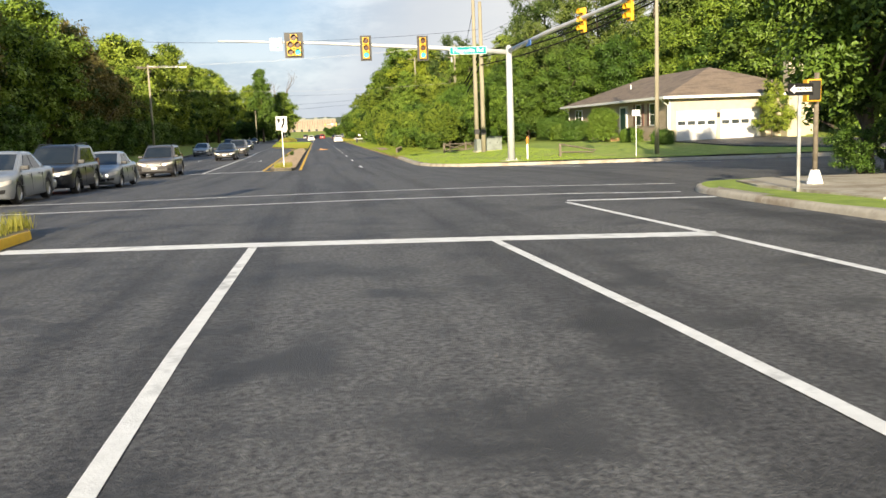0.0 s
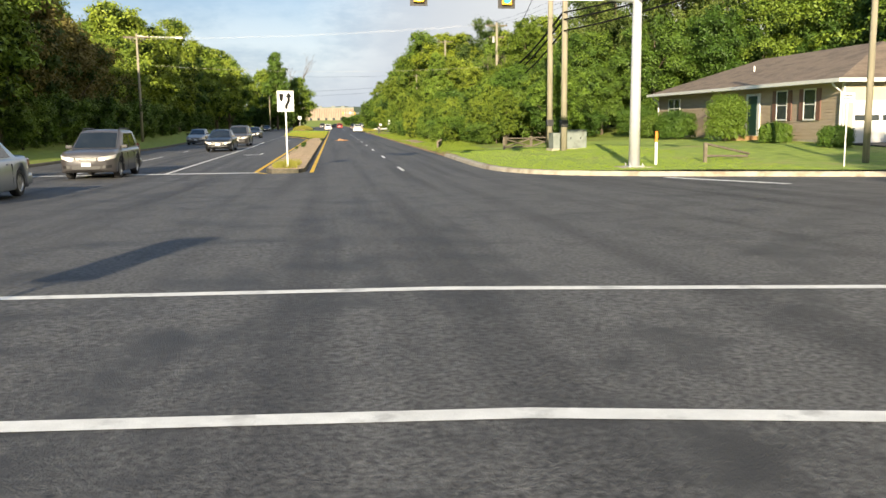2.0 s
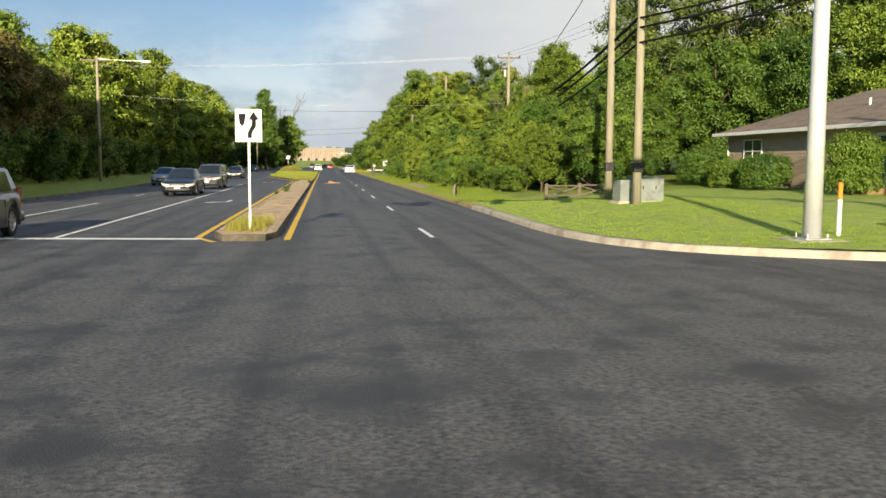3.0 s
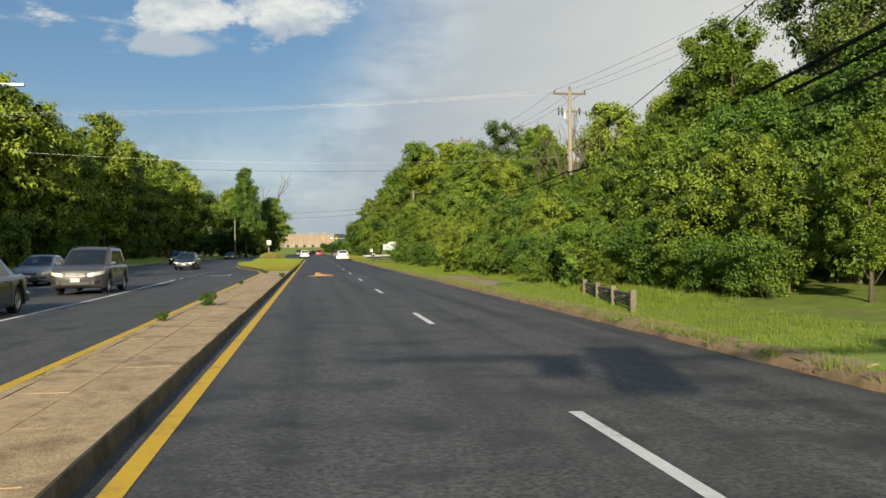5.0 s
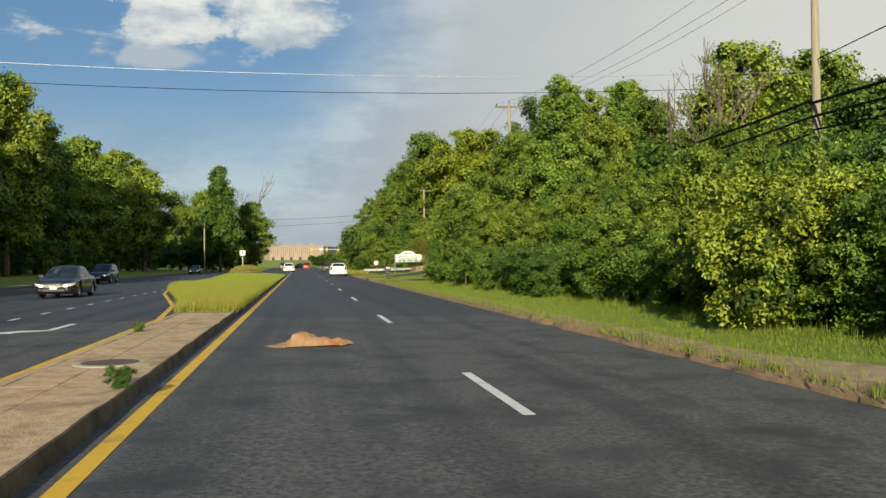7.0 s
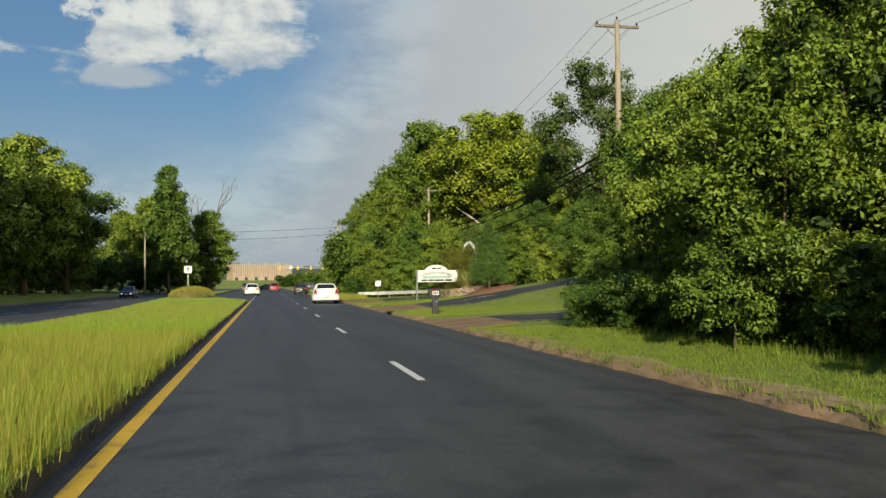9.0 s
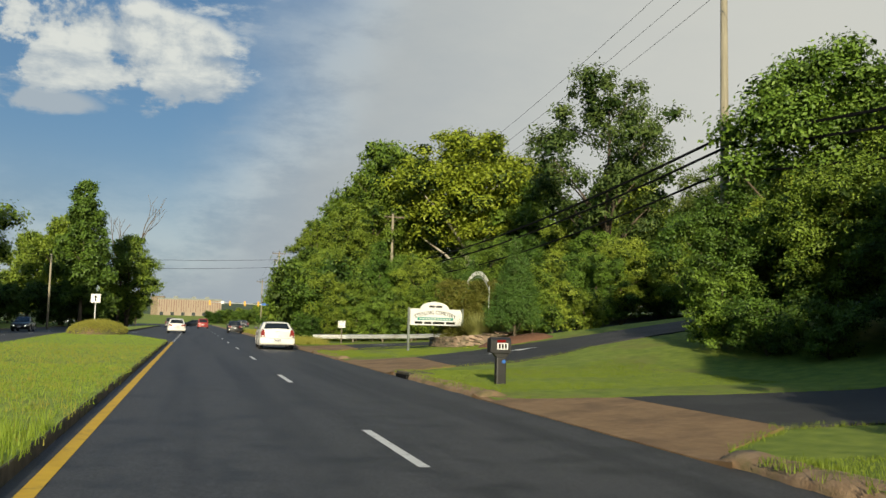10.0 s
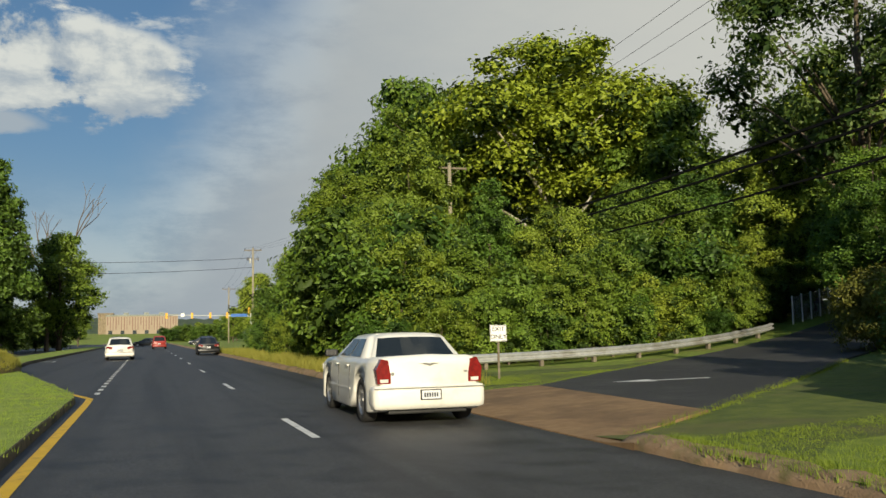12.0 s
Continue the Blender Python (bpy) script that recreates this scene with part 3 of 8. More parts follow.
kerb("kerb_left", paths["lf"], 0.2, 0.13, KERB_DIRTY, "concrete kerb along the far side of the road")
kerb("kerb_left_near", paths["ln"], 0.2, 0.13, CONCRETE, "concrete kerb at the near street corner")


def draped(name, poly, step, material, label, lift, height=land_z, cat="pavement"):
    """A thin paved sheet laid on the land."""
    x0, x1 = min(p[0] for p in poly), max(p[0] for p in poly)
    y0, y1 = min(p[1] for p in poly), max(p[1] for p in poly)
    vs, fs = sheet_over(resample(poly + poly[:1], step)[:-1], [(x0, x1, y0, y1, step)], lambda x, y: height(x, y) + lift)
    # Edges go down into the soil.
    seen = {}
    for f in fs:
        for a, b in zip(f, f[1:] + f[:1]):
            seen[(a, b)] = True
    for a, b in list(seen):
        if (b, a) not in seen:
            o = len(vs)
            vs += [vs[a], vs[b], (*vs[b][:2], vs[b][2] - 0.2), (*vs[a][:2], vs[a][2] - 0.2)]
            fs.append([o + 3, o + 2, o + 1, o])
    ob = new(name, mesh_np(name, vs, fs, material, True))
    return tagged(ob, label, cat, kind="structure")


def apron_z(x, y):
    """Drive aprons start flush with the road and climb to the land."""
    return max(land_z(x, y), road_z(5, y)) + 0.006 + 0.03 * sstep(x, 4.98, 5.7)


def cover_z(x, y):
    return land_z(x, y) + 0.06


# Drives on the right, each with its brown concrete apron.
draped("pavement_apron", [(4.98, 144.0), (5.6, 145.0), (7.3, 146.2), (7.3, 151.0), (5.6, 152.2), (4.98, 153.0)], 0.6, APRON, "brown concrete apron of a drive", 0.0, apron_z)
draped("pavement_drive", [(7.3, 146.2), (12, 145.8), (20, 146.5), (34, 150), (34, 154.5), (20, 151.2), (12, 150.6), (7.3, 151.0)], 0.8, ASPHALT_NEW, "dark asphalt drive climbing through the lawn", 0.04)
draped("pavement_apron_2", [(4.98, 160.6), (5.6, 161.8), (7.5, 162.6), (7.8, 169.1), (5.8, 169.6), (4.98, 170.8)], 0.6, APRON, "brown concrete apron of the entrance drive", 0.0, apron_z)
draped("pavement_drive_2", [(7.5, 162.6), (9.1, 162.8), (11, 163.4), (13, 164.1), (18, 164.8), (30, 166.8), (50, 170), (50, 176), (30, 171.6), (18, 169.4), (14.2, 168.9), (12.6, 169.7), (11.4, 170.3), (9.7, 170.2), (8.5, 169.5), (7.8, 169.1)], 0.8, ASPHALT_NEW, "dark asphalt entrance drive climbing through the lawn", 0.04)
draped("pavement_apron_3", [(4.98, 178.2), (5.6, 179.3), (7.6, 180.4), (8.0, 187.4), (5.8, 187.8), (4.98, 188.6)], 0.6, APRON, "brown concrete apron of the exit drive", 0.0, apron_z)
draped("pavement_drive_3", [(7.6, 180.4), (11, 183.0), (18, 188.6), (26, 193.5), (46, 203), (44, 208), (24, 199.0), (16, 194.2), (11, 190.2), (8.0, 187.4)], 0.8, ASPHALT_NEW, "dark asphalt exit drive climbing to the right", 0.04)
draped("pavement_corner", [(8.2, 9.9), (10.6, 9.3), (20, 6.9), (20, 12.5), (12, 15.4), (9.6, 16.3), (8.6, 15.7), (8.2, 14)], 0.8, CONCRETE, "pale concrete sidewalk at the street corner", 0.04)
wob = random.Random(3)
draped("ground_verge", [(5.3, 63), (5.3, 143)] + [(5.46 + wob.uniform(-0.1, 0.22) + 1.0 * sstep(y, 83, 88) * (1 - sstep(y, 93, 100)), y) for y in np.arange(143, 62.5, -1.4)], 0.7, VERGE, "bare brown soil with thin grass along the road", 0.022, cat="verge")


def island(name, outline, kerb_mat, top_mat, label, height=0.15, step=1.5):
    """A kerbed traffic island: kerb ring and filled top."""
    pts = resample(outline + outline[:1], step)[:-1]
    vs, fs = sheet_over(offset_path(pts, -0.14), [(min(p[0] for p in pts), max(p[0] for p in pts), min(p[1] for p in pts), max(p[1] for p in pts), step)],
                        lambda x, y: fall(y) + height - 0.01)
    top = new(name, mesh_np(name, vs, fs, top_mat, True))
    tagged(top, label, "median", kind="structure")
    return top, kerb(name + "_kerb", resample(pts + pts[:1], 0.4), 0.16, height, kerb_mat, "worn concrete kerb of the median", z=lambda x, y: fall(y), rough=0.02, prof=[(0.0, -0.1), (0.012, height * 0.6), (0.02, height * 0.93), (0.034, height), (0.16, height), (0.16, -0.1)], top=top_mat)


MED_GRASS = [(-1.98, 110), (-1.98, 189.2), (-2.3, 191.6), (-6.4, 213), (-7.2, 226), (-7.2, 330), (-10.2, 330), (-10.2, 205), (-8.2, 165), (-7.9, 142), (-6.6, 131), (-4.2, 117.5), (-3.42, 110)]
island("median_paved", [(-2.2, 45.2), (-1.98, 46.1), (-1.98, 109.98), (-3.42, 109.98), (-3.42, 46.1), (-3.15, 45.2)], KERB_DIRTY, BRICK_PAVE, "brown stamped paving of the narrow median")
island("median_grass", MED_GRASS, KERB_DIRTY, GRASS_DRY, "overgrown grassy median")
island("median_near", [(-5.4, -80), (-5.4, 11.9), (-5.9, 13.2), (-6.9, 13.2), (-7.4, 11.9), (-7.4, -80)], PAINT_Y, WEEDS, "dry grassy median with a yellow painted kerb")


def stripe(pts, width, material, label, step=2.0, name="road_marking"):
    pts = resample(pts, step)
    l, r = offset_path(pts, -width / 2), offset_path(pts, width / 2)
    bm = bmesh.new()
    a = [bm.verts.new((x, y, road_z(x, y) + 0.005)) for x, y in l]
    b = [bm.verts.new((x, y, road_z(x, y) + 0.005)) for x, y in r]
    for i in range(len(pts) - 1):
        bm.faces.new((a[i], b[i], b[i + 1], a[i + 1]))
    return tagged(part(name, bm, material), label, "road marking", kind="structure")


DASH_0 = 46.35
stripe([(-1.75, 45.4), (-1.75, 188.8), (-1.78, 190.6)], 0.15, PAINT_Y, "solid yellow line along the median")
stripe([(-1.78, 190.6), (-2.6, 193.6)], 0.15, PAINT_Y, "yellow line turning round the median's end")
stripe([(-3.3, 45.0), (-3.79, 46.1), (-3.79, 110), (-4.5, 117.5), (-6.8, 131), (-8.1, 142), (-8.4, 165), (-10.4, 205), (-10.4, 320)], 0.15, PAINT_Y, "solid yellow line along the far side of the median")
for k in range(30):
    y = DASH_0 + 12.235 * k
    stripe([(1.66, y), (1.66, y + 3.05)], 0.12, PAINT_W, "dashed white lane line")
for k in range(24):
    stripe([(-1.72, 192.2 + 1.75 * k), (-1.72, 193.0 + 1.75 * k)], 0.13, PAINT_W, "dotted white line of a turning lane")
stripe([(-1.82, -80), (-1.78, 3.2), (-1.69, 9.1)], 0.12, PAINT_W, "solid white lane line before the stop line")
stripe([(1.95, -80), (1.85, -3), (1.73, 3.1), (1.54, 8.4)], 0.12, PAINT_W, "solid white lane line before the stop line")
stripe([(4.46, -80), (4.42, 4.4), (4.34, 8.1), (4.14, 13.9)], 0.13, PAINT_W, "solid white line of the turning lane")
stripe([(-5.3, 10.08), (-1.7, 9.38), (1.6, 8.62), (4.42, 7.85)], 0.5, PAINT_W, "broad white stop line")
stripe([(4.25, 14.35), (7.1, 13.55)], 0.28, PAINT_W, "white stop line of the turning lane")
stripe([(-14.6, 18.7), (-4.5, 17.84), (0.0, 17.5), (2.6, 17.0), (4.65, 16.45), (7.1, 15.3)], 0.16, PAINT_W, "white crosswalk line")
stripe([(-14.6, 22.4), (-5.6, 21.25), (0.0, 20.92), (3.7, 20.3), (8.2, 18.2)], 0.16, PAINT_W, "white crosswalk line")
stripe([(9.3, 39.5), (10.9, 35.1)], 0.35, PAINT_W, "white stop line of the side street")
stripe([(15.5, 36.7), (16.6, 33.1)], 0.25, PAINT_W, "white line on the side street")
stripe([(-3.7, 45.8), (-14.5, 48.3)], 0.4, PAINT_W, "broad white stop line of the oncoming lanes")
stripe([(-7.1, 46.7), (-7.3, 84), (-7.7, 101)], 0.13, PAINT_W, "solid white line of the turning lane")
for k in range(17):
    y = 103 + 2.9 * k
    stripe([(-7.7 - 0.02 * k, y), (-7.72 - 0.02 * k, y + 0.9)], 0.13, PAINT_W, "dotted white line of a turning lane")
stripe([(-10.8, 47.8), (-10.8, 66)], 0.12, PAINT_W, "white lane line of the oncoming lanes")
for k in range(20):
    y = 74 + 12.19 * k
    x = lerp(y, (74, 95, 125, 155, 300), (-11.0, -11.2, -12.6, -14.6, -14.9))
    stripe([(x, y), (x, y + 3.05)], 0.12, PAINT_W, "dashed white lane line")


def arrow_marking(m, flip=1, label="white turn arrow painted on the asphalt", height=road_z, lift=0.006, k=1.0):
    shape = [(-0.08, -1.5), (0.08, -1.5), (0.08, 0.2), (0.1, 0.45), (0.55, 0.62), (0.55, 0.3), (1.05, 0.78), (0.55, 1.25), (0.55, 0.92), (0.05, 0.75), (-0.08, 0.5)]
    bm = bmesh.new()
    vs = []
    for x, y in shape:
        p = m @ Vector((x * flip * k, y * k, 0))
        vs.append(bm.verts.new((p.x, p.y, height(p.x, p.y) + lift)))
    bm.faces.new(vs if flip > 0 else vs[::-1])
    bmesh.ops.triangulate(bm, faces=bm.faces[:])
    return tagged(part("road_marking_arrow", bm, PAINT_W), label, "road marking", kind="structure")


def straight_arrow(m, height=land_z, lift=0.05, k=1.0):
    shape = [(-0.1, -1.2), (0.1, -1.2), (0.1, 0.3), (0.42, 0.3), (0, 1.4), (-0.42, 0.3), (-0.1, 0.3)]
    bm = bmesh.new()
    vs = []
    for x, y in shape:
        p = m @ Vector((x * k, y * k, 0))
        vs.append(bm.verts.new((p.x, p.y, height(p.x, p.y) + lift)))
    bm.faces.new(vs)
    bmesh.ops.triangulate(bm, faces=bm.faces[:])
    return tagged(part("road_marking_arrow", bm, PAINT_W), "white arrow painted on the dark drive", "road marking", kind="structure")


arrow_marking(pose(-5.6, 107.8, 0, 0, 0, 180), 1)
arrow_marking(pose(-5.2, 66.0, 0, 0, 0, 180), 1)
arrow_marking(pose(-6.2, 231, 0, 0, 0, 0), -1)
straight_arrow(pose(11.1, 167.35, 0, 0, 0, -97), k=0.78)
straight_arrow(pose(10.76, 186.47, 0, 0, 0, 77), k=0.90)


# Plants.
def leaf_mesh(name, lobes, count, size, material, seed, per_clump=26, spread=0.09, shell=0.16, droop=0.25, slim=0.5, inner=None):
    """Many small folded leaves in rounded sprays over a set of lobes (x, y, z, rx, ry, rz), with a sparser inside;
    inner is a darker leaf colour that holds the shade there.
    """
    rng = np.random.default_rng(seed)
    lobes = np.array(lobes, float)
    w = (lobes[:, 3] * lobes[:, 4] * lobes[:, 5]) ** (2 / 3)
    nc = max(1, count // per_clump)
    li = rng.choice(len(lobes), nc, p=w / w.sum())
    d = rng.normal(size=(nc, 3))
    d /= np.linalg.norm(d, axis=1)[:, None]
    d[:, 2] = np.where(d[:, 2] < -0.35, -d[:, 2] * 0.5, d[:, 2])
    r = 1 - np.abs(rng.normal(0, shell, nc))[:, None]
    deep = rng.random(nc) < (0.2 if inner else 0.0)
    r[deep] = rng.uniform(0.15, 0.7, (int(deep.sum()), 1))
    cc = lobes[li, :3] + d * lobes[li, 3:] * r
    ci = np.repeat(np.arange(nc), per_clump)
    n = len(ci)
    sig = lobes[li, 3:].mean(axis=1)[ci][:, None] * spread * rng.uniform(0.7, 2.1, nc)[ci][:, None] + size * 0.5
    g = rng.normal(size=(n, 3)) * np.array((1.0, 1.0, 0.9))
    c = cc[ci] + g * sig
    nor = d[ci] * 0.7 + g * 0.3 + rng.normal(size=(n, 3)) * 0.55 + np.array((0, 0, 0.4))
    nor /= np.linalg.norm(nor, axis=1)[:, None]
    t = rng.normal(size=(n, 3))
    t[:, 2] -= droop
    t -= nor * (t * nor).sum(axis=1)[:, None]
    t /= np.linalg.norm(t, axis=1)[:, None]
    b = np.cross(nor, t)
    s = size * rng.uniform(0.6, 1.35, n)[:, None] * np.where(deep[ci], 1.5, 1.0)[:, None]
    v = np.empty((n, 4, 3))
    v[:, 0] = c - t * s * 0.5
    v[:, 1] = c + b * s * slim * 0.5 + nor * s * 0.10
    v[:, 2] = c + t * s * 0.5 - nor * s * 0.06
    v[:, 3] = c - b * s * slim * 0.5 + nor * s * 0.10
    me = bpy.data.meshes.new(name)
    me.vertices.add(n * 4)
    me.vertices.foreach_set("co", v.ravel())
    k = np.arange(n) * 4
    idx = np.stack([k, k + 1, k + 2, k, k + 2, k + 3], axis=1).ravel()
    me.loops.add(n * 6)
    me.loops.foreach_set("vertex_index", idx)
    me.polygons.add(n * 2)
    me.polygons.foreach_set("loop_start", np.arange(n * 2) * 3)
    me.materials.append(material)
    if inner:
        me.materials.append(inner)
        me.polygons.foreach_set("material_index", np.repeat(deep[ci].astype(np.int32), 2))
    me.update()
    me.validate()
    return me


def lobes_of(seed, h, r, base, n, shape="round"):
    """Many small lobes, set on limbs round the axis, that make up a crown from height base to h with radius r."""
    rng = random.Random(seed)
    out = []
    n = n * 4
    for i in range(n):
        f = (i + 0.5) / n
        z = base + (h - base) * (0.07 + 0.86 * f)
        if shape == "round":
            env = math.sin(math.pi * (0.12 + 0.80 * f)) ** 0.7
        elif shape == "cone":
            env = max(0.10, 1 - f) ** 0.8
        elif shape == "spire":
            env = 0.12 + 0.88 * max(0.0, 1 - f) ** 0.55 * min(1.0, 0.45 + 3 * f)
        elif shape == "tall":
            env = 0.3 + 0.7 * math.sin(math.pi * (0.15 + 0.78 * f))
        else:
            env = 0.55 + 0.45 * f
        a = i * 2.4 + rng.uniform(-0.5, 0.5)
        if shape == "cone":
            q, lr = r * env * 0.42, r * env * rng.uniform(0.5, 0.62)
        else:
            q, lr = r * env * rng.uniform(0.25, 0.92), r * (0.35 + 0.65 * env) * rng.uniform(0.15, 0.30)
        out.append((math.cos(a) * q, math.sin(a) * q, z, lr * rng.uniform(0.85, 1.25), lr * rng.uniform(0.85, 1.25), min(lr * rng.uniform(0.8, 1.1), (h - base) * 0.2)))
    return out


def wood_mesh(name, h, base, lobes, girth, material, seed, lean=0.2, limbs=9):
    """Tapered trunk with limbs that reach into the lobes."""
    rng = random.Random(seed)
    bm = bmesh.new()
    top = h * 0.85
    pts, p = [], Vector((0, 0, -0.4))
    for i in range(7):
        f = i / 6
        pts.append(Vector((lean * f * rng.uniform(-1, 1), lean * f * rng.uniform(-1, 1), -0.4 + (top + 0.4) * f)))
    tube(bm, pts, [girth * (1.25 if i == 0 else 1) * (1 - 0.85 * i / 6) for i in range(7)], 7)
    for l in rng.sample(lobes, min(limbs, len(lobes))):
        end = Vector(l[:3])
        z0 = max(base * 0.6, end.z - (Vector((end.x, end.y, 0)).length * 0.9 + 0.6))
        f = min(0.95, (z0 + 0.4) / (top + 0.4))
        k = min(5, int(f * 6))
        st = pts[k].lerp(pts[k + 1], f * 6 - k)
        mid = st.lerp(end, 0.5) + Vector((rng.uniform(-0.2, 0.2), rng.uniform(-0.2, 0.2), 0.25))
        r0 = girth * (1 - 0.85 * f) * 0.55
        tube(bm, [st, mid, end], [r0, r0 * 0.6, r0 * 0.2], 5)
    me = bpy.data.meshes.new(name)
    bm.to_mesh(me)
    bm.free()
    me.materials.append(material)
    me.polygons.foreach_set("use_smooth", [True] * len(me.polygons))
    return me


def tree_kind(name, label, seed, h, r, base, n, shape, leaves, size, leaf_mat, girth, bark=BARK, spread=0.09, limbs=9, category="tree", slim=0.5, shell=0.16):
    lobes = lobes_of(seed, h, r, base, n, shape)
    return dict(name=name, label=label, category=category, trunk=wood_mesh("trunk", h, base, lobes, girth, bark, seed, limbs=limbs) if girth else None,
                crown=leaf_mesh("crown", lobes, leaves, size, leaf_mat, seed, spread=spread, slim=slim, shell=shell, inner=LEAF_SHADE))


def plant(kind, x, y, scale=1.0, turn=0.0, group="", sx=1.0, z=None, label=""):
    m = pose(x, y, (land_z(x, y) if z is None else z), 0, 0, turn)
    ob = thing(kind["name"], m, label or kind["label"], kind["category"], group)
    ob.scale = (scale * sx, scale * sx, scale)
    if kind["trunk"]:
        shared("trunk", kind["trunk"], ob, Matrix())
    shared("crown", kind["crown"], ob, Matrix())
    return ob


# Kinds for the near woods (fine leaves) and for the far ones (coarser).
OAK = tree_kind("oak_tree", "broad green leafy tree at the edge of the woods", 1, 11, 3.9, 1.6, 18, "round", 40000, 0.18, LEAF, 0.22)
OAK_B = tree_kind("oak_tree", "broad mid-green leafy tree with an uneven crown", 31, 11, 4.2, 1.2, 15, "round", 40000, 0.18, LEAF_MID, 0.22)
ASH = tree_kind("ash_tree", "tall slim leafy tree in full green", 2, 12, 2.7, 1.5, 18, "tall", 34000, 0.17, LEAF_LIGHT, 0.17)
ASH_B = tree_kind("ash_tree", "tall slim tree narrowing to a leafy point", 32, 12, 2.9, 1.2, 17, "spire", 34000, 0.17, LEAF_MID, 0.17)
MAPLE = tree_kind("maple_tree", "dense dark green leafy tree", 3, 10, 3.6, 0.8, 18, "round", 38000, 0.18, LEAF_DARK, 0.2)
SAPLING = tree_kind("sapling", "bushy yellow-green sapling at the woods' edge", 4, 5.2, 1.9, 0.3, 13, "round", 17000, 0.12, LEAF_LIGHT, 0.06, limbs=0)
THICKET = tree_kind("shrub", "wild green shrub at the woods' edge", 5, 3.0, 1.8, 0.0, 12, "dome", 15000, 0.105, LEAF_LIGHT, 0.05, category="shrub")
THICKET_D = tree_kind("shrub", "wild mid-green shrub at the woods' edge", 25, 3.0, 1.8, 0.0, 12, "dome", 15000, 0.105, LEAF_MID, 0.05, category="shrub")
SAPLING_D = tree_kind("sapling", "bushy dark green sapling at the woods' edge", 24, 5.2, 1.9, 0.3, 13, "spire", 17000, 0.12, LEAF, 0.06, limbs=0)
BRUSH = tree_kind("shrub", "low dark wild shrub among the weeds", 6, 1.9, 1.5, 0.0, 10, "dome", 11000, 0.085, LEAF_DARK, 0.03, category="shrub")
FAR_OAK = tree_kind("oak_tree", "broad green tree in the woods beyond the road", 11, 15, 5.2, 2.0, 20, "round", 24000, 0.36, LEAF, 0.3)
FAR_DARK = tree_kind("oak_tree", "tall dark green tree in the woods", 12, 16, 5.0, 1.0, 20, "round", 24000, 0.36, LEAF_DARK, 0.3)
FAR_LIGHT = tree_kind("poplar_tree", "tall yellow-green tree in the woods", 13, 17, 4.2, 2.0, 20, "tall", 24000, 0.34, LEAF_LIGHT, 0.28)
FAR_TALL = tree_kind("poplar_tree", "tall narrow dark green tree beside the road", 33, 24, 5.0, 3.0, 22, "spire", 30000, 0.46, LEAF_DARK, 0.32)
FAR_RUST = tree_kind("oak_tree", "browning oak tree in late summer leaf", 14, 14, 5.4, 1.5, 20, "round", 24000, 0.36, LEAF_RUST, 0.3)
FAR_LOW = tree_kind("shrub", "dark undergrowth below the trees", 15, 4.5, 3.2, 0.0, 13, "dome", 9000, 0.24, LEAF_DARK, 0.06, category="shrub")
PINE = tree_kind("cedar_tree", "dense conical green cedar tree", 16, 5.2, 1.75, 0.22, 20, "cone", 40000, 0.09, LEAF_CEDAR, 0.09, spread=0.06, slim=0.36, shell=0.1)
SYCAMORE = tree_kind("sycamore_tree", "huge sunlit sycamore with pale bare limbs", 17, 20, 7.0, 7.5, 24, "round", 50000, 0.31, LEAF_SYC, 0.52, BARK_PALE, limbs=30, shell=0.24)
AIRY = tree_kind("gum_tree", "tall open tree with thin greyish foliage", 18, 16, 5.0, 4.0, 13, "round", 23000, 0.22, LEAF_AIRY, 0.26, spread=0.08, limbs=22, shell=0.24)


def dead_tree(x, y, h, seed, girth=0.15):
    rng = random.Random(seed)
    bm = bmesh.new()

    def grow(p, d, length, r, depth):
        q = p + d * length
        tube(bm, [p, p.lerp(q, 0.5) + Vector((rng.uniform(-1, 1), rng.uniform(-1, 1), 0)) * length * 0.05, q], [r, r * 0.8, r * 0.62], 5 if depth > 1 else 4, cap=False)
        if depth == 0:
            return
        for _ in range(3 if depth > 2 else 2):
            e = (d + Vector((rng.uniform(-1, 1), rng.uniform(-1, 1), rng.uniform(0.0, 0.7))) * 0.62).normalized()
            grow(q, e, length * rng.uniform(0.55, 0.8), r * 0.6, depth - 1)
    grow(Vector((0, 0, -0.3)), Vector((rng.uniform(-0.06, 0.06), rng.uniform(-0.06, 0.06), 1)).normalized(), h * 0.34, girth, 4)
    ob = thing("dead_tree", pose(x, y, land_z(x, y)), "bare grey dead tree above the woods", "tree", "dead trees")
    part("bare_crown", bm, BARK, ob)
    return ob


rng = random.Random(5)
# Woods on the right between the house lot and the lawns.
for y in np.arange(72.5, 137, 1.9):
    x = 7.7 + rng.uniform(-0.5, 0.9) + (1.3 if y < 79 else 0)
    k = rng.choice((THICKET, THICKET_D, BRUSH, SAPLING_D, BRUSH))
    plant(k, x, y, rng.uniform(0.5, 0.85), rng.uniform(0, 360), "wood edge shrubs")
for y in np.arange(70, 137, 2.7):
    x = 10.2 + rng.uniform(-0.8, 1.0)
    k = rng.choice((SAPLING_D, SAPLING, ASH, THICKET_D))
    plant(k, x, y, rng.uniform(0.6, 0.9) * (0.42 if k is ASH else 1), rng.uniform(0, 360), "young trees of the right wood")
for y in np.arange(69, 136, 3.3):
    x = 13.0 + rng.uniform(-1.0, 1.3)
    k = rng.choice((OAK, ASH, MAPLE, ASH_B, OAK_B))
    plant(k, x, y, rng.uniform(0.46, 0.68) * (0.85 if y < 91 else 0.72 if y > 128 else 0.62), rng.uniform(0, 360), "trees of the right wood", 1.15)
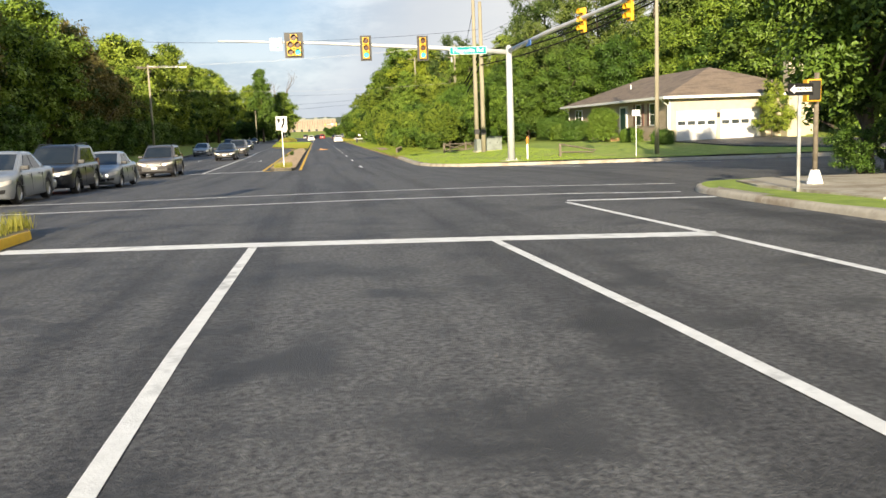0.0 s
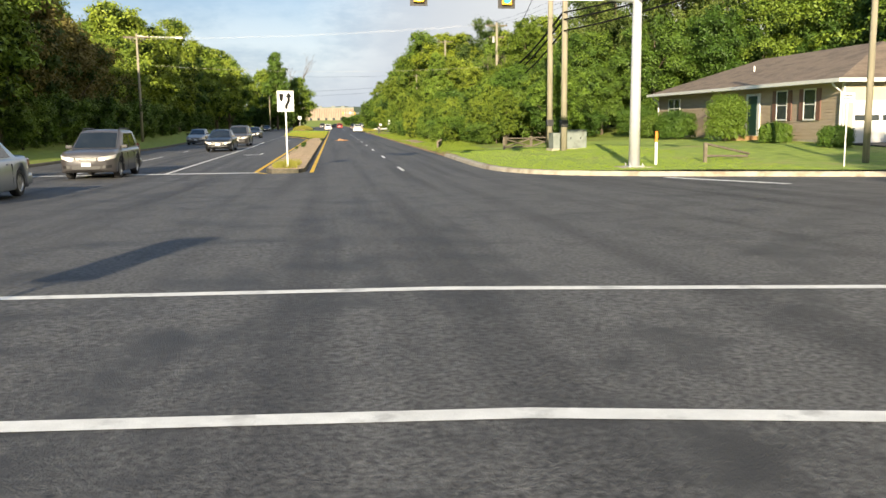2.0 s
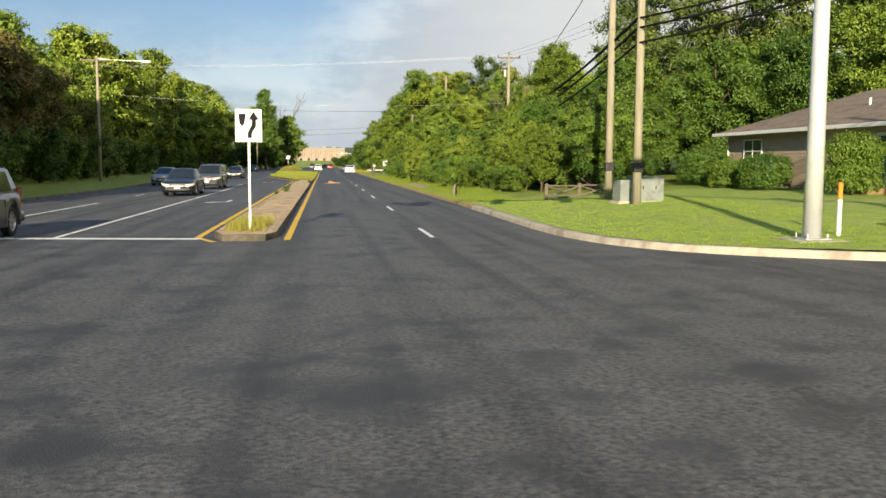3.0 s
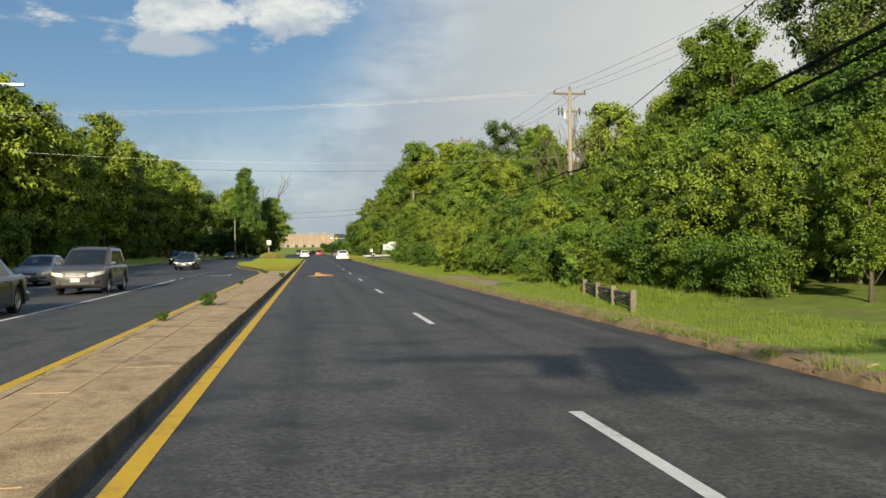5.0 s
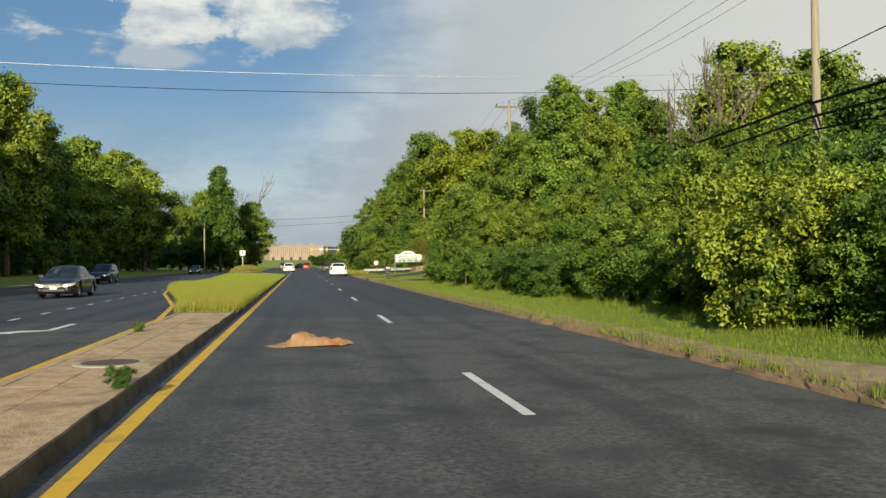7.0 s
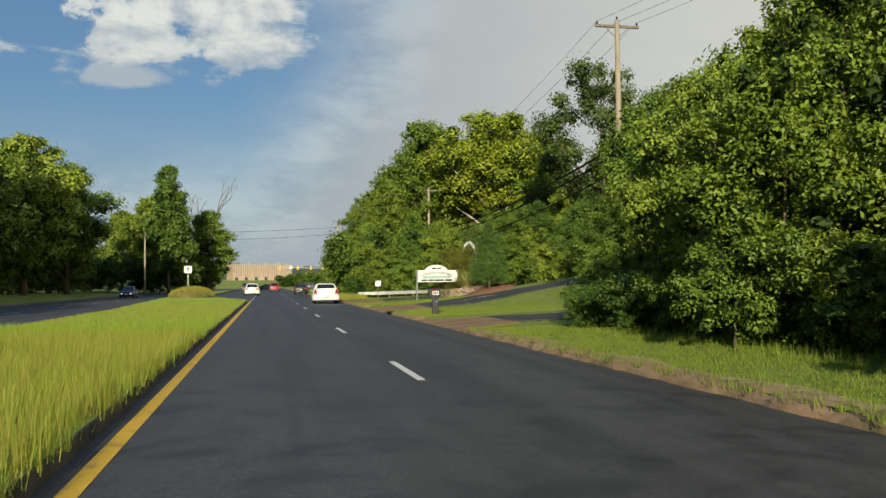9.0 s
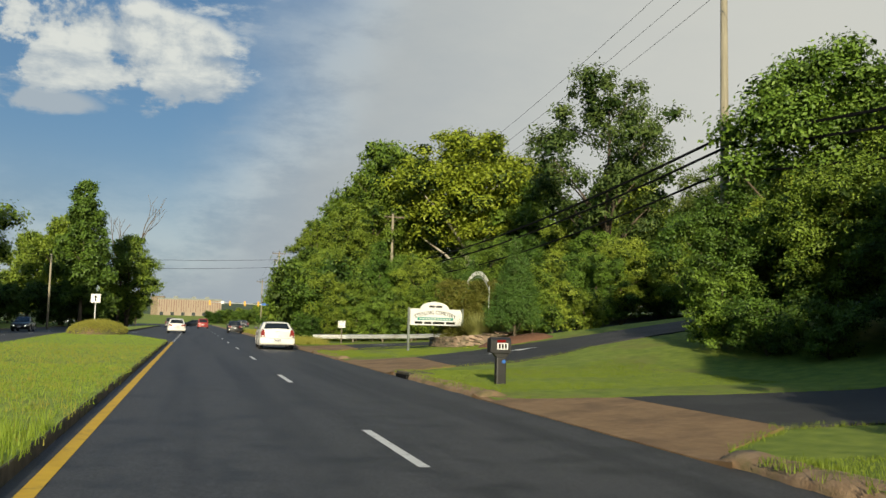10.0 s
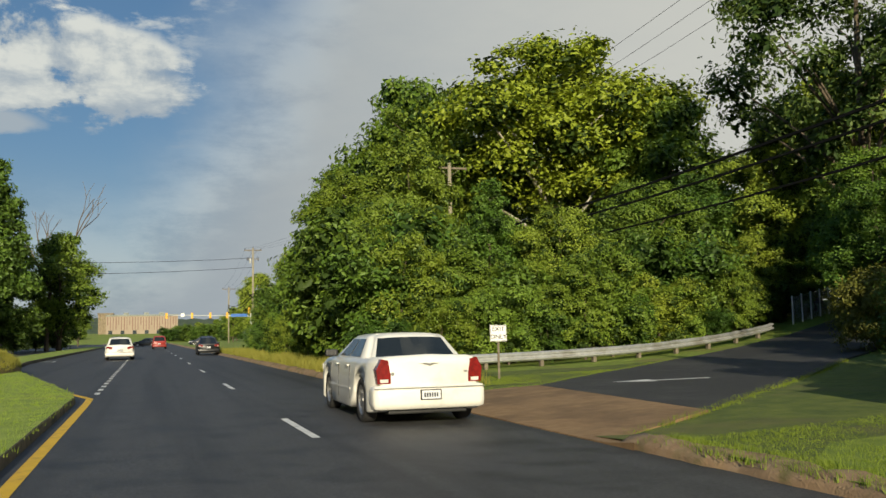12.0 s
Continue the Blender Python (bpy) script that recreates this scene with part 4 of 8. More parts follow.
for y in np.arange(75.2, 140, 4.6):
    x = 18.6 + rng.uniform(-1.5, 2.0)
    if 113 < y < 120.5:
        x += 3.5
    plant(rng.choice((OAK, MAPLE, ASH_B, OAK_B)), x, y, rng.uniform(0.5, 0.74) * (1.0 if y < 91 else 0.85), rng.uniform(0, 360), "trees of the right wood", 1.1)
for y in np.arange(79, 142, 6.5):
    plant(rng.choice((FAR_OAK, FAR_DARK)), 28 + rng.uniform(-2, 4), y, rng.uniform(0.52, 0.68), rng.uniform(0, 360), "trees of the right wood", 1.15)
    plant(FAR_LOW, 23 + rng.uniform(-2, 2), y + 2, rng.uniform(0.8, 1.1), rng.uniform(0, 360), "undergrowth of the right wood")
for x, y, s, k in ((13.0, 131, 0.9, ASH_B), (14.8, 133, 0.86, ASH), (24.2, 152, 1.12, ASH_B), (27, 158, 0.85, FAR_LIGHT), (33, 150, 1.0, FAR_OAK)):
    plant(k, x, y, s, rng.uniform(0, 360), "tall trees of the right wood")
# Brush that closes the wood's foot, and its dark inside.
for y in np.arange(73, 143.5, 1.25):
    k = rng.choice((BRUSH, BRUSH, THICKET_D, THICKET))
    plant(k, 8.25 + rng.uniform(-0.35, 0.5) + (1.2 if y < 79 else 0), y, rng.uniform(0.42, 0.72) * (1.25 if k is BRUSH else 0.8), rng.uniform(0, 360), "wood edge shrubs", 1.2)
for y in np.arange(74, 146, 3.6):
    plant(FAR_LOW, 12.2 + rng.uniform(-0.6, 0.8), y, rng.uniform(0.6, 0.85), rng.uniform(0, 360), "undergrowth of the right wood", 0.8)
    plant(FAR_LOW, 16.4 + rng.uniform(-0.8, 0.8), y + 1.8, rng.uniform(0.8, 1.05), rng.uniform(0, 360), "undergrowth of the right wood")
# Woods behind the house.
for i in range(33):
    a = (i // 3) / 10
    x, y = 37 + 8 * (i % 3) + rng.uniform(-2, 2), 22 + 58 * a + rng.uniform(-2, 2)
    plant(rng.choice((FAR_OAK, FAR_DARK, FAR_DARK, FAR_OAK, FAR_LIGHT)), x, y, rng.uniform(0.75, 0.9) + 0.12 * (i % 3), rng.uniform(0, 360), "trees behind the house", 1.1)
    if i % 3 == 0:
        plant(FAR_LOW, x - 3.5, y + 2, rng.uniform(0.8, 1.1), rng.uniform(0, 360), "undergrowth behind the house")
for x, y, s, k in ((17.5, 79, 0.75, MAPLE), (22.5, 76.5, 0.85, MAPLE), (27, 75.5, 0.9, MAPLE), (31, 76, 0.95, OAK), (12.8, 69.5, 0.42, MAPLE), (14.6, 70.5, 0.7, THICKET_D), (13.2, 67.8, 0.75, BRUSH), (16.8, 73.2, 0.9, BRUSH), (24, 90, 1.02, AIRY), (28.5, 86, 1.06, AIRY), (33, 82, 1.1, AIRY), (37.5, 77, 1.1, AIRY), (20.5, 84, 0.72, AIRY), (34, 71, 0.9, MAPLE)):
    plant(k, x, y, s, rng.uniform(0, 360), "trees beside the house")
# Big dark tree at the near corner.
for x, y, s, k in ((13.0, 17.5, 0.85, MAPLE), (12.6, 13.6, 0.7, SAPLING), (15.5, 20, 0.9, OAK), (11.9, 16.2, 0.6, BRUSH), (18, 15, 0.9, MAPLE), (13, 11, 0.9, MAPLE)):
    plant(k, x, y, s, rng.uniform(0, 360), "trees at the near corner")
# Woods on the left side of the road.
for y in np.arange(46, 206, 6.0):
    x = -23.0 + rng.uniform(-2, 1.0) - (4.5 if y > 112 else 0) - (4 if y > 150 else 0)
    k = FAR_RUST if 74 < y < 96 else rng.choice((FAR_OAK, FAR_RUST if y < 112 else FAR_DARK, FAR_OAK, FAR_LIGHT, FAR_OAK))
    plant(k, x, y, rng.uniform(0.72, 0.92) * (1.3 if y > 125 else 0.82 if y > 80 else 1), rng.uniform(0, 360), "trees of the left wood")
    plant(FAR_LOW, x + 2.4, y + 2, rng.uniform(0.6, 0.95), rng.uniform(0, 360), "undergrowth of the left wood")
    plant(FAR_LOW, x - 4, y - 1, rng.uniform(0.9, 1.3), rng.uniform(0, 360), "undergrowth of the left wood")
for y in np.arange(42, 260, 9):
    plant(rng.choice((FAR_DARK, FAR_OAK)), -36 + rng.uniform(-3, 3), y, rng.uniform(0.95, 1.2), rng.uniform(0, 360), "trees of the left wood")
for y in np.arange(112, 300, 5.0):
    plant(FAR_LOW, -29.5 + rng.uniform(-1, 1) - (3 if y > 150 else 0), y, rng.uniform(1.0, 1.35), rng.uniform(0, 360), "undergrowth of the left wood", 1.15)
# Lone trees far ahead on the left.
for x, y, s, k in ((-17.4, 280, 0.98, FAR_TALL), (-22, 294, 1.25, FAR_OAK), (-12, 300, 1.1, FAR_OAK), (-30.5, 232, 1.15, FAR_DARK), (-34, 222, 1.2, FAR_OAK), (-38, 250, 1.3, FAR_DARK), (-44, 275, 1.2, FAR_OAK), (-29, 305, 1.1, FAR_OAK), (-16.5, 400, 0.62, FAR_OAK), (-21, 396, 0.7, FAR_DARK), (-26, 410, 0.8, FAR_OAK)):
    plant(k, x, y, s, rng.uniform(0, 360), "far roadside trees")
plant(FAR_LIGHT, -29.2, 180, 1.24, 60, "trees of the left wood", 0.95)
for x, y, s in ((-30, 212, 1.25), (-29, 232, 1.3), (-28, 250, 1.25), (-33, 262, 1.3)):
    plant(FAR_OAK, x, y, s, rng.uniform(0, 360), "trees of the left wood")
for y in range(140, 222, 9):
    plant(FAR_OAK, 52 + rng.uniform(-3, 5), y, rng.uniform(0.7, 0.9), rng.uniform(0, 360), "dark wood above the lawn")
    plant(FAR_LOW, 46 + rng.uniform(-2, 3), y + 4, 1.3, rng.uniform(0, 360), "undergrowth past the lawn")
# Dark wood on the far side of the first drive.
for x, y, s, k in ((17.3, 156.8, 0.5, OAK), (20.6, 161.2, 0.92, OAK_B), (18.6, 160, 0.5, OAK), (17.7, 154.0, 0.45, MAPLE), (22.8, 156.5, 0.8, OAK_B), (20.2, 157.0, 0.6, OAK), (16.2, 160.8, 0.5, MAPLE), (22.5, 160.5, 0.85, MAPLE), (15.7, 155.4, 0.8, BRUSH), (16.9, 153.6, 0.75, BRUSH), (18.8, 153.2, 0.7, THICKET_D), (15.4, 157.6, 0.9, BRUSH), (15.2, 159.6, 0.8, THICKET_D), (20.8, 153.2, 0.8, BRUSH)):
    plant(k, x, y, s, rng.uniform(0, 360), "trees by the lawn", 1.15)
# First two saplings are added unseen, behind the cedar, to shade the exit lawn.
for x, y, s, k in ((16.9, 179.6, 0.85, SAPLING_D), (19.2, 182.4, 0.95, SAPLING_D), (16.0, 88.5, 0.85, ASH), (14.6, 84.2, 0.78, ASH), (17.5, 96.5, 0.78, OAK)):
    plant(k, x, y, s, rng.uniform(0, 360), "trees by the lawn" if y > 100 else "trees of the right wood", 1.2 if y > 100 else 1.0)
# Lawn trees and the big wood past the drives.
for x, y, s, k in ((8.8, 136.5, 0.52, OAK), (10.6, 140.2, 0.58, OAK_B), (12.4, 137.0, 0.78, OAK), (14.5, 142.5, 0.78, ASH), (18.0, 141, 0.9, OAK), (8.0, 133.0, 0.95, SAPLING), (9.0, 141.6, 0.62, THICKET), (7.9, 139.0, 0.6, BRUSH), (7.7, 141.6, 0.45, BRUSH),
                   (24, 158.5, 0.95, MAPLE), (28, 162, 1.0, MAPLE), (25, 148, 1.0, OAK), (31, 178, 0.8, MAPLE), (34, 162, 1.0, MAPLE), (29, 184, 0.62, OAK), (21.5, 183, 0.9, THICKET)):
    plant(k, x, y, s, rng.uniform(0, 360), "trees by the lawn")
plant(PINE, 12.95, 171.8, 0.9, 20, sx=0.9, label="dense conical cedar in a mulched bed", z=0.95)
plant(PINE, 14.1, 181.6, 1.0, 80, sx=0.85, label="slim conical cedar behind the hedge")
plant(SYCAMORE, 28.0, 226.5, 1.08, 40, sx=1.3)
plant(FAR_DARK, 30.5, 241, 1.05, 15, "trees past the drives")
plant(FAR_OAK, 22.6, 246, 1.66, 75, "trees past the drives", 0.85)
plant(AIRY, 32.5, 202, 1.38, 10, sx=1.0)
plant(AIRY, 38.0, 194, 0.74, 130, sx=1.2)
for x, y, s, k in ((13.5, 204, 0.68, ASH_B), (9.8, 206, 0.68, OAK), (16.5, 203.0, 0.6, OAK), (19.5, 204.5, 0.68, MAPLE), (23, 206.5, 0.75, OAK), (9.4, 213, 0.74, OAK), (12.2, 211.7, 1.0, ASH), (10.5, 220, 0.95, ASH), (18, 214, 0.7, OAK_B),
                   (10.0, 226, 0.75, MAPLE), (28, 211, 0.9, MAPLE), (33, 209, 0.95, OAK), (14, 236, 0.95, OAK), (13.5, 248, 0.9, OAK)):
    plant(k, x, y, s, rng.uniform(0, 360), "trees past the drives", 1.1)
for x, y, s in ((8.6, 200.5, 1.0), (11.3, 200.2, 0.9), (14, 200.6, 0.9), (17.5, 201.6, 0.95), (21.5, 203.4, 1.0), (25.5, 204.5, 0.9), (7.6, 206, 0.8), (7.3, 214, 0.8), (7.2, 222, 0.8), (7.4, 232, 0.9), (29, 206, 0.9), (32.5, 207.5, 0.9)):
    plant(rng.choice((THICKET, BRUSH, SAPLING)), x, y, s, rng.uniform(0, 360), "shrubs behind the rail")
for x, y, s, k in ((20, 256, 1.3, FAR_OAK), (18, 268, 0.9, FAR_OAK), (34, 228, 1.1, FAR_DARK), (40, 214, 0.9, FAR_DARK), (46, 200, 0.85, FAR_DARK), (33, 219, 1.0, FAR_OAK), (37.5, 209, 0.95, FAR_OAK), (44, 184, 0.75, FAR_DARK), (40, 170, 0.75, FAR_DARK), (42, 154, 1.0, FAR_OAK), (20, 285, 0.8, FAR_OAK), (21, 315, 0.7, FAR_OAK), (20, 340, 0.9, FAR_OAK), (50, 178, 0.85, FAR_DARK)):
    plant(k, x, y, s, rng.uniform(0, 360), "far trees on the right")
for x, y, s, k in ((27, 196, 0.55, OAK_B), (30, 199, 0.7, OAK_B), (34, 203, 0.8, MAPLE), (24, 186.5, 0.5, OAK_B), (27, 189, 0.6, OAK), (37, 195, 0.9, MAPLE), (32, 186, 0.8, MAPLE), (40, 199, 1.0, MAPLE)):
    plant(k, x, y, s, rng.uniform(0, 360), "dark trees above the drive", 1.2)
for x, y in ((50, 205), (54, 200), (47, 211), (58, 196), (44, 214), (60, 190), (62, 184), (52, 213), (66, 178), (68, 170)):
    plant(FAR_LOW, x, y, 1.3, x * 31, "undergrowth past the lawn", 1.3)
for x, y, s in ((-15.5, 283, 1.2), (-19.5, 285, 1.3), (-12.5, 302, 1.2), (-24, 290, 1.4), (-28, 283, 1.3), (-32, 275, 1.3), (-16, 310, 1.3)):
    plant(FAR_LOW, x, y, s, x * 17, "undergrowth of the left wood", 1.1)
for x, y in ((30, 165), (34, 175), (38, 186), (36, 198), (40, 160), (44, 170), (33, 214), (42, 205)):
    plant(FAR_LOW, x, y, 1.1, rng.uniform(0, 360), "undergrowth past the lawn")
# Dense undergrowth behind the rail and along the road past the drives.
def rail_y(x):
    return lerp(x, (7.4, 15.5, 19.6, 23.6, 27.5, 36), (196.6, 196.6, 198.0, 199.8, 202.2, 207))


for i in range(19):
    x = 7.6 + 1.5 * i + rng.uniform(-0.4, 0.4)
    plant(rng.choice((THICKET_D, BRUSH, THICKET, SAPLING_D)), x, rail_y(x) + 2.3 + rng.uniform(-0.5, 0.6), rng.uniform(0.65, 1.0), rng.uniform(0, 360), "shrubs behind the rail", 1.15)
    plant(rng.choice((SAPLING_D, FAR_LOW, SAPLING_D)), x + 0.6, rail_y(x) + 5.2 + rng.uniform(-0.6, 0.6), rng.uniform(0.75, 1.0), rng.uniform(0, 360), "shrubs behind the rail", 1.1)
    plant(FAR_LOW, x, rail_y(x) + 9.5, rng.uniform(1.0, 1.3), rng.uniform(0, 360), "shrubs behind the rail")
for i in range(13):
    y = 204 + 4.2 * i
    plant(rng.choice((SAPLING_D, THICKET_D, BRUSH)), 8.9 + rng.uniform(-0.5, 0.6), y, rng.uniform(0.7, 1.0), rng.uniform(0, 360), "roadside shrubs", 1.2)
    plant(FAR_LOW, 11.5 + rng.uniform(-0.6, 0.6), y + 1, rng.uniform(0.9, 1.2), rng.uniform(0, 360), "roadside shrubs")
for x, y, s, k in ((17.5, 228, 1.06, FAR_LIGHT), (20.5, 234, 1.12, FAR_OAK), (15.5, 227, 0.6, FAR_OAK)):
    plant(k, x, y, s, rng.uniform(0, 360), "trees past the drives")
dead_tree(24.5, 138, 13.0, 3)
dead_tree(29.0, 144, 15.5, 4)
dead_tree(21.5, 135, 11.5, 5)
dead_tree(-13.6, 300, 25, 6, 0.34)


# Cars.
def plan_half(y, L, W):
    """Half width of a car's shell along its length, tucked in at nose and tail."""
    u = (L / 2 - y) if y > 0 else (L / 2 + y)
    return W / 2 * (1 - 0.05 * max(0, (abs(y) / (L / 2) - 0.55) / 0.45) ** 2) - (0.24 if y > 0 else 0.14) * max(0, 1 - u / 0.5) ** 2.4


def nose_band(L, W, sx, x_in, y_back, lo, hi, off=0.012, deep=0.05):
    """A curved lens that wraps round one corner of the nose; lo and hi run from its inner to its outer end."""
    bm = bmesh.new()
    line = [(x_in + (plan_half(L / 2, L, W) - x_in) * i / 4, L / 2 + off) for i in range(5)]
    line += [(plan_half(L / 2 - d, L, W) + off, L / 2 - d) for d in np.linspace(0.02, y_back, 9)]
    n, rings = len(line), []
    for i, (x, y) in enumerate(line):
        f = i / (n - 1)
        z0, z1 = lo[0] + (lo[1] - lo[0]) * f, hi[0] + (hi[1] - hi[0]) * f
        if i == 0:
            z0, z1 = z0 + (z1 - z0) * 0.3, z1 - (z1 - z0) * 0.12
        if i == n - 1:
            z0 = z1 - 0.03
        zc = (z0 + z1) / 2
        rings.append([bm.verts.new((sx * x, y, z)) for z in (z0, zc, z1)] + [bm.verts.new((sx * (x - deep), y - deep, z)) for z in (z1, z0)])
    for a, b in zip(rings, rings[1:]):
        for k in range(5):
            bm.faces.new((a[k], a[(k + 1) % 5], b[(k + 1) % 5], b[k]))
    bm.faces.new(rings[0])
    bm.faces.new(rings[-1][::-1])
    bmesh.ops.recalc_face_normals(bm, faces=bm.faces[:])
    return bm


def car_body(L, W, H, belt, deck, hood, wb, R, clear, rear_glass, front_glass, roof_rear, roof_front, suv=False):
    """Lower shell by cross-sections from tail (-y) to nose (+y), with real wheel arches."""
    bm = bmesh.new()
    ar, af = -wb / 2 - 0.05, wb / 2 - 0.05
    st = set(np.linspace(-L / 2, L / 2, 13).round(3))
    for c in (ar, af):
        st |= {round(c + (R + 0.07) * math.sin(a), 3) for a in np.linspace(-math.pi / 2, math.pi / 2, 11)}
    st |= {-L / 2 + 0.03, -L / 2 + 0.09, -L / 2 + 0.2, L / 2 - 0.03, L / 2 - 0.09, L / 2 - 0.19, L / 2 - 0.32, L / 2 - 0.5}
    rings = []
    for y in sorted(st):
        e = abs(y) / (L / 2)
        u = (L / 2 - y) if y > 0 else (L / 2 + y)
        w = plan_half(y, L, W)
        zt = np.interp(y, (-L / 2, -L / 2 + 0.03, -L / 2 + 0.1, rear_glass, front_glass, L / 2 - 0.9, L / 2 - 0.45, L / 2 - 0.19, L / 2 - 0.06, L / 2), (deck - 0.10, deck - 0.02, deck, belt + 0.02, belt, hood + 0.04, hood - 0.0, hood - 0.05, hood - 0.10, hood - 0.16))
        zb = clear + 0.12 * max(0, 1 - u / 0.35) ** 2
        za = zb
        for c in (ar, af):
            if abs(y - c) < R + 0.07:
                za = max(za, R + math.sqrt(max(0, (R + 0.07) ** 2 - (y - c) ** 2)))
        zm = max(zb + (zt - zb) * 0.55, za + 0.02)
        sec = [(0, zb), (w - 0.32, zb), (w - 0.30, za), (w - 0.025, za), (w, za + 0.03), (w + 0.005, zm), (w - 0.02, max(zt - 0.10, za + 0.05)), (w - 0.07, max(zt - 0.025, za + 0.06)), (w - 0.17, max(zt, za + 0.065)), (0, max(zt, za + 0.065) + 0.025)]
        rings.append([bm.verts.new((x, y, z)) for x, z in sec] + [bm.verts.new((-x, y, z)) for x, z in sec[-2:0:-1]])
    for a, b in zip(rings, rings[1:]):
        n = len(a)
        for k in range(n):
            bm.faces.new((a[k], a[(k + 1) % n], b[(k + 1) % n], b[k]))
    bm.faces.new(rings[0][::-1])
    bm.faces.new(rings[-1])
    bmesh.ops.recalc_face_normals(bm, faces=bm.faces[:])
    return bm


def quad_patch(bm, q, u0, u1, v0, v1, off, thick=0.006):
    """A thin pane over part of a quad (corners: low left, low right, top right, top left), standing off it."""
    def at(u, v):
        return (q[0].lerp(q[1], u)).lerp(q[3].lerp(q[2], u), v)
    nrm = (q[1] - q[0]).cross(q[3] - q[0]).normalized()
    cs = [at(u0, v0), at(u1, v0), at(u1, v1), at(u0, v1)]
    a = [bm.verts.new(c + nrm * (off - thick)) for c in cs]
    b = [bm.verts.new(c + nrm * off) for c in cs]
    bm.faces.new(b)
    bm.faces.new(a[::-1])
    for i in range(4):
        bm.faces.new((a[i], a[(i + 1) % 4], b[(i + 1) % 4], b[i]))
    return bm


WHEELS = {}


def wheel_meshes(R):
    if R in WHEELS:
        return WHEELS[R]
    t = bmesh.new()
    prof = [(R * 0.66, -0.10), (R * 0.9, -0.11), (R * 0.98, -0.085), (R, -0.05), (R, 0.05), (R * 0.98, 0.085), (R * 0.9, 0.11), (R * 0.66, 0.10)]
    n, rings = 24, []
    for k in range(n):
        a = 2 * math.pi * k / n
        rings.append([t.verts.new((x, r * math.cos(a), r * math.sin(a))) for r, x in prof])
    for k in range(n):
        a, b = rings[k], rings[(k + 1) % n]
        for i in range(len(prof)):
            t.faces.new((a[i], a[(i + 1) % len(prof)], b[(i + 1) % len(prof)], b[i]))
    bmesh.ops.recalc_face_normals(t, faces=t.faces[:])
    m1 = bpy.data.meshes.new("tyre")
    t.to_mesh(m1)
    t.free()
    m1.materials.append(RUBBER)
    m1.polygons.foreach_set("use_smooth", [True] * len(m1.polygons))
    r = bmesh.new()
    tube(r, [(0.02, 0, 0), (0.085, 0, 0)], [R * 0.16, R * 0.13], 12)
    for k in range(7):
        a = 2 * math.pi * k / 7
        d = Vector((0, math.cos(a), math.sin(a)))
        s = Vector((0, -math.sin(a), math.cos(a)))
        vs = [r.verts.new(d * q + s * w + Vector((x, 0, 0))) for x in (0.03, 0.075) for q, w in ((R * 0.1, -0.035), (R * 0.6, -0.05), (R * 0.6, 0.05), (R * 0.1, 0.035))]
        for f in ((0, 1, 2, 3), (7, 6, 5, 4), (0, 4, 5, 1), (1, 5, 6, 2), (2, 6, 7, 3)):
            r.faces.new([vs[i] for i in f])
    ringp = [(R * 0.58, 0.02), (R * 0.68, 0.02), (R * 0.68, 0.095), (R * 0.63, 0.095), (R * 0.58, 0.06)]
    rr = []
    for k in range(24):
        a = 2 * math.pi * k / 24
        rr.append([r.verts.new((x, q * math.cos(a), q * math.sin(a))) for q, x in ringp])
    for k in range(24):
        a, b = rr[k], rr[(k + 1) % 24]
        for i in range(5):
            r.faces.new((a[i], a[(i + 1) % 5], b[(i + 1) % 5], b[i]))
    tube(r, [(-0.06, 0, 0), (0.0, 0, 0)], [R * 0.6, R * 0.6], 20)
    bmesh.ops.recalc_face_normals(r, faces=r.faces[:])
    m2 = bpy.data.meshes.new("rim")
    r.to_mesh(m2)
    r.free()
    m2.materials.append(CHROME)
    WHEELS[R] = (m1, m2)
    return WHEELS[R]


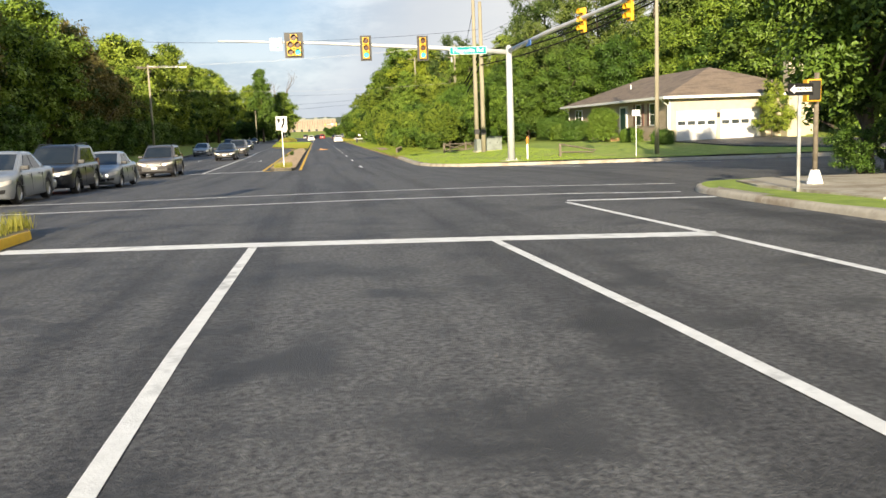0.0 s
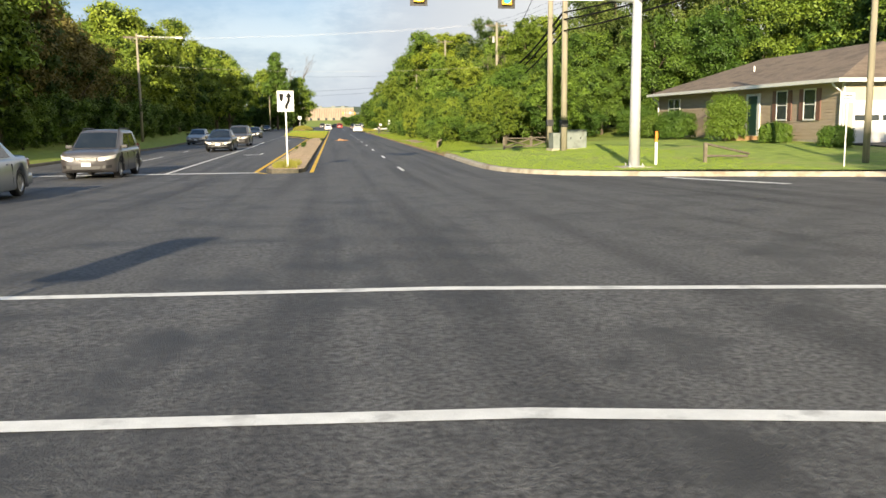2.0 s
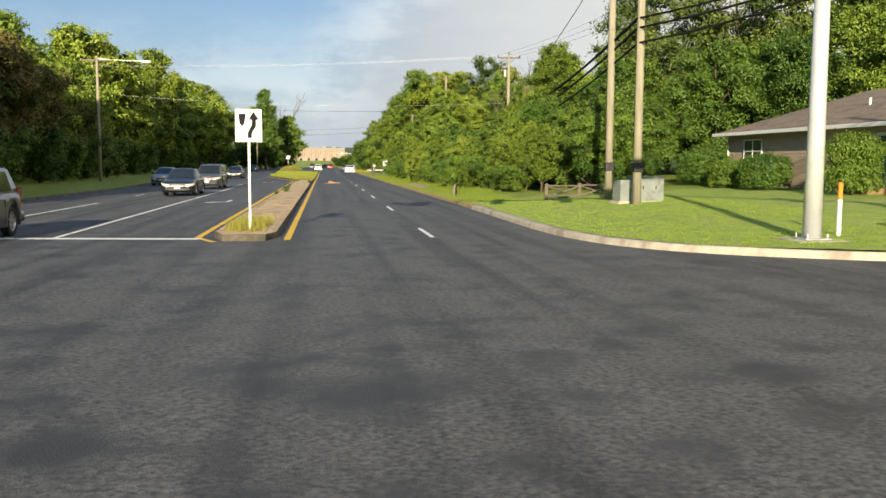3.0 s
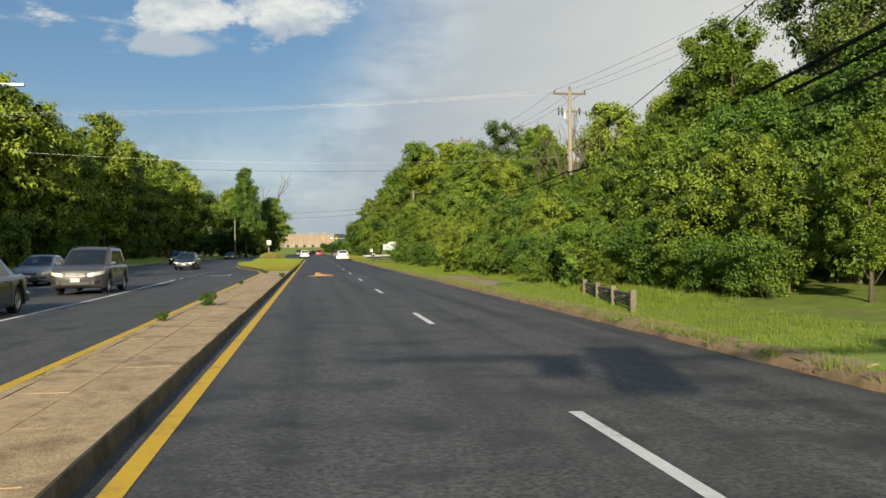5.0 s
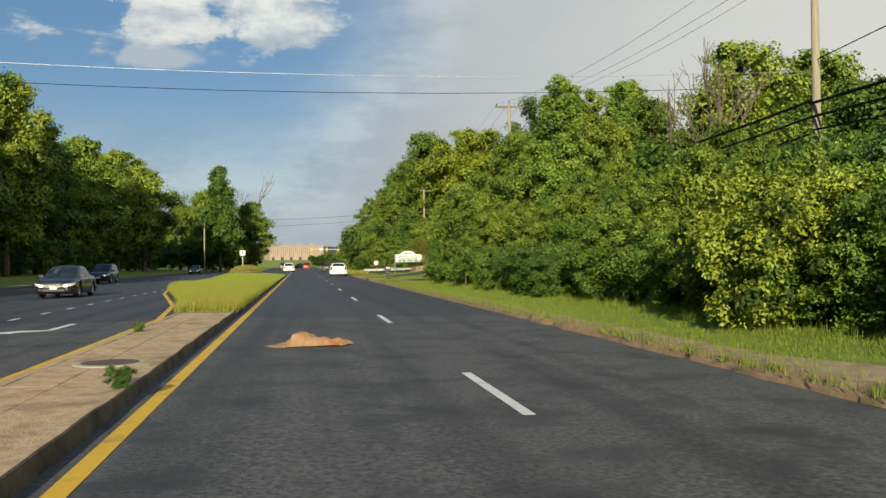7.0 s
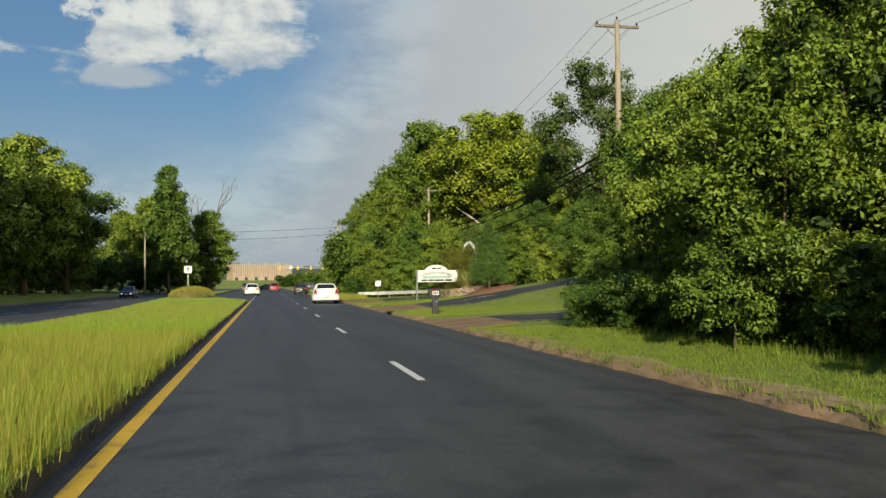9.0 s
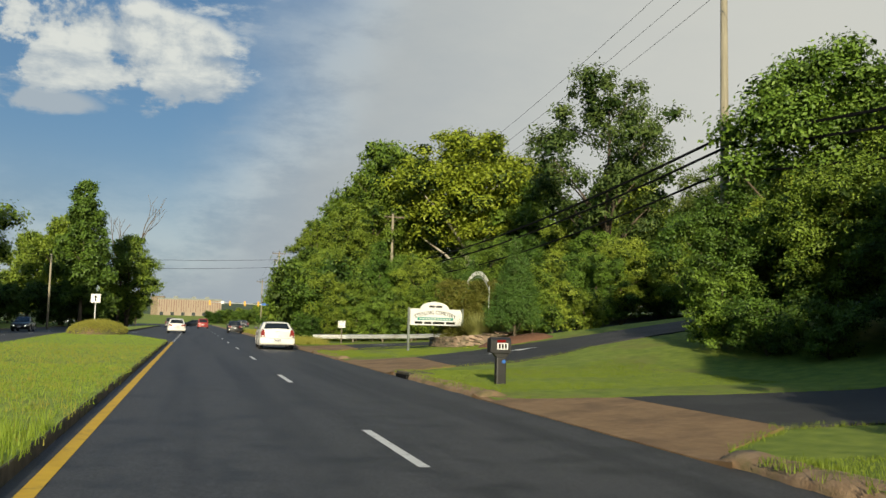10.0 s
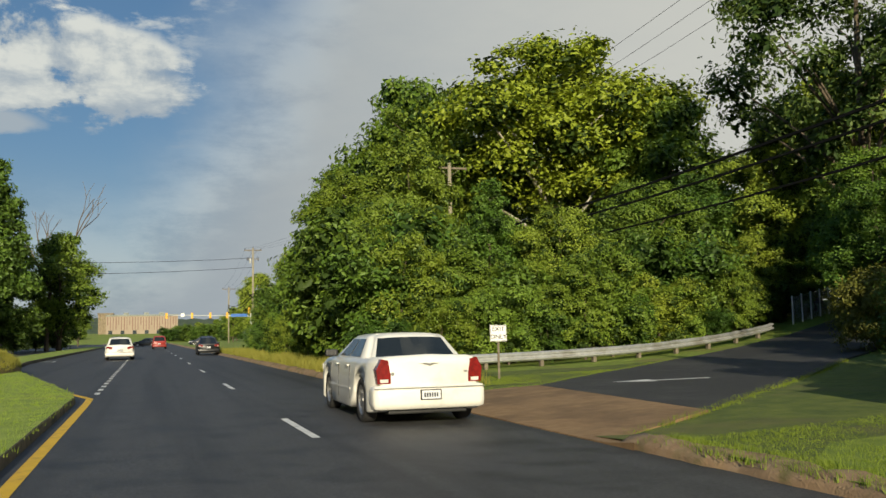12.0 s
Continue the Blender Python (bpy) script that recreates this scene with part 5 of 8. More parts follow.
def car(x, y, heading, label, colour, style="sedan", group="", L=4.8, W=1.82, H=1.46, tails="wide", lamps_on=False, name="sedan_car"):
    """A car that stands on the road; heading 0 drives towards +y."""
    suv = style == "suv"
    if suv:
        P = dict(belt=1.02, deck=1.02, hood=0.98, rear_glass=-L / 2 + 0.12, front_glass=L * 0.245, roof_rear=-L / 2 + 0.5, roof_front=L * 0.05, R=0.355, clear=0.24, wb=L * 0.57)
    else:
        P = dict(belt=0.93, deck=0.98, hood=0.84, rear_glass=-L / 2 + 0.78, front_glass=L * 0.25, roof_rear=-L / 2 + 1.5, roof_front=L * 0.045, R=0.325, clear=0.19, wb=L * 0.575)
    if style == "saloon":
        P.update(belt=1.03, deck=1.08, hood=0.98, rear_glass=-L / 2 + 0.82, roof_rear=-L / 2 + 1.3, R=0.37, clear=0.2, wb=L * 0.61)
    z = road_z(x, y)
    ob = thing(name, pose(x, y, z, 0, 0, heading), label, "car", group)
    part("body", car_body(L, W, H, **P, suv=suv), colour, ob, smooth=True)
    # Cabin: belt loop, shoulder loop and roof loop.
    wb_, wr = W / 2 - 0.10, W / 2 * (0.76 if suv else 0.70)
    rg, fg, r0, r1, b = P["rear_glass"], P["front_glass"], P["roof_rear"], P["roof_front"], P["belt"]
    loops = []
    for f, ins in ((0.0, 0), (0.88, 0), (0.955, 0.05), (0.99, 0.16), (1.0, 0.34)):
        w = wb_ + (wr - wb_) * min(f, 0.88) / 0.88 - ins
        ya, yb = rg + (r0 - rg) * min(f, 0.88) / 0.88 + ins * 1.3, fg + (r1 - fg) * min(f, 0.88) / 0.88 - ins * 1.3
        zz = b + (H - b) * f - (0.02 if f == 0 else 0)
        loops.append([Vector((-w, ya, zz)), Vector((w, ya, zz)), Vector((w, yb, zz)), Vector((-w, yb, zz))])
    bm = bmesh.new()
    rings = [[bm.verts.new(p) for p in lp] for lp in loops]
    for a, c in zip(rings, rings[1:]):
        for k in range(4):
            bm.faces.new((a[k], a[(k + 1) % 4], c[(k + 1) % 4], c[k]))
    bm.faces.new(rings[-1])

    def dome(bm):
        """Roof and panes bulge a little towards their middle."""
        bmesh.ops.subdivide_edges(bm, edges=[e for e in bm.edges if e.calc_length() > 0.25], cuts=5, use_grid_fill=True)
        for v in bm.verts:
            k = max(0.0, 1 - (v.co.x / wb_) ** 2)
            u = max(0.0, (v.co.z - b) / (H - b))
            v.co.z += 0.05 * k * u - 0.02 * u
            v.co.y += (0.09 if v.co.y > 0 else -0.09) * k * min(1.0, abs(v.co.y) / 0.8) * (1 - 0.4 * u)
        return bm

    pil = [e for e in bm.edges if abs(e.verts[0].co.z - e.verts[1].co.z) > 0.005]
    bmesh.ops.bevel(bm, geom=pil, offset=0.09, segments=4, affect="EDGES", clamp_overlap=True)
    part("cabin", dome(bm), colour, ob, smooth=True)
    lo, hi = loops[0], loops[1]
    sides = {"rear": (lo[0], lo[1], hi[1], hi[0]), "right": (lo[1], lo[2], hi[2], hi[1]), "front": (lo[2], lo[3], hi[3], hi[2]), "left": (lo[3], lo[0], hi[0], hi[3])}
    part("rear_window", dome(quad_patch(bmesh.new(), sides["rear"], 0.09, 0.91, 0.10, 0.90, 0.012)), GLASS_CAR, ob)
    part("windscreen", dome(quad_patch(bmesh.new(), sides["front"], 0.06, 0.94, 0.08, 0.94, 0.012)), GLASS_CAR, ob)
    for sd, spans in (("right", ((0.17, 0.47), (0.50, 0.80))), ("left", ((0.20, 0.50), (0.53, 0.83)))):
        for u0, u1 in spans:
            part("side_window", dome(quad_patch(bmesh.new(), sides[sd], u0, u1, 0.12, 0.92, 0.012)), GLASS_CAR, ob)
    tyre, rim = wheel_meshes(P["R"])
    for sx in (-1, 1):
        for c in (-P["wb"] / 2 - 0.05, P["wb"] / 2 - 0.05):
            w = new("wheel")
            w.parent = ob
            w.matrix_basis = pose(sx * (W / 2 - 0.135), c, P["R"], 0, 0, 0 if sx > 0 else 180)
            shared("tyre", tyre, w, Matrix())
            shared("rim", rim, w, Matrix())
    # Tail.
    yt, dk = -L / 2, P["deck"]
    for sx in (-1, 1):
        bm = bmesh.new()
        if style == "saloon":
            poly = [(0.0, 0.0), (-0.21, 0.0), (-0.21, 0.13), (-0.17, 0.36), (-0.06, 0.38), (0.02, 0.22)]
            cx, cz = W / 2 - 0.10, dk - 0.42
        elif suv:
            poly = [(0, 0), (-0.16, 0), (-0.16, 0.2), (-0.1, 0.42), (0, 0.42)]
            cx, cz = W / 2 - 0.10, dk - 0.3
        else:
            poly = [(0, 0.02), (-0.36, 0.0), (-0.38, 0.15), (-0.05, 0.2), (0, 0.17)]
            cx, cz = W / 2 - 0.10, dk - 0.28
        slab(bm, [(sx * (cx + px), cz + pz) for px, pz in (poly if sx < 0 else poly[::-1])], yt - 0.015, yt + 0.30)
        bmesh.ops.recalc_face_normals(bm, faces=bm.faces[:])
        tl = part("tail_light", bm, LAMP_RED, ob, "red tail light")
        bm = bmesh.new()
        w0 = 0.13 if not suv else 0.09
        box(bm, min(sx * (cx - 0.04), sx * (cx - 0.04 - w0)), max(sx * (cx - 0.04), sx * (cx - 0.04 - w0)), yt - 0.02, yt, cz + 0.02, cz + 0.07)
        part("reversing_lens", bm, LAMP_CLEAR, tl)
        # Lamps at the nose.
        hz = P["hood"]
        hl = part("headlight", nose_band(L, W, sx, 0.40, 0.40, (hz - 0.36, hz - 0.22), (hz - 0.22, hz - 0.12)), LAMP_CLEAR, ob, "clear headlight")
        bm = bmesh.new()
        tube(bm, [(sx * 0.54, L / 2 - 0.02, hz - 0.285), (sx * 0.54, L / 2 + 0.02, hz - 0.285)], 0.05, 12)
        part("lamp", bm, HEADLAMP if lamps_on else CHROME, hl)
        if lamps_on == "amber" and sx > 0:
            part("turn_lamp", nose_band(L, W, sx, 0.62, 0.36, (hz - 0.33, hz - 0.2), (hz - 0.23, hz - 0.13), 0.016), AMBER, hl, "lit amber turn lamp")
        part("fog_lamp_recess", nose_band(L, W, sx, 0.52, 0.16, (P["clear"] + 0.15, P["clear"] + 0.17), (P["clear"] + 0.25, P["clear"] + 0.27), 0.008), BLACK, ob)
        bm = bmesh.new()
        box(bm, min(sx * (W / 2 - 0.1), sx * (W / 2 + 0.13)), max(sx * (W / 2 - 0.1), sx * (W / 2 + 0.13)), fg - 0.42, fg - 0.30, b + 0.0, b + 0.13, 0.03)
        part("wing_mirror", bm, BLACK, ob)
        for hy in (-0.55, 0.42):
            bm = bmesh.new()
            box(bm, min(sx * (W / 2 - 0.02), sx * (W / 2 + 0.02)), max(sx * (W / 2 - 0.02), sx * (W / 2 + 0.02)), hy - 0.1, hy + 0.1, b - 0.14, b - 0.11, 0.008)
            part("door_handle", bm, colour, ob)
        for hy in (-0.78, 0.22, 1.05):
            bm = bmesh.new()
            box(bm, min(sx * (W / 2 - 0.02), sx * (W / 2 + 0.008)), max(sx * (W / 2 - 0.02), sx * (W / 2 + 0.008)), hy - 0.005, hy + 0.005, 0.34, b - 0.12)
            part("door_seam", bm, BLACK, ob)
        bm = bmesh.new()
        box(bm, min(sx * (W / 2 - 0.02), sx * (W / 2 + 0.012)), max(sx * (W / 2 - 0.02), sx * (W / 2 + 0.012)), -0.85, 1.1, 0.5, 0.53)
        part("side_moulding", bm, colour, ob)
    bm = bmesh.new()
    box(bm, -W / 2 + 0.03, W / 2 - 0.03, yt - 0.05, yt + 0.42, P["clear"] + 0.05, dk - 0.44, 0.11)
    part("rear_bumper", bm, colour, ob, smooth=True)
    bm = bmesh.new()
    box(bm, -W / 2 + 0.05, W / 2 - 0.05, yt - 0.056, yt, dk - 0.50, dk - 0.485)
    part("bumper_strip", bm, BLACK if style != "saloon" else CHROME, ob)
    bm = bmesh.new()
    box(bm, -W / 2 + 0.3, W / 2 - 0.3, yt + 0.12, yt + 0.9, P["clear"] - 0.02, P["clear"] + 0.09, 0.02)
    part("underbody", bm, BLACK, ob)
    bm = bmesh.new()
    box(bm, -0.17, 0.17, yt - 0.075, yt - 0.03, dk - 0.68 if style == "saloon" else dk - 0.42, dk - 0.52 if style == "saloon" else dk - 0.26, 0.006)
    fr = part("number_plate", bm, BLACK, ob)
    zc = dk - 0.60 if style == "saloon" else dk - 0.34
    bm = bmesh.new()
    box(bm, -0.15, 0.15, yt - 0.08, yt - 0.07, zc - 0.065, zc + 0.065)
    part("plate_face", bm, PLATE, fr)
    bm = bmesh.new()
    for i in range(6):
        box(bm, -0.115 + i * 0.04, -0.09 + i * 0.04, yt - 0.083, yt - 0.079, zc - 0.035, zc + 0.03)
    part("plate_bars", bm, CAR_NAVY, fr)
    if style == "saloon":
        bm = bmesh.new()
        slab(bm, [(-0.17, 0.012), (-0.05, -0.008), (0, -0.03), (0.05, -0.008), (0.17, 0.012), (0.05, 0.02), (0, 0.008), (-0.05, 0.02)], yt - 0.02, yt)
        bm.transform(Matrix.Translation((0, 0.005, dk - 0.13)))
        bmesh.ops.recalc_face_normals(bm, faces=bm.faces[:])
        part("trunk_emblem", bm, CHROME, ob)
        bm = bmesh.new()
        box(bm, 0.56, 0.62, yt - 0.012, yt + 0.01, dk - 0.27, dk - 0.24)
        part("badge", bm, CHROME, ob)
        bm = bmesh.new()
        tube(bm, [(-0.60, yt - 0.012, dk - 0.27), (-0.60, yt + 0.01, dk - 0.27)], 0.03, 12)
        part("badge", bm, CHROME, ob)
    gz, cl = P["hood"] - 0.28, P["clear"]
    bm = bmesh.new()
    slab(bm, [(-0.33, gz - 0.07), (0.33, gz - 0.07), (0.39, gz + 0.03), (0.36, gz + 0.07), (-0.36, gz + 0.07), (-0.39, gz + 0.03)], L / 2 - 0.1, L / 2 + 0.008)
    bmesh.ops.recalc_face_normals(bm, faces=bm.faces[:])
    gr = part("grille", bm, BLACK, ob)
    for k in range(3):
        bm = bmesh.new()
        box(bm, -0.34, 0.34, L / 2 + 0.006, L / 2 + 0.014, gz - 0.048 + k * 0.042, gz - 0.036 + k * 0.042)
        part("slat", bm, CHROME, gr)
    bm = bmesh.new()
    slab(bm, [(-0.45, cl + 0.13), (0.45, cl + 0.13), (0.48, cl + 0.23), (-0.48, cl + 0.23)], L / 2 - 0.2, L / 2 + 0.008)
    bmesh.ops.recalc_face_normals(bm, faces=bm.faces[:])
    part("air_intake", bm, BLACK, ob)
    bm = bmesh.new()
    box(bm, -0.15, 0.15, L / 2, L / 2 + 0.022, cl + 0.22, cl + 0.34, 0.004)
    part("front_plate", bm, PLATE, ob)
    bm = bmesh.new()
    for ax in (-0.45, 0.1):
        tube(bm, [(ax, fg - 0.02, b + 0.012), (ax + 0.5, fg - 0.1, b + 0.05)], 0.012, 4)
    part("wiper", bm, BLACK, ob)
    if suv:
        for sx in (-1, 1):
            bm = bmesh.new()
            tube(bm, [(sx * (wr - 0.08), r0 + 0.2, H - 0.02), (sx * (wr - 0.08), r0 + 0.35, H + 0.05), (sx * (wr - 0.08), r1 - 0.3, H + 0.05), (sx * (wr - 0.08), r1 - 0.1, H - 0.02)], 0.018, 6)
            part("roof_rail", bm, BLACK, ob)
    return ob


car(3.71, 184.5, -1.5, "white four-door saloon with red tail lights on the road", CAR_WHITE, "saloon", "cars ahead", 5.0, 1.88, 1.425, name="saloon_car")
car(-2.3, 232, 2, "white sedan with red tail lights in the turning lane", CAR_WHITE, "sedan", "cars ahead", 4.9, 1.85, 1.46)
car(4.25, 245, -1, "black sedan seen from behind", CAR_BLACK, "sedan", "cars ahead", 4.8, 1.83, 1.45)
car(1.0, 292, 0, "dark red SUV far ahead on the road", CAR_RED, "suv", "cars ahead", 4.6, 1.85, 1.7, name="suv_car")
car(-4.5, 300, 0, "grey SUV far ahead on the road", CAR_GREY, "suv", "cars ahead", 4.6, 1.85, 1.7, name="suv_car")
car(-0.5, 330, 60, "dark sedan crossing at the far junction", CAR_BLACK, "sedan", "cars ahead")
car(9.0, 335, 80, "dark SUV at the far junction", CAR_NAVY, "suv", "cars ahead", 4.6, 1.85, 1.7, name="suv_car")
car(-28, 345, 90, "silver sedan parked far beside the road", CAR_SILVER, "sedan", "cars ahead")
for x, y, h, lab, col, sty, on in ((-9.8, 23.8, 180, "silver sedan passing through the junction", CAR_SILVER, "sedan", False),
                                   (-9.8, 29.6, 180, "black SUV with lit headlights in the junction", CAR_BLACK, "suv", True),
                                   (-13.4, 44.5, 180, "dark red sedan in the outer oncoming lane", CAR_RED, "sedan", False),
                                   (-9.4, 34.6, 180, "silver compact sedan with an amber-lit lamp in the oncoming lane", CAR_SILVER, "sedan", "amber"),
                                   (-9.2, 46.4, 180, "grey compact SUV with lit headlights", CAR_GREY, "suv", True),
                                   (-13.6, 99.0, 180, "silver sedan in the oncoming lane", CAR_SILVER, "sedan", False),
                                   (-8.6, 75.5, 180, "black sedan with lit headlights in the oncoming lane", CAR_BLACK, "sedan", True),
                                   (-8.7, 88.0, 180, "dark SUV in the oncoming lane", CAR_GREY, "suv", False),
                                   (-11.2, 131.0, 180, "black sedan far off in the oncoming lane", CAR_BLACK, "sedan", True),
                                   (-17.4, 168.0, 180, "dark SUV with lit headlights in the oncoming lane", CAR_NAVY, "suv", True),
                                   (-17.0, 232.0, 180, "black sedan far off in the oncoming lane", CAR_BLACK, "sedan", True)):
    car(x, y, h, lab, col, sty, "oncoming cars", 4.55 if sty == "sedan" else 4.5, 1.78 if sty == "sedan" else 1.84, 1.44 if sty == "sedan" else 1.66, lamps_on=on, name="suv_car" if sty == "suv" else "sedan_car")


# The junction: signals, signs, poles, house.
def signal_head(parent, m, cols=1, green=True, backplate=True):
    """A yellow three- or five-lamp signal head with visors, facing -y."""
    sec = 0.36
    h = new("signal_head")
    h.parent, h.matrix_basis = parent, m
    cells = [(0, 1), (0, 0), (0, -1)] if cols == 1 else [(0, 1), (-0.5, 0), (0.5, 0), (-0.5, -1), (0.5, -1)]
    if backplate:
        bm = bmesh.new()
        w = 0.29 if cols == 1 else 0.47
        box(bm, -w, w, 0.0, 0.015, -0.64, 0.64, 0.004)
        part("backplate", bm, BLACK, h)
    bm = bmesh.new()
    for cx, cz in cells:
        box(bm, cx * sec - 0.17, cx * sec + 0.17, -0.14, -0.002, cz * sec - 0.175, cz * sec + 0.175, 0.02)
    part("housing", bm, YELLOW, h, "yellow signal housing")
    for i, (cx, cz) in enumerate(cells):
        lit = green and cz == -1 and cx >= 0
        bm = bmesh.new()
        tube(bm, [(cx * sec, -0.15, cz * sec), (cx * sec, -0.165, cz * sec)], [0.135, 0.11], 16)
        part("lens", bm, SIG_GREEN if lit else SIG_OFF, h, "lit green lens" if lit else "")
        bm = bmesh.new()
        a = [math.radians(k) for k in range(-20, 201, 20)]
        pr = [[bm.verts.new((cx * sec + r * math.cos(t), y, cz * sec + r * math.sin(t))) for t in a] for r, y in ((0.15, -0.14), (0.15, -0.34), (0.142, -0.34), (0.142, -0.14))]
        for p, q in zip(pr, pr[1:]):
            for k in range(len(a) - 1):
                bm.faces.new((p[k], p[k + 1], q[k + 1], q[k]))
        part("visor", bm, YELLOW if cols == 1 else BLACK, h)
    return h


def mast():
    x, y = 9.57, 43.3
    z = land_z(x, y)
    ob = thing("traffic_signal_mast", pose(x, y, z), "tall grey steel mast with arms carrying yellow traffic signals", "traffic signal")
    bm = bmesh.new()
    tube(bm, [(0, 0, 0.03), (0, 0, 3), (0, 0, 6.15 - z)], [0.2, 0.175, 0.15], 20)
    tube(bm, [(0, 0, 6.1 - z), (0, 0, 6.22 - z)], [0.165, 0.06], 20)
    part("pole", bm, ALU, ob, smooth=True)
    bm = bmesh.new()
    box(bm, -0.29, 0.29, -0.29, 0.29, 0.0, 0.035, 0.005)
    part("base_plate", bm, STEEL, ob)
    for sx in (-1, 1):
        for sy in (-1, 1):
            bm = bmesh.new()
            tube(bm, [(0.23 * sx, 0.23 * sy, 0.02), (0.23 * sx, 0.23 * sy, 0.13)], 0.02, 6)
            part("bolt", bm, STEEL, ob)
    bm = bmesh.new()
    box(bm, -0.62, 0.62, -0.62, 0.62, -0.4, 0.004, 0.01)
    part("footing", bm, CONCRETE, ob, "pale concrete footing")
    arm = bmesh.new()
    tube(arm, [(-0.15, 0, 5.86 - z), (-4, 0, 6.17 - z), (-10, 0, 6.55 - z), (-15.0, 0, 6.76 - z)], [0.13, 0.11, 0.075, 0.045], 14)
    part("arm", arm, ALU, ob, smooth=True)
    a2 = bmesh.new()
    tube(a2, [(0.03, -0.15, 5.92 - z), (0.9, -4.5, 6.35 - z), (2.2, -11, 6.8 - z), (3.1, -16, 7.0 - z)], [0.13, 0.11, 0.08, 0.05], 14)
    part("arm", a2, ALU, ob, smooth=True)
    for sx, cz, cols in ((-11.22, 6.44, 2), (-7.57, 6.21, 1), (-4.62, 6.14, 1)):
        signal_head(ob, pose(sx, -0.22, cz - z), cols)
    for sx, sy in ((1.75, -7.8), (2.45, -11.8)):
        signal_head(ob, pose(sx, sy, 6.5 - z, 0, 0, -80), 1, False, False)
    bm = bmesh.new()
    box(bm, -12.42, -11.82, -0.2, -0.18, 6.2 - z, 6.82 - z, 0.01)
    s = part("lane_sign", bm, SIGN_W, ob, "small white square sign")
    bm = bmesh.new()
    tube(bm, [(-12.02, -0.202, 6.37 - z), (-12.02, -0.208, 6.37 - z)], 0.07, 12)
    part("sign_symbol", bm, SIGN_G, s)
    bm = bmesh.new()
    box(bm, -3.2, -1.25, -0.2, -0.17, 5.78 - z, 6.17 - z, 0.012)
    g = part("street_sign", bm, SIGN_TEAL, ob, "teal street name sign")
    bm = bmesh.new()
    for a, b, c, d in ((-3.2, -1.25, 5.78, 5.80), (-3.2, -1.25, 6.15, 6.17), (-3.2, -3.18, 5.8, 6.15), (-1.27, -1.25, 5.8, 6.15)):
        box(bm, a, b, -0.206, -0.2, c - z, d - z)
    part("sign_border", bm, SIGN_W, g)
    shared("lettering", lettering("Magnolia Rd", 0.33, SIGN_W), g, pose(-2.22, -0.205, 5.975 - z))
    bm = bmesh.new()
    box(bm, 0.42, 0.46, -3.1, -2.1, 5.92 - z, 6.2 - z, 0.01)
    part("street_sign", bm, SIGN_B, ob, "small blue sign")
    return ob


mast()


def road_sign(x, y, z, turn, label, w, h, top, name="road_sign", post_r=0.03, sheet=SIGN_W, post=STEEL):
    """A sheet sign on a post; the sign's face looks to -y before the turn."""
    ob = thing(name, pose(x, y, z, 0, 0, turn), label, "sign")
    bm = bmesh.new()
    box(bm, -post_r, post_r, -post_r * 0.7, post_r * 0.7, -0.3, top - 0.05, 0.006)
    part("post", bm, post, ob)
    bm = bmesh.new()
    box(bm, -w / 2, w / 2, -0.035, -0.025, top - h, top, 0.004)
    face = part("panel", bm, sheet, ob)
    return ob, face


def flat(parent, polys, material, y=-0.04, name="symbol"):
    bm = bmesh.new()
    for p in polys:
        slab(bm, p, y, y + 0.006)
    bmesh.ops.recalc_face_normals(bm, faces=bm.faces[:])
    return part(name, bm, material, parent)


def border(parent, w, h, top, t=0.012, inset=0.02, material=SIGN_K):
    a, b, c, d = -w / 2 + inset, w / 2 - inset, top - h + inset, top - inset
    return flat(parent, [[(a, c), (b, c), (b, c + t), (a, c + t)], [(a, d - t), (b, d - t), (b, d), (a, d)], [(a, c + t), (a + t, c + t), (a + t, d - t), (a, d - t)], [(b - t, c + t), (b, c + t), (b, d - t), (b - t, d - t)]], material, name="border")


ob, f = road_sign(-2.65, 46.65, 0.14, 0, "white traffic sign with a bent black arrow on the median", 0.61, 0.76, 2.82)
border(f, 0.61, 0.76, 2.82)
k = lambda pts: [(-0.305 + u * 0.61, 2.06 + v * 0.76) for u, v in pts]
flat(f, [k([(0.12, 0.86), (0.16, 0.58), (0.26, 0.46), (0.36, 0.58), (0.4, 0.86)])], SIGN_K)
flat(f, [k([(0.46, 0.12), (0.62, 0.12), (0.62, 0.26), (0.78, 0.48), (0.78, 0.68), (0.90, 0.68), (0.69, 0.93), (0.49, 0.68), (0.62, 0.68), (0.62, 0.52), (0.46, 0.30)])], SIGN_K)
ob, f = road_sign(8.46, 190.9, land_z(8.46, 190.9), -8, "white exit sign with black letters beside the guard rail", 0.46, 0.44, 1.45, post=WOOD_GREY)
shared("lettering", lettering("EXIT", 0.17, SIGN_K), f, pose(0, -0.04, 1.34))
shared("lettering", lettering("ONLY", 0.17, SIGN_K), f, pose(0, -0.04, 1.13))
border(f, 0.46, 0.44, 1.45, 0.008, 0.012)
ob, f = road_sign(-8.35, 212.1, 0.9, 0, "white sign on a post on the grassy median", 0.75, 0.72, 2.4)
border(f, 0.75, 0.72, 2.4)
flat(f, [[(-0.05, 1.8), (0.05, 1.8), (0.05, 2.1), (0.14, 2.1), (0, 2.3), (-0.14, 2.1), (-0.05, 2.1)]], SIGN_K)
ob, f = road_sign(8.18, 12.4, land_z(8.18, 12.4), 0, "black one-way sign with a white arrow on a steel post", 0.5, 0.22, 2.0, sheet=SIGN_K)
flat(f, [[(-0.22, 1.89), (-0.12, 1.81), (-0.12, 1.85), (0.22, 1.85), (0.22, 1.93), (-0.12, 1.93), (-0.12, 1.97)]], SIGN_W)
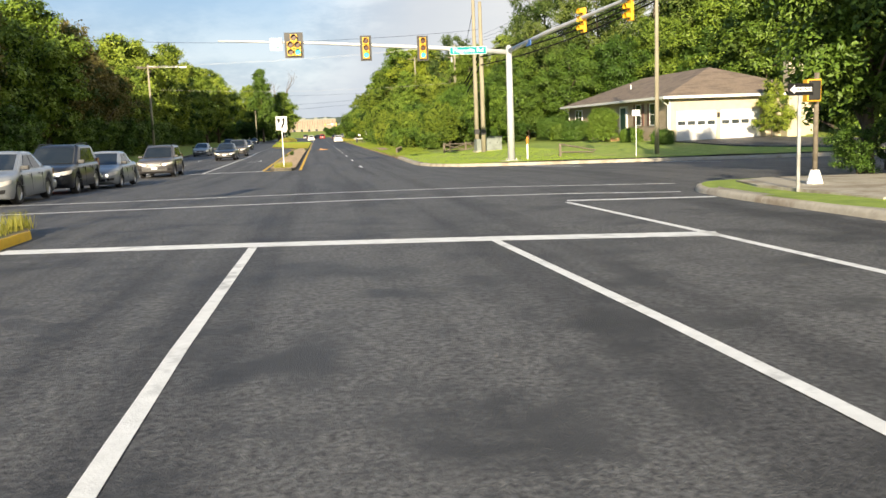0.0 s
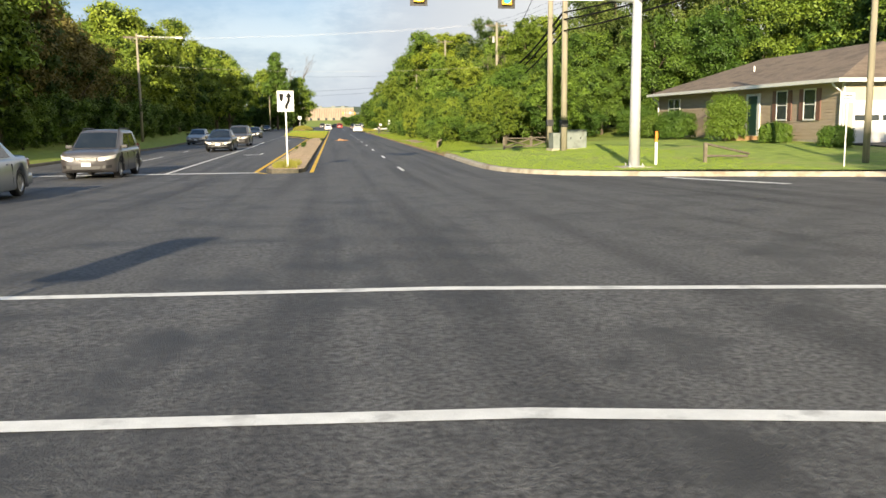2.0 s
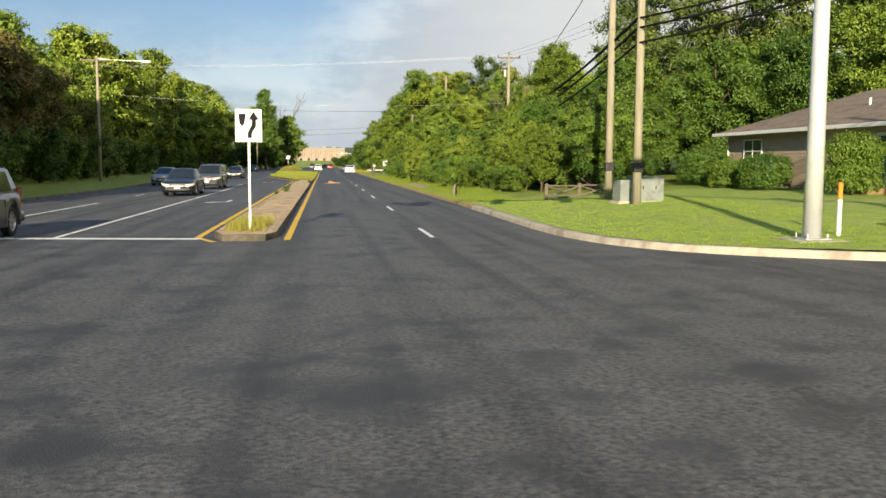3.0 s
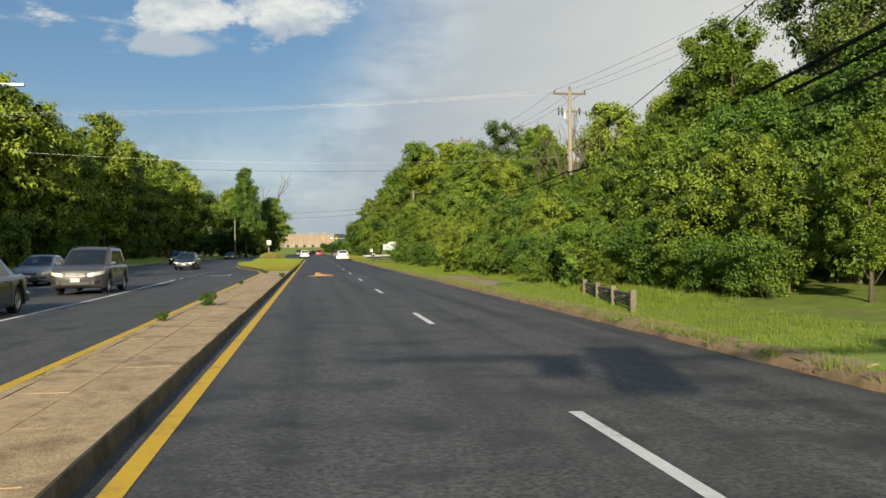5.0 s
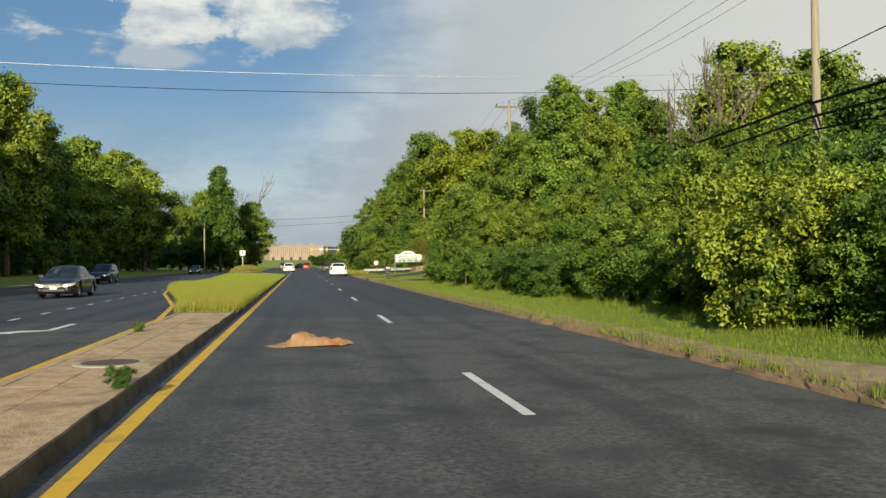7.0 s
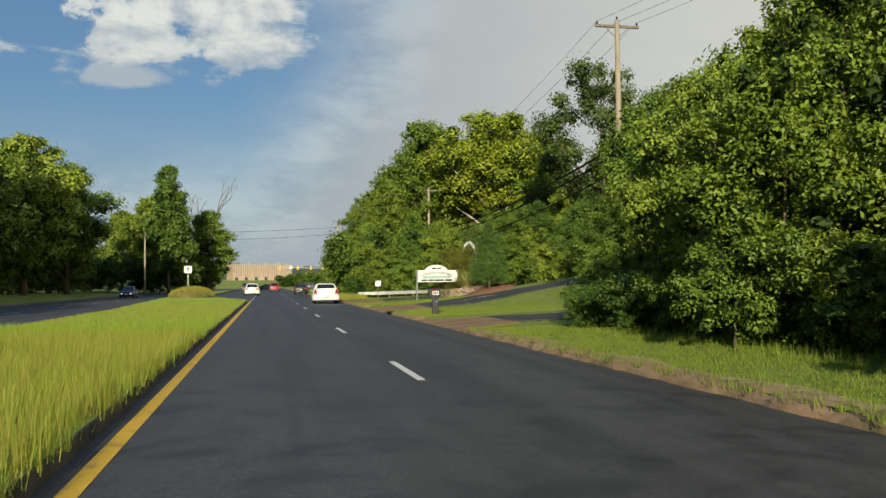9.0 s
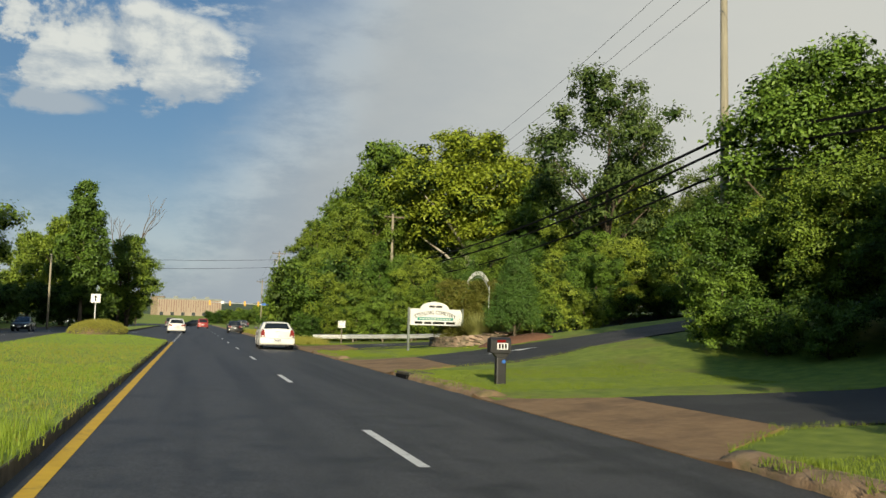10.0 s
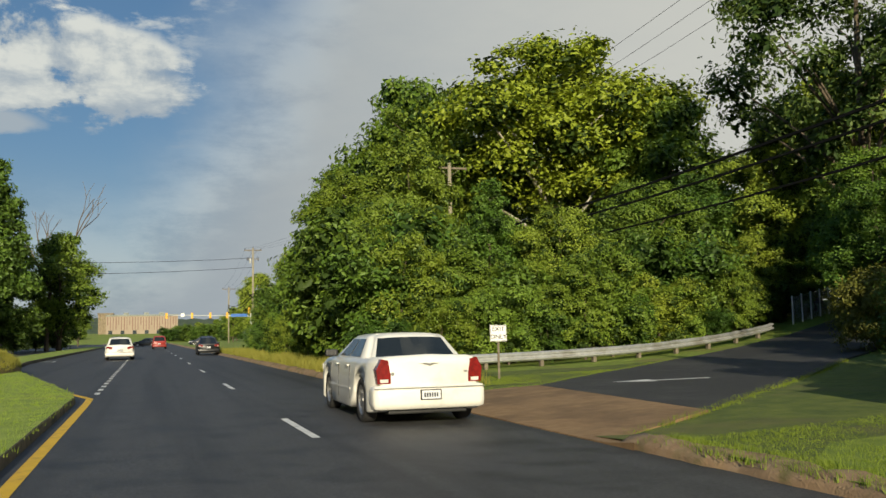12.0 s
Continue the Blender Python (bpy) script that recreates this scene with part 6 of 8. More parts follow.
shared("lettering", lettering("ONE WAY", 0.075, SIGN_K), f, pose(0.05, -0.043, 1.89))
ob, f = road_sign(15.2, 39.6, land_z(15.2, 39.6), -20, "small sign on a thin post by the side street", 0.4, 0.3, 2.3, post_r=0.02)
flat(f, [[(-0.15, 2.12), (0.15, 2.12), (0.15, 2.15), (-0.15, 2.15)], [(-0.15, 2.2), (0.15, 2.2), (0.15, 2.23), (-0.15, 2.23)]], SIGN_K)

# Pedestrian signal post at the near corner.
pz = land_z(9.18, 13.5)
ob = thing("pedestrian_signal", pose(9.18, 13.5, pz), "weathered grey pedestrian signal post with an orange box and pale footing", "signal post")
bm = bmesh.new()
tube(bm, [(0, 0, 0.2), (0, 0, 2.25)], 0.05, 12)
part("post", bm, WOOD_GREY, ob, smooth=True)
bm = bmesh.new()
tube(bm, [(0, 0, -0.05), (0, 0, 0.08), (0, 0, 0.32)], [0.17, 0.16, 0.09], 8)
part("footing", bm, TRIM, ob)
bm = bmesh.new()
box(bm, -0.34, -0.04, -0.24, -0.06, 1.68, 2.12, 0.02)
hd = part("signal_box", bm, YELLOW, ob, "orange-yellow signal box")
bm = bmesh.new()
box(bm, -0.31, -0.07, -0.27, -0.235, 1.71, 2.09, 0.01)
part("screen", bm, BLACK, hd)

# Wooden utility poles and wires.
POLES = {}


def utility_pole(key, x, y, height, r=0.16, arm=None, gear=False, label="weathered wooden utility pole"):
    z = land_z(x, y)
    ob = thing("utility_pole", pose(x, y, z), label, "utility pole", "utility poles")
    bm = bmesh.new()
    tube(bm, [(0, 0, -0.4), (0, 0, height * 0.5), (0, 0, height)], [r, r * 0.88, r * 0.7], 12)
    part("pole", bm, WOOD_POLE, ob, smooth=True)
    if arm:
        bm = bmesh.new()
        box(bm, -1.25, 1.25, -0.07, 0.07, height - 0.42, height - 0.28, 0.01)
        part("crossarm", bm, WOOD_GREY, ob)
        for dx in (-1.15, 0.0, 1.15):
            bm = bmesh.new()
            zz = height - 0.28 if dx else height
            tube(bm, [(dx, 0, zz), (dx, 0, zz + 0.1), (dx, 0, zz + 0.2)], [0.03, 0.055, 0.03], 8)
            part("insulator", bm, SIGN_K, ob)
        for sx in (-1, 1):
            bm = bmesh.new()
            tube(bm, [(0, 0.02, height - 1.0), (sx * 0.7, 0.02, height - 0.4)], 0.02, 5)
            part("brace", bm, WOOD_GREY, ob)
    if gear:
        bm = bmesh.new()
        tube(bm, [(-0.42, -0.1, height - 2.3), (-0.42, -0.1, height - 1.6)], 0.14, 12)
        part("cutout", bm, STEEL, ob)
        bm = bmesh.new()
        box(bm, -0.9, 0.9, -0.06, 0.06, height - 1.72, height - 1.6, 0.01)
        part("crossarm", bm, WOOD_GREY, ob)
        for dx in (-0.85, -0.6, 0.75):
            bm = bmesh.new()
            tube(bm, [(dx, 0, height - 1.95), (dx, 0, height - 1.4)], [0.05, 0.05], 8)
            part("insulator", bm, SIGN_K, ob)
    bm = bmesh.new()
    box(bm, -r - 0.012, r + 0.012, -r - 0.012, r + 0.012, 1.2, 1.55, 0.03)
    if key in ("a", "b"):
        part("band", bm, BLACK, ob, "dark band round the pole")
    else:
        bm.free()
    POLES[key] = (x, y, z, height)
    return ob


utility_pole("a", 11.05, 61.5, 11.5, 0.17)
utility_pole("b", 10.72, 57.2, 10.2, 0.17)
utility_pole("g", 18.45, 117.1, 12.4, 0.18, True, True, "tall wooden utility pole with a crossarm and switchgear")
utility_pole("h", 18.3, 164.0, 14.0, 0.18, True, False, "tall wooden utility pole with a crossarm")
utility_pole("i", 19.1, 225.0, 12.6, 0.18, True)
utility_pole("j", 14.2, 300.0, 14.3, 0.18, True, True)
utility_pole("k", 16.9, 41.1, 9.6, 0.12, label="slim wooden utility pole on the lawn")
utility_pole("l", -21.0, 58.0, 9.6, 0.14)
utility_pole("m", -19.2, 101.0, 10.2, 0.14, True)
utility_pole("n", -17.5, 250.0, 9.0, 0.14)
utility_pole("o", 14.6, 345.0, 11.0, 0.16, True)


def wire(p, q, sag, r=0.012, material=WIRE, label="black overhead cable between wooden poles", cat="cable"):
    p, q = Vector(p), Vector(q)
    pts = [p.lerp(q, i / 12) - Vector((0, 0, sag * 4 * (i / 12) * (1 - i / 12))) for i in range(13)]
    bm = bmesh.new()
    tube(bm, pts, r, 4)
    ob = part("overhead_cable", bm, material)
    return tagged(ob, label, cat, "overhead cables")


def at(key, h, dx=0.0):
    x, y, z, _ = POLES[key]
    return (x + dx, y, h if h > 0 else z + POLES[key][3] + h)


for a, b in (("g", "h"), ("h", "i"), ("i", "j"), ("j", "o")):
    for dx in (-1.15, 0.0, 1.15):
        wire(at(a, -0.1 if dx else 0.0 + 12.9 if a == "g" else -0.05, dx), at(b, -0.1, dx), 1.0, 0.009, WIRE, "thin power line high above the verge")
    for k, (h0, h1) in enumerate(((7.1, 8.65), (6.5, 8.2), (5.9, 7.3))):
        wire(at(a, h0 if a == "g" else h1 - (0 if a == "h" else 1.0), -0.18), at(b, h1 - (0 if b == "h" else 1.0), -0.18), 0.9 + 0.1 * k, 0.06 - 0.007 * k)
for dx in (-1.15, 0.0, 1.15):
    wire(at("g", -0.1, dx), (22 + dx, 60, 13.5), 0.9, 0.009, WIRE, "thin power line high above the verge")
for k, h in enumerate((7.1, 6.75, 6.2)):
    wire(at("b", h, -0.1), at("g", 7.0 - 0.5 * k, -0.18), 0.75 + 0.1 * k, 0.06 - 0.008 * k)
    wire(at("b", h, -0.1), (16.9, 41.1, 8.6 - 0.25 * k), 0.4, 0.045)
wire(at("a", 10.6), at("g", 8.6), 0.7, 0.02)
wire(at("k", -0.2), (34, 0, 9.0), 0.6, 0.02)
wire((-21, 58, 9.0), (10.72, 57.2, 8.6), 0.7, 0.012, WIRE, "cable that crosses above the road")
wire((-24, 117.0, 8.6), at("g", 8.2), 0.75, 0.009, WIRE_PALE, "pale cable that crosses above the road")
wire((-24, 117.0, 8.0), at("g", 7.7), 0.8, 0.012, WIRE, "cable that crosses above the road")
for k in range(3):
    wire((-45, 127 + 1.2 * k, 12.6), at("g", -0.1, -1.15 + 1.15 * k), 0.9, 0.006, WIRE_PALE, "thin pale power line that crosses above the road")
wire(at("m", -0.2), (-15.5, 101.0, 10.0), 0.05, 0.03, STEEL, "long steel arm of a street lamp", "street lamp")
wire(at("l", -0.3), at("m", -0.3), 0.8, 0.012)
wire(at("n", -0.3), (-23, 290, 8.5), 0.5, 0.02)
for h0, h1 in ((13.0, 11.6), (11.6, 10.0)):
    wire(at("j", h0), (-32, 288, h1), 0.7, 0.035, WIRE, "cable that crosses above the road")
wire(at("n", -0.3), at("m", -0.5), 1.0, 0.014)

# Street lamp head on the left pole.
ob = thing("street_lamp", pose(-15.5, 101.0, 9.95), "grey street lamp head on a long arm", "street lamp")
bm = bmesh.new()
box(bm, -0.15, 0.55, -0.12, 0.12, -0.08, 0.08, 0.04)
part("lamp_head", bm, ALU, ob)

# House.
def house():
    x0, x1, y0, y1, zb, ze = 21.0, 30.8, 49.3, 71.2, 0.45, 3.32
    ob = thing("house", pose(0, 0, 0), "single-storey house with tan siding, white double garage and brown hip roof", "house")
    bm = bmesh.new()
    box(bm, x0, x1, y0, y1, zb - 0.6, 0.78, 0.01)
    part("foundation", bm, CONCRETE, ob)
    bm = bmesh.new()
    box(bm, x0 + 0.03, x1 - 0.03, y0 + 0.03, y1 - 0.03, 0.78, ze)
    part("wall", bm, SIDING, ob)
    # Lapped boards along the street side.
    me = None
    for k in range(17):
        z = 0.80 + k * 0.15
        if z + 0.14 > ze - 0.02:
            break
        if me is None:
            b = bmesh.new()
            v = [b.verts.new(c) for c in ((0.03, y0 + 0.06, 0), (0.03, y1 - 0.02, 0), (0.012, y1 - 0.02, 0.146), (0.012, y0 + 0.06, 0.146), (-0.006, y0 + 0.06, 0), (-0.006, y1 - 0.02, 0))]
            b.faces.new((v[4], v[5], v[2], v[3]))
            b.faces.new((v[0], v[1], v[5], v[4]))
            me = bpy.data.meshes.new("board")
            b.to_mesh(me)
            b.free()
            me.materials.append(SIDING)
        shared("board", me, ob, Matrix.Translation((x0 + 0.01, 0, z)))
    bm = bmesh.new()
    box(bm, x0 - 0.01, x1 + 0.02, y0 - 0.02, y0 + 0.03, 0.7, ze)
    part("garage_wall", bm, CREAM, ob, "cream garage front")
    # Hip roof with thickness.
    o = 0.55
    a, b_, c, d = x0 - o, x1 + o, y0 - o, y1 + o
    zr, mx = 5.45, (x0 + x1) / 2
    bm = bmesh.new()
    lo = [bm.verts.new(p) for p in ((a, c, ze - 0.02), (b_, c, ze - 0.02), (b_, d, ze - 0.02), (a, d, ze - 0.02))]
    hi = [bm.verts.new(p) for p in ((a, c, ze + 0.1), (b_, c, ze + 0.1), (b_, d, ze + 0.1), (a, d, ze + 0.1))]
    r1, r2 = bm.verts.new((mx, y0 + 4.9, zr)), bm.verts.new((mx, y1 - 4.9, zr))
    bm.faces.new(lo[::-1])
    for i in range(4):
        bm.faces.new((lo[i], lo[(i + 1) % 4], hi[(i + 1) % 4], hi[i]))
    bm.faces.new((hi[0], hi[1], r1))
    bm.faces.new((hi[1], hi[2], r2, r1))
    bm.faces.new((hi[2], hi[3], r2))
    bm.faces.new((hi[3], hi[0], r1, r2))
    part("roof", bm, ROOF, ob, "brown shingle hip roof")
    for xa, xb, ya, yb in ((a - 0.09, a + 0.01, c - 0.09, d + 0.05), (a + 0.012, b_ + 0.05, c - 0.09, c + 0.008)):
        bm = bmesh.new()
        box(bm, xa, xb, ya, yb, ze - 0.05, ze + 0.12, 0.02)
        part("gutter", bm, TRIM, ob, "white gutter")
    for dx, dy in ((x0 - 0.05, y0 + 0.1), (x0 - 0.05, y1 - 0.2)):
        bm = bmesh.new()
        tube(bm, [(dx - 0.45, dy - 0.02, ze - 0.02), (dx - 0.4, dy, ze - 0.15), (dx, dy, ze - 0.45), (dx, dy, 0.8)], 0.045, 6)
        part("downpipe", bm, TRIM, ob)
    bm = bmesh.new()
    box(bm, x0 - 0.02, x0 + 0.06, y0 - 0.035, y0 + 0.12, 0.74, ze - 0.05)
    part("corner_board", bm, TRIM, ob)
    for ga, gb in ((21.45, 24.05), (24.35, 26.95)):
        bm = bmesh.new()
        box(bm, ga, gb, y0 - 0.055, y0 - 0.02, 0.42, 2.5, 0.006)
        door = part("garage_door", bm, TRIM, ob, "white garage door with a row of small panes")
        for r in range(4):
            for cidx in range(4):
                w = (gb - ga) / 4
                bm = bmesh.new()
                u, v = ga + cidx * w + 0.08, 0.47 + r * 0.5
                if r == 2:
                    box(bm, u, u + w - 0.16, y0 - 0.062, y0 - 0.052, v + 0.16, v + 0.40)
                    part("pane", bm, GLASS_HOUSE, door)
                else:
                    box(bm, u, u + w - 0.16, y0 - 0.066, y0 - 0.052, v + 0.06, v + 0.42, 0.006)
                    part("door_panel", bm, TRIM, door)
    bm = bmesh.new()
    box(bm, 24.12, 24.26, y0 - 0.14, y0 - 0.02, 2.05, 2.35, 0.02)
    part("wall_lamp", bm, BLACK, ob)
    # Front door and windows in the street wall.
    def window(ya, yb, za, zb_, shutters=True, split=1):
        bm = bmesh.new()
        for p, q, r, s in ((ya - 0.06, yb + 0.06, za - 0.07, za), (ya - 0.06, yb + 0.06, zb_, zb_ + 0.07), (ya - 0.06, ya, za, zb_), (yb, yb + 0.06, za, zb_), (ya, yb, (za + zb_) / 2 - 0.02, (za + zb_) / 2 + 0.02)):
            box(bm, x0 - 0.05, x0 + 0.02, p, q, r, s)
        for i in range(1, split + 1):
            if i < split + 1 and split > 1 and i < split:
                m_ = ya + (yb - ya) * i / split
                box(bm, x0 - 0.05, x0 + 0.02, m_ - 0.03, m_ + 0.03, za, zb_)
        wf = part("window", bm, TRIM, ob)
        for lo_, hi_ in ((za, (za + zb_) / 2 - 0.02), ((za + zb_) / 2 + 0.02, zb_)):
            bm = bmesh.new()
            box(bm, x0 - 0.025, x0 - 0.015, ya, yb, lo_, hi_)
            part("pane", bm, GLASS_HOUSE, wf)
        if shutters:
            for p, q in ((ya - 0.45, ya - 0.08), (yb + 0.08, yb + 0.45)):
                bm = bmesh.new()
                box(bm, x0 - 0.045, x0 + 0.0, p, q, za - 0.05, zb_ + 0.05, 0.008)
                part("shutter", bm, SHUTTER, wf, "brown shutter")
    window(54.05, 55.0, 1.72, 3.05)
    window(51.5, 52.45, 1.72, 3.05)
    window(67.4, 69.2, 1.9, 3.0, False, 2)
    bm = bmesh.new()
    box(bm, x0 - 0.06, x0 + 0.02, 56.75, 58.25, 0.85, 3.05, 0.01)
    fr = part("door_frame", bm, TRIM, ob, "white door surround")
    bm = bmesh.new()
    box(bm, x0 - 0.085, x0 - 0.05, 57.0, 57.95, 0.9, 2.92, 0.008)
    part("front_door", bm, DOOR_G, ob, "dark green front door")
    bm = bmesh.new()
    box(bm, x0 - 1.3, x0 - 0.06, 56.6, 58.4, 0.3, 0.86, 0.02)
    part("door_step", bm, APRON, ob)
    bm = bmesh.new()
    box(bm, 28.5, 29.6, y0 - 0.7, y0 - 0.021, 0.2, 5.35, 0.02)
    box(bm, 28.4, 29.7, y0 - 0.8, y0 - 0.021, 0.2, 3.0, 0.02)
    ch = part("chimney", bm, CREAM, ob, "pale chimney")
    bm = bmesh.new()
    tube(bm, [(29.05, y0 - 0.36, 5.35), (29.05, y0 - 0.36, 5.6)], 0.12, 10)
    part("chimney_cap", bm, STEEL, ch)
    bm = bmesh.new()
    tube(bm, [(23.2, 62, 4.2), (23.2, 62, 4.75)], 0.05, 8)
    part("vent_pipe", bm, TRIM, ob)
    return ob


house()
draped("pavement_house_drive", [(21.3, 49.2), (27.2, 49.2), (30.5, 44.5), (33.5, 34.2), (26, 37.0), (22.5, 43.5)], 0.9, ASPHALT, "grey asphalt drive up to the garage", 0.06)


def trimmed_bush(x, y, rx, ry, h, seed, mat_=LEAF_DARK, boxy=0.5, n=22000, size=0.09, label="trimmed round green bush before the house"):
    rg = np.random.default_rng(seed)
    lobes = [(0, 0, h * 0.5, rx * 0.82, ry * 0.82, h * 0.5)] + [(rx * 0.45 * math.cos(a), ry * 0.45 * math.sin(a), h * 0.15, rx * 0.5, ry * 0.5, h * 0.18) for a in np.arange(0, 6.2, 1.05)] + [(rx * 0.42 * math.cos(a), ry * 0.42 * math.sin(a), h * zz, rx * 0.55, ry * 0.55, h * 0.34) for a in np.arange(0, 6.2, 1.05) for zz in (0.32, 0.66)]
    ob = thing("garden_bush", pose(x, y, land_z(x, y)), label, "bush", "garden bushes")
    shared("leaves", leaf_mesh("leaves", lobes, n, size, mat_, seed, spread=0.05, shell=0.05), ob, Matrix())
    bm = bmesh.new()
    tube(bm, [(0, 0, -0.1), (0, 0, h * 0.5)], [0.06, 0.03], 6)
    part("stem", bm, BARK, ob)
    return ob


trimmed_bush(19.2, 56.8, 1.1, 1.1, 2.35, 31, LEAF)
trimmed_bush(19.9, 53.0, 0.75, 0.75, 0.85, 32)
trimmed_bush(20.2, 48.4, 0.7, 0.7, 0.8, 33)
trimmed_bush(19.4, 63.9, 1.25, 1.2, 1.6, 34)
trimmed_bush(19.4, 67.2, 1.2, 1.3, 1.3, 35)
trimmed_bush(19.4, 70.6, 1.5, 1.6, 1.95, 36)
plant(SAPLING_D, 26.9, 47.6, 0.74, 30, label="small leafy tree before the garage")

# Marker post, low rail fence and cabinet on the corner lawn.
z_ = land_z(10.63, 44.0)
ob = thing("marker_post", pose(10.63, 44.0, z_), "white marker post with an orange top", "marker post")
bm = bmesh.new()
box(bm, -0.045, 0.045, -0.03, 0.03, -0.2, 0.8, 0.01)
part("post", bm, SIGN_W, ob)
bm = bmesh.new()
box(bm, -0.046, 0.046, -0.031, 0.031, 0.8, 1.18, 0.01)
part("orange_top", bm, ORANGE, ob)
ob = thing("rail_fence", pose(12.45, 43.9, land_z(12.45, 43.9)), "short broken wooden rail fence on the lawn", "fence")
bm = bmesh.new()
box(bm, -0.06, 0.06, -0.06, 0.06, -0.2, 0.7, 0.01)
part("post", bm, WOOD_GREY, ob)
for p, q in (((0, 0, 0.66), (2.6, 1.9, 0.2)), ((0, 0, 0.22), (2.4, 1.6, 0.12))):
    bm = bmesh.new()
    tube(bm, [p, q], 0.045, 6)
    part("rail", bm, WOOD_GREY, ob)


def split_fence(x, y, turn, n, label, h=0.75, gap=2.3):
    ob = thing("split_rail_fence", pose(x, y, land_z(x, y), 0, 0, turn), label, "fence")
    for i in range(n + 1):
        bm = bmesh.new()
        box(bm, -0.06, 0.06, i * gap - 0.06, i * gap + 0.06, -0.3, h, 0.012)
        part("post", bm, WOOD_GREY, ob)
        if i < n:
            for z0, z1 in ((0.12, 0.15), (h - 0.1, h - 0.13), (0.14, h - 0.14), (h - 0.13, 0.14)):
                bm = bmesh.new()
                tube(bm, [(0.02, i * gap, z0), (0.03, (i + 1) * gap, z1)], 0.04, 6)
                part("rail", bm, WOOD_GREY, ob)
    return ob


split_fence(5.9, 71.4, -9, 3, "old grey split rail fence at the woods' edge", 0.46, 2.15)
split_fence(8.8, 63.2, -55, 2, "old grey split rail fence beside the lawn")
ob = thing("utility_cabinet", pose(11.3, 58.6, land_z(11.3, 58.6), 0, 0, 8), "grey-green steel utility cabinet on the lawn", "cabinet")
bm = bmesh.new()
box(bm, -0.35, 0.95, -0.3, 0.3, 0.04, 0.95, 0.02)
part("body", bm, CABINET, ob)
bm = bmesh.new()
box(bm, -0.95, -0.36, -0.35, 0.3, 0.04, 0.85, 0.02)
part("side_box", bm, CABINET, ob)
bm = bmesh.new()
box(bm, -0.37, 0.97, -0.32, 0.32, 0.95, 1.0, 0.01)
part("lid", bm, CABINET, ob)
for dx in (0.05, 0.6):
    bm = bmesh.new()
    box(bm, dx - 0.02, dx + 0.02, -0.315, -0.3, 0.5, 0.62)
    part("handle", bm, BLACK, ob)
bm = bmesh.new()
box(bm, -1.05, 1.05, -0.42, 0.4, -0.15, 0.04, 0.01)
part("plinth", bm, CONCRETE, ob)

# Sign on the near median, whose shadow lies across the junction.
ob = thing("median_sign", pose(-5.85, 11.8, fall(11.8) + 0.14), "tall narrow traffic sign on a thin post on the near median", "sign")
bm = bmesh.new()
tube(bm, [(0, 0, -0.2), (0, 0, 3.85)], 0.035, 8)
part("post", bm, STEEL, ob)
bm = bmesh.new()
box(bm, -0.3, 0.3, -0.06, -0.036, 2.85, 3.85, 0.01)
part("panel", bm, SIGN_W, ob)


# Things along the verge and by the drives.
def mailbox():
    x, y = 6.28, 155.0
    ob = thing("mailbox", pose(x, y, land_z(x, y)), "black plastic mailbox on a broad post with a red flag", "mailbox")
    bm = bmesh.new()
    box(bm, -0.11, 0.13, -0.09, 0.09, -0.1, 0.62, 0.03)
    part("post", bm, BLACK, ob)
    bm = bmesh.new()
    slab(bm, [(-0.11, 0.62), (0.13, 0.62), (0.2, 0.72), (-0.2, 0.74)], -0.08, 0.08)
    bmesh.ops.recalc_face_normals(bm, faces=bm.faces[:])
    part("bracket", bm, BLACK, ob)
    bm = bmesh.new()
    prof = [(-0.14, 0.72), (0.14, 0.72), (0.14, 0.95)] + [(0.14 * math.cos(math.radians(a)), 0.95 + 0.13 * math.sin(math.radians(a))) for a in range(15, 180, 15)] + [(-0.14, 0.95)]
    a = [bm.verts.new((-0.25, px, pz)) for px, pz in prof]
    b = [bm.verts.new((0.22, px, pz)) for px, pz in prof]
    bm.faces.new(a)
    bm.faces.new(b[::-1])
    for i in range(len(prof)):
        bm.faces.new((a[i], a[(i + 1) % len(prof)], b[(i + 1) % len(prof)], b[i]))
    bmesh.ops.recalc_face_normals(bm, faces=bm.faces[:])
    body = part("box", bm, BLACK, ob)
    bm = bmesh.new()
    box(bm, -0.275, -0.25, -0.135, 0.135, 0.73, 1.05, 0.01)
    part("door", bm, BLACK, body)
    bm = bmesh.new()
    box(bm, -0.12, 0.14, -0.148, -0.14, 0.80, 0.95)
    pl = part("number_panel", bm, SIGN_W, ob, "white panel with dark bars")
    bm = bmesh.new()
    for i in range(3):
        box(bm, -0.09 + i * 0.075, -0.04 + i * 0.075, -0.152, -0.147, 0.82, 0.93)
    part("number_bars", bm, SIGN_K, pl)
    bm = bmesh.new()
    box(bm, -0.13, 0.08, -0.156, -0.148, 0.955, 1.02)
    part("flag", bm, LAMP_RED, ob, "red flag")
    bm = bmesh.new()
    tube(bm, [(0.06, -0.09, 0.52), (0.06, -0.1, 0.52)], 0.045, 14)
    part("badge", bm, SIGN_B, ob, "round blue badge")


mailbox()


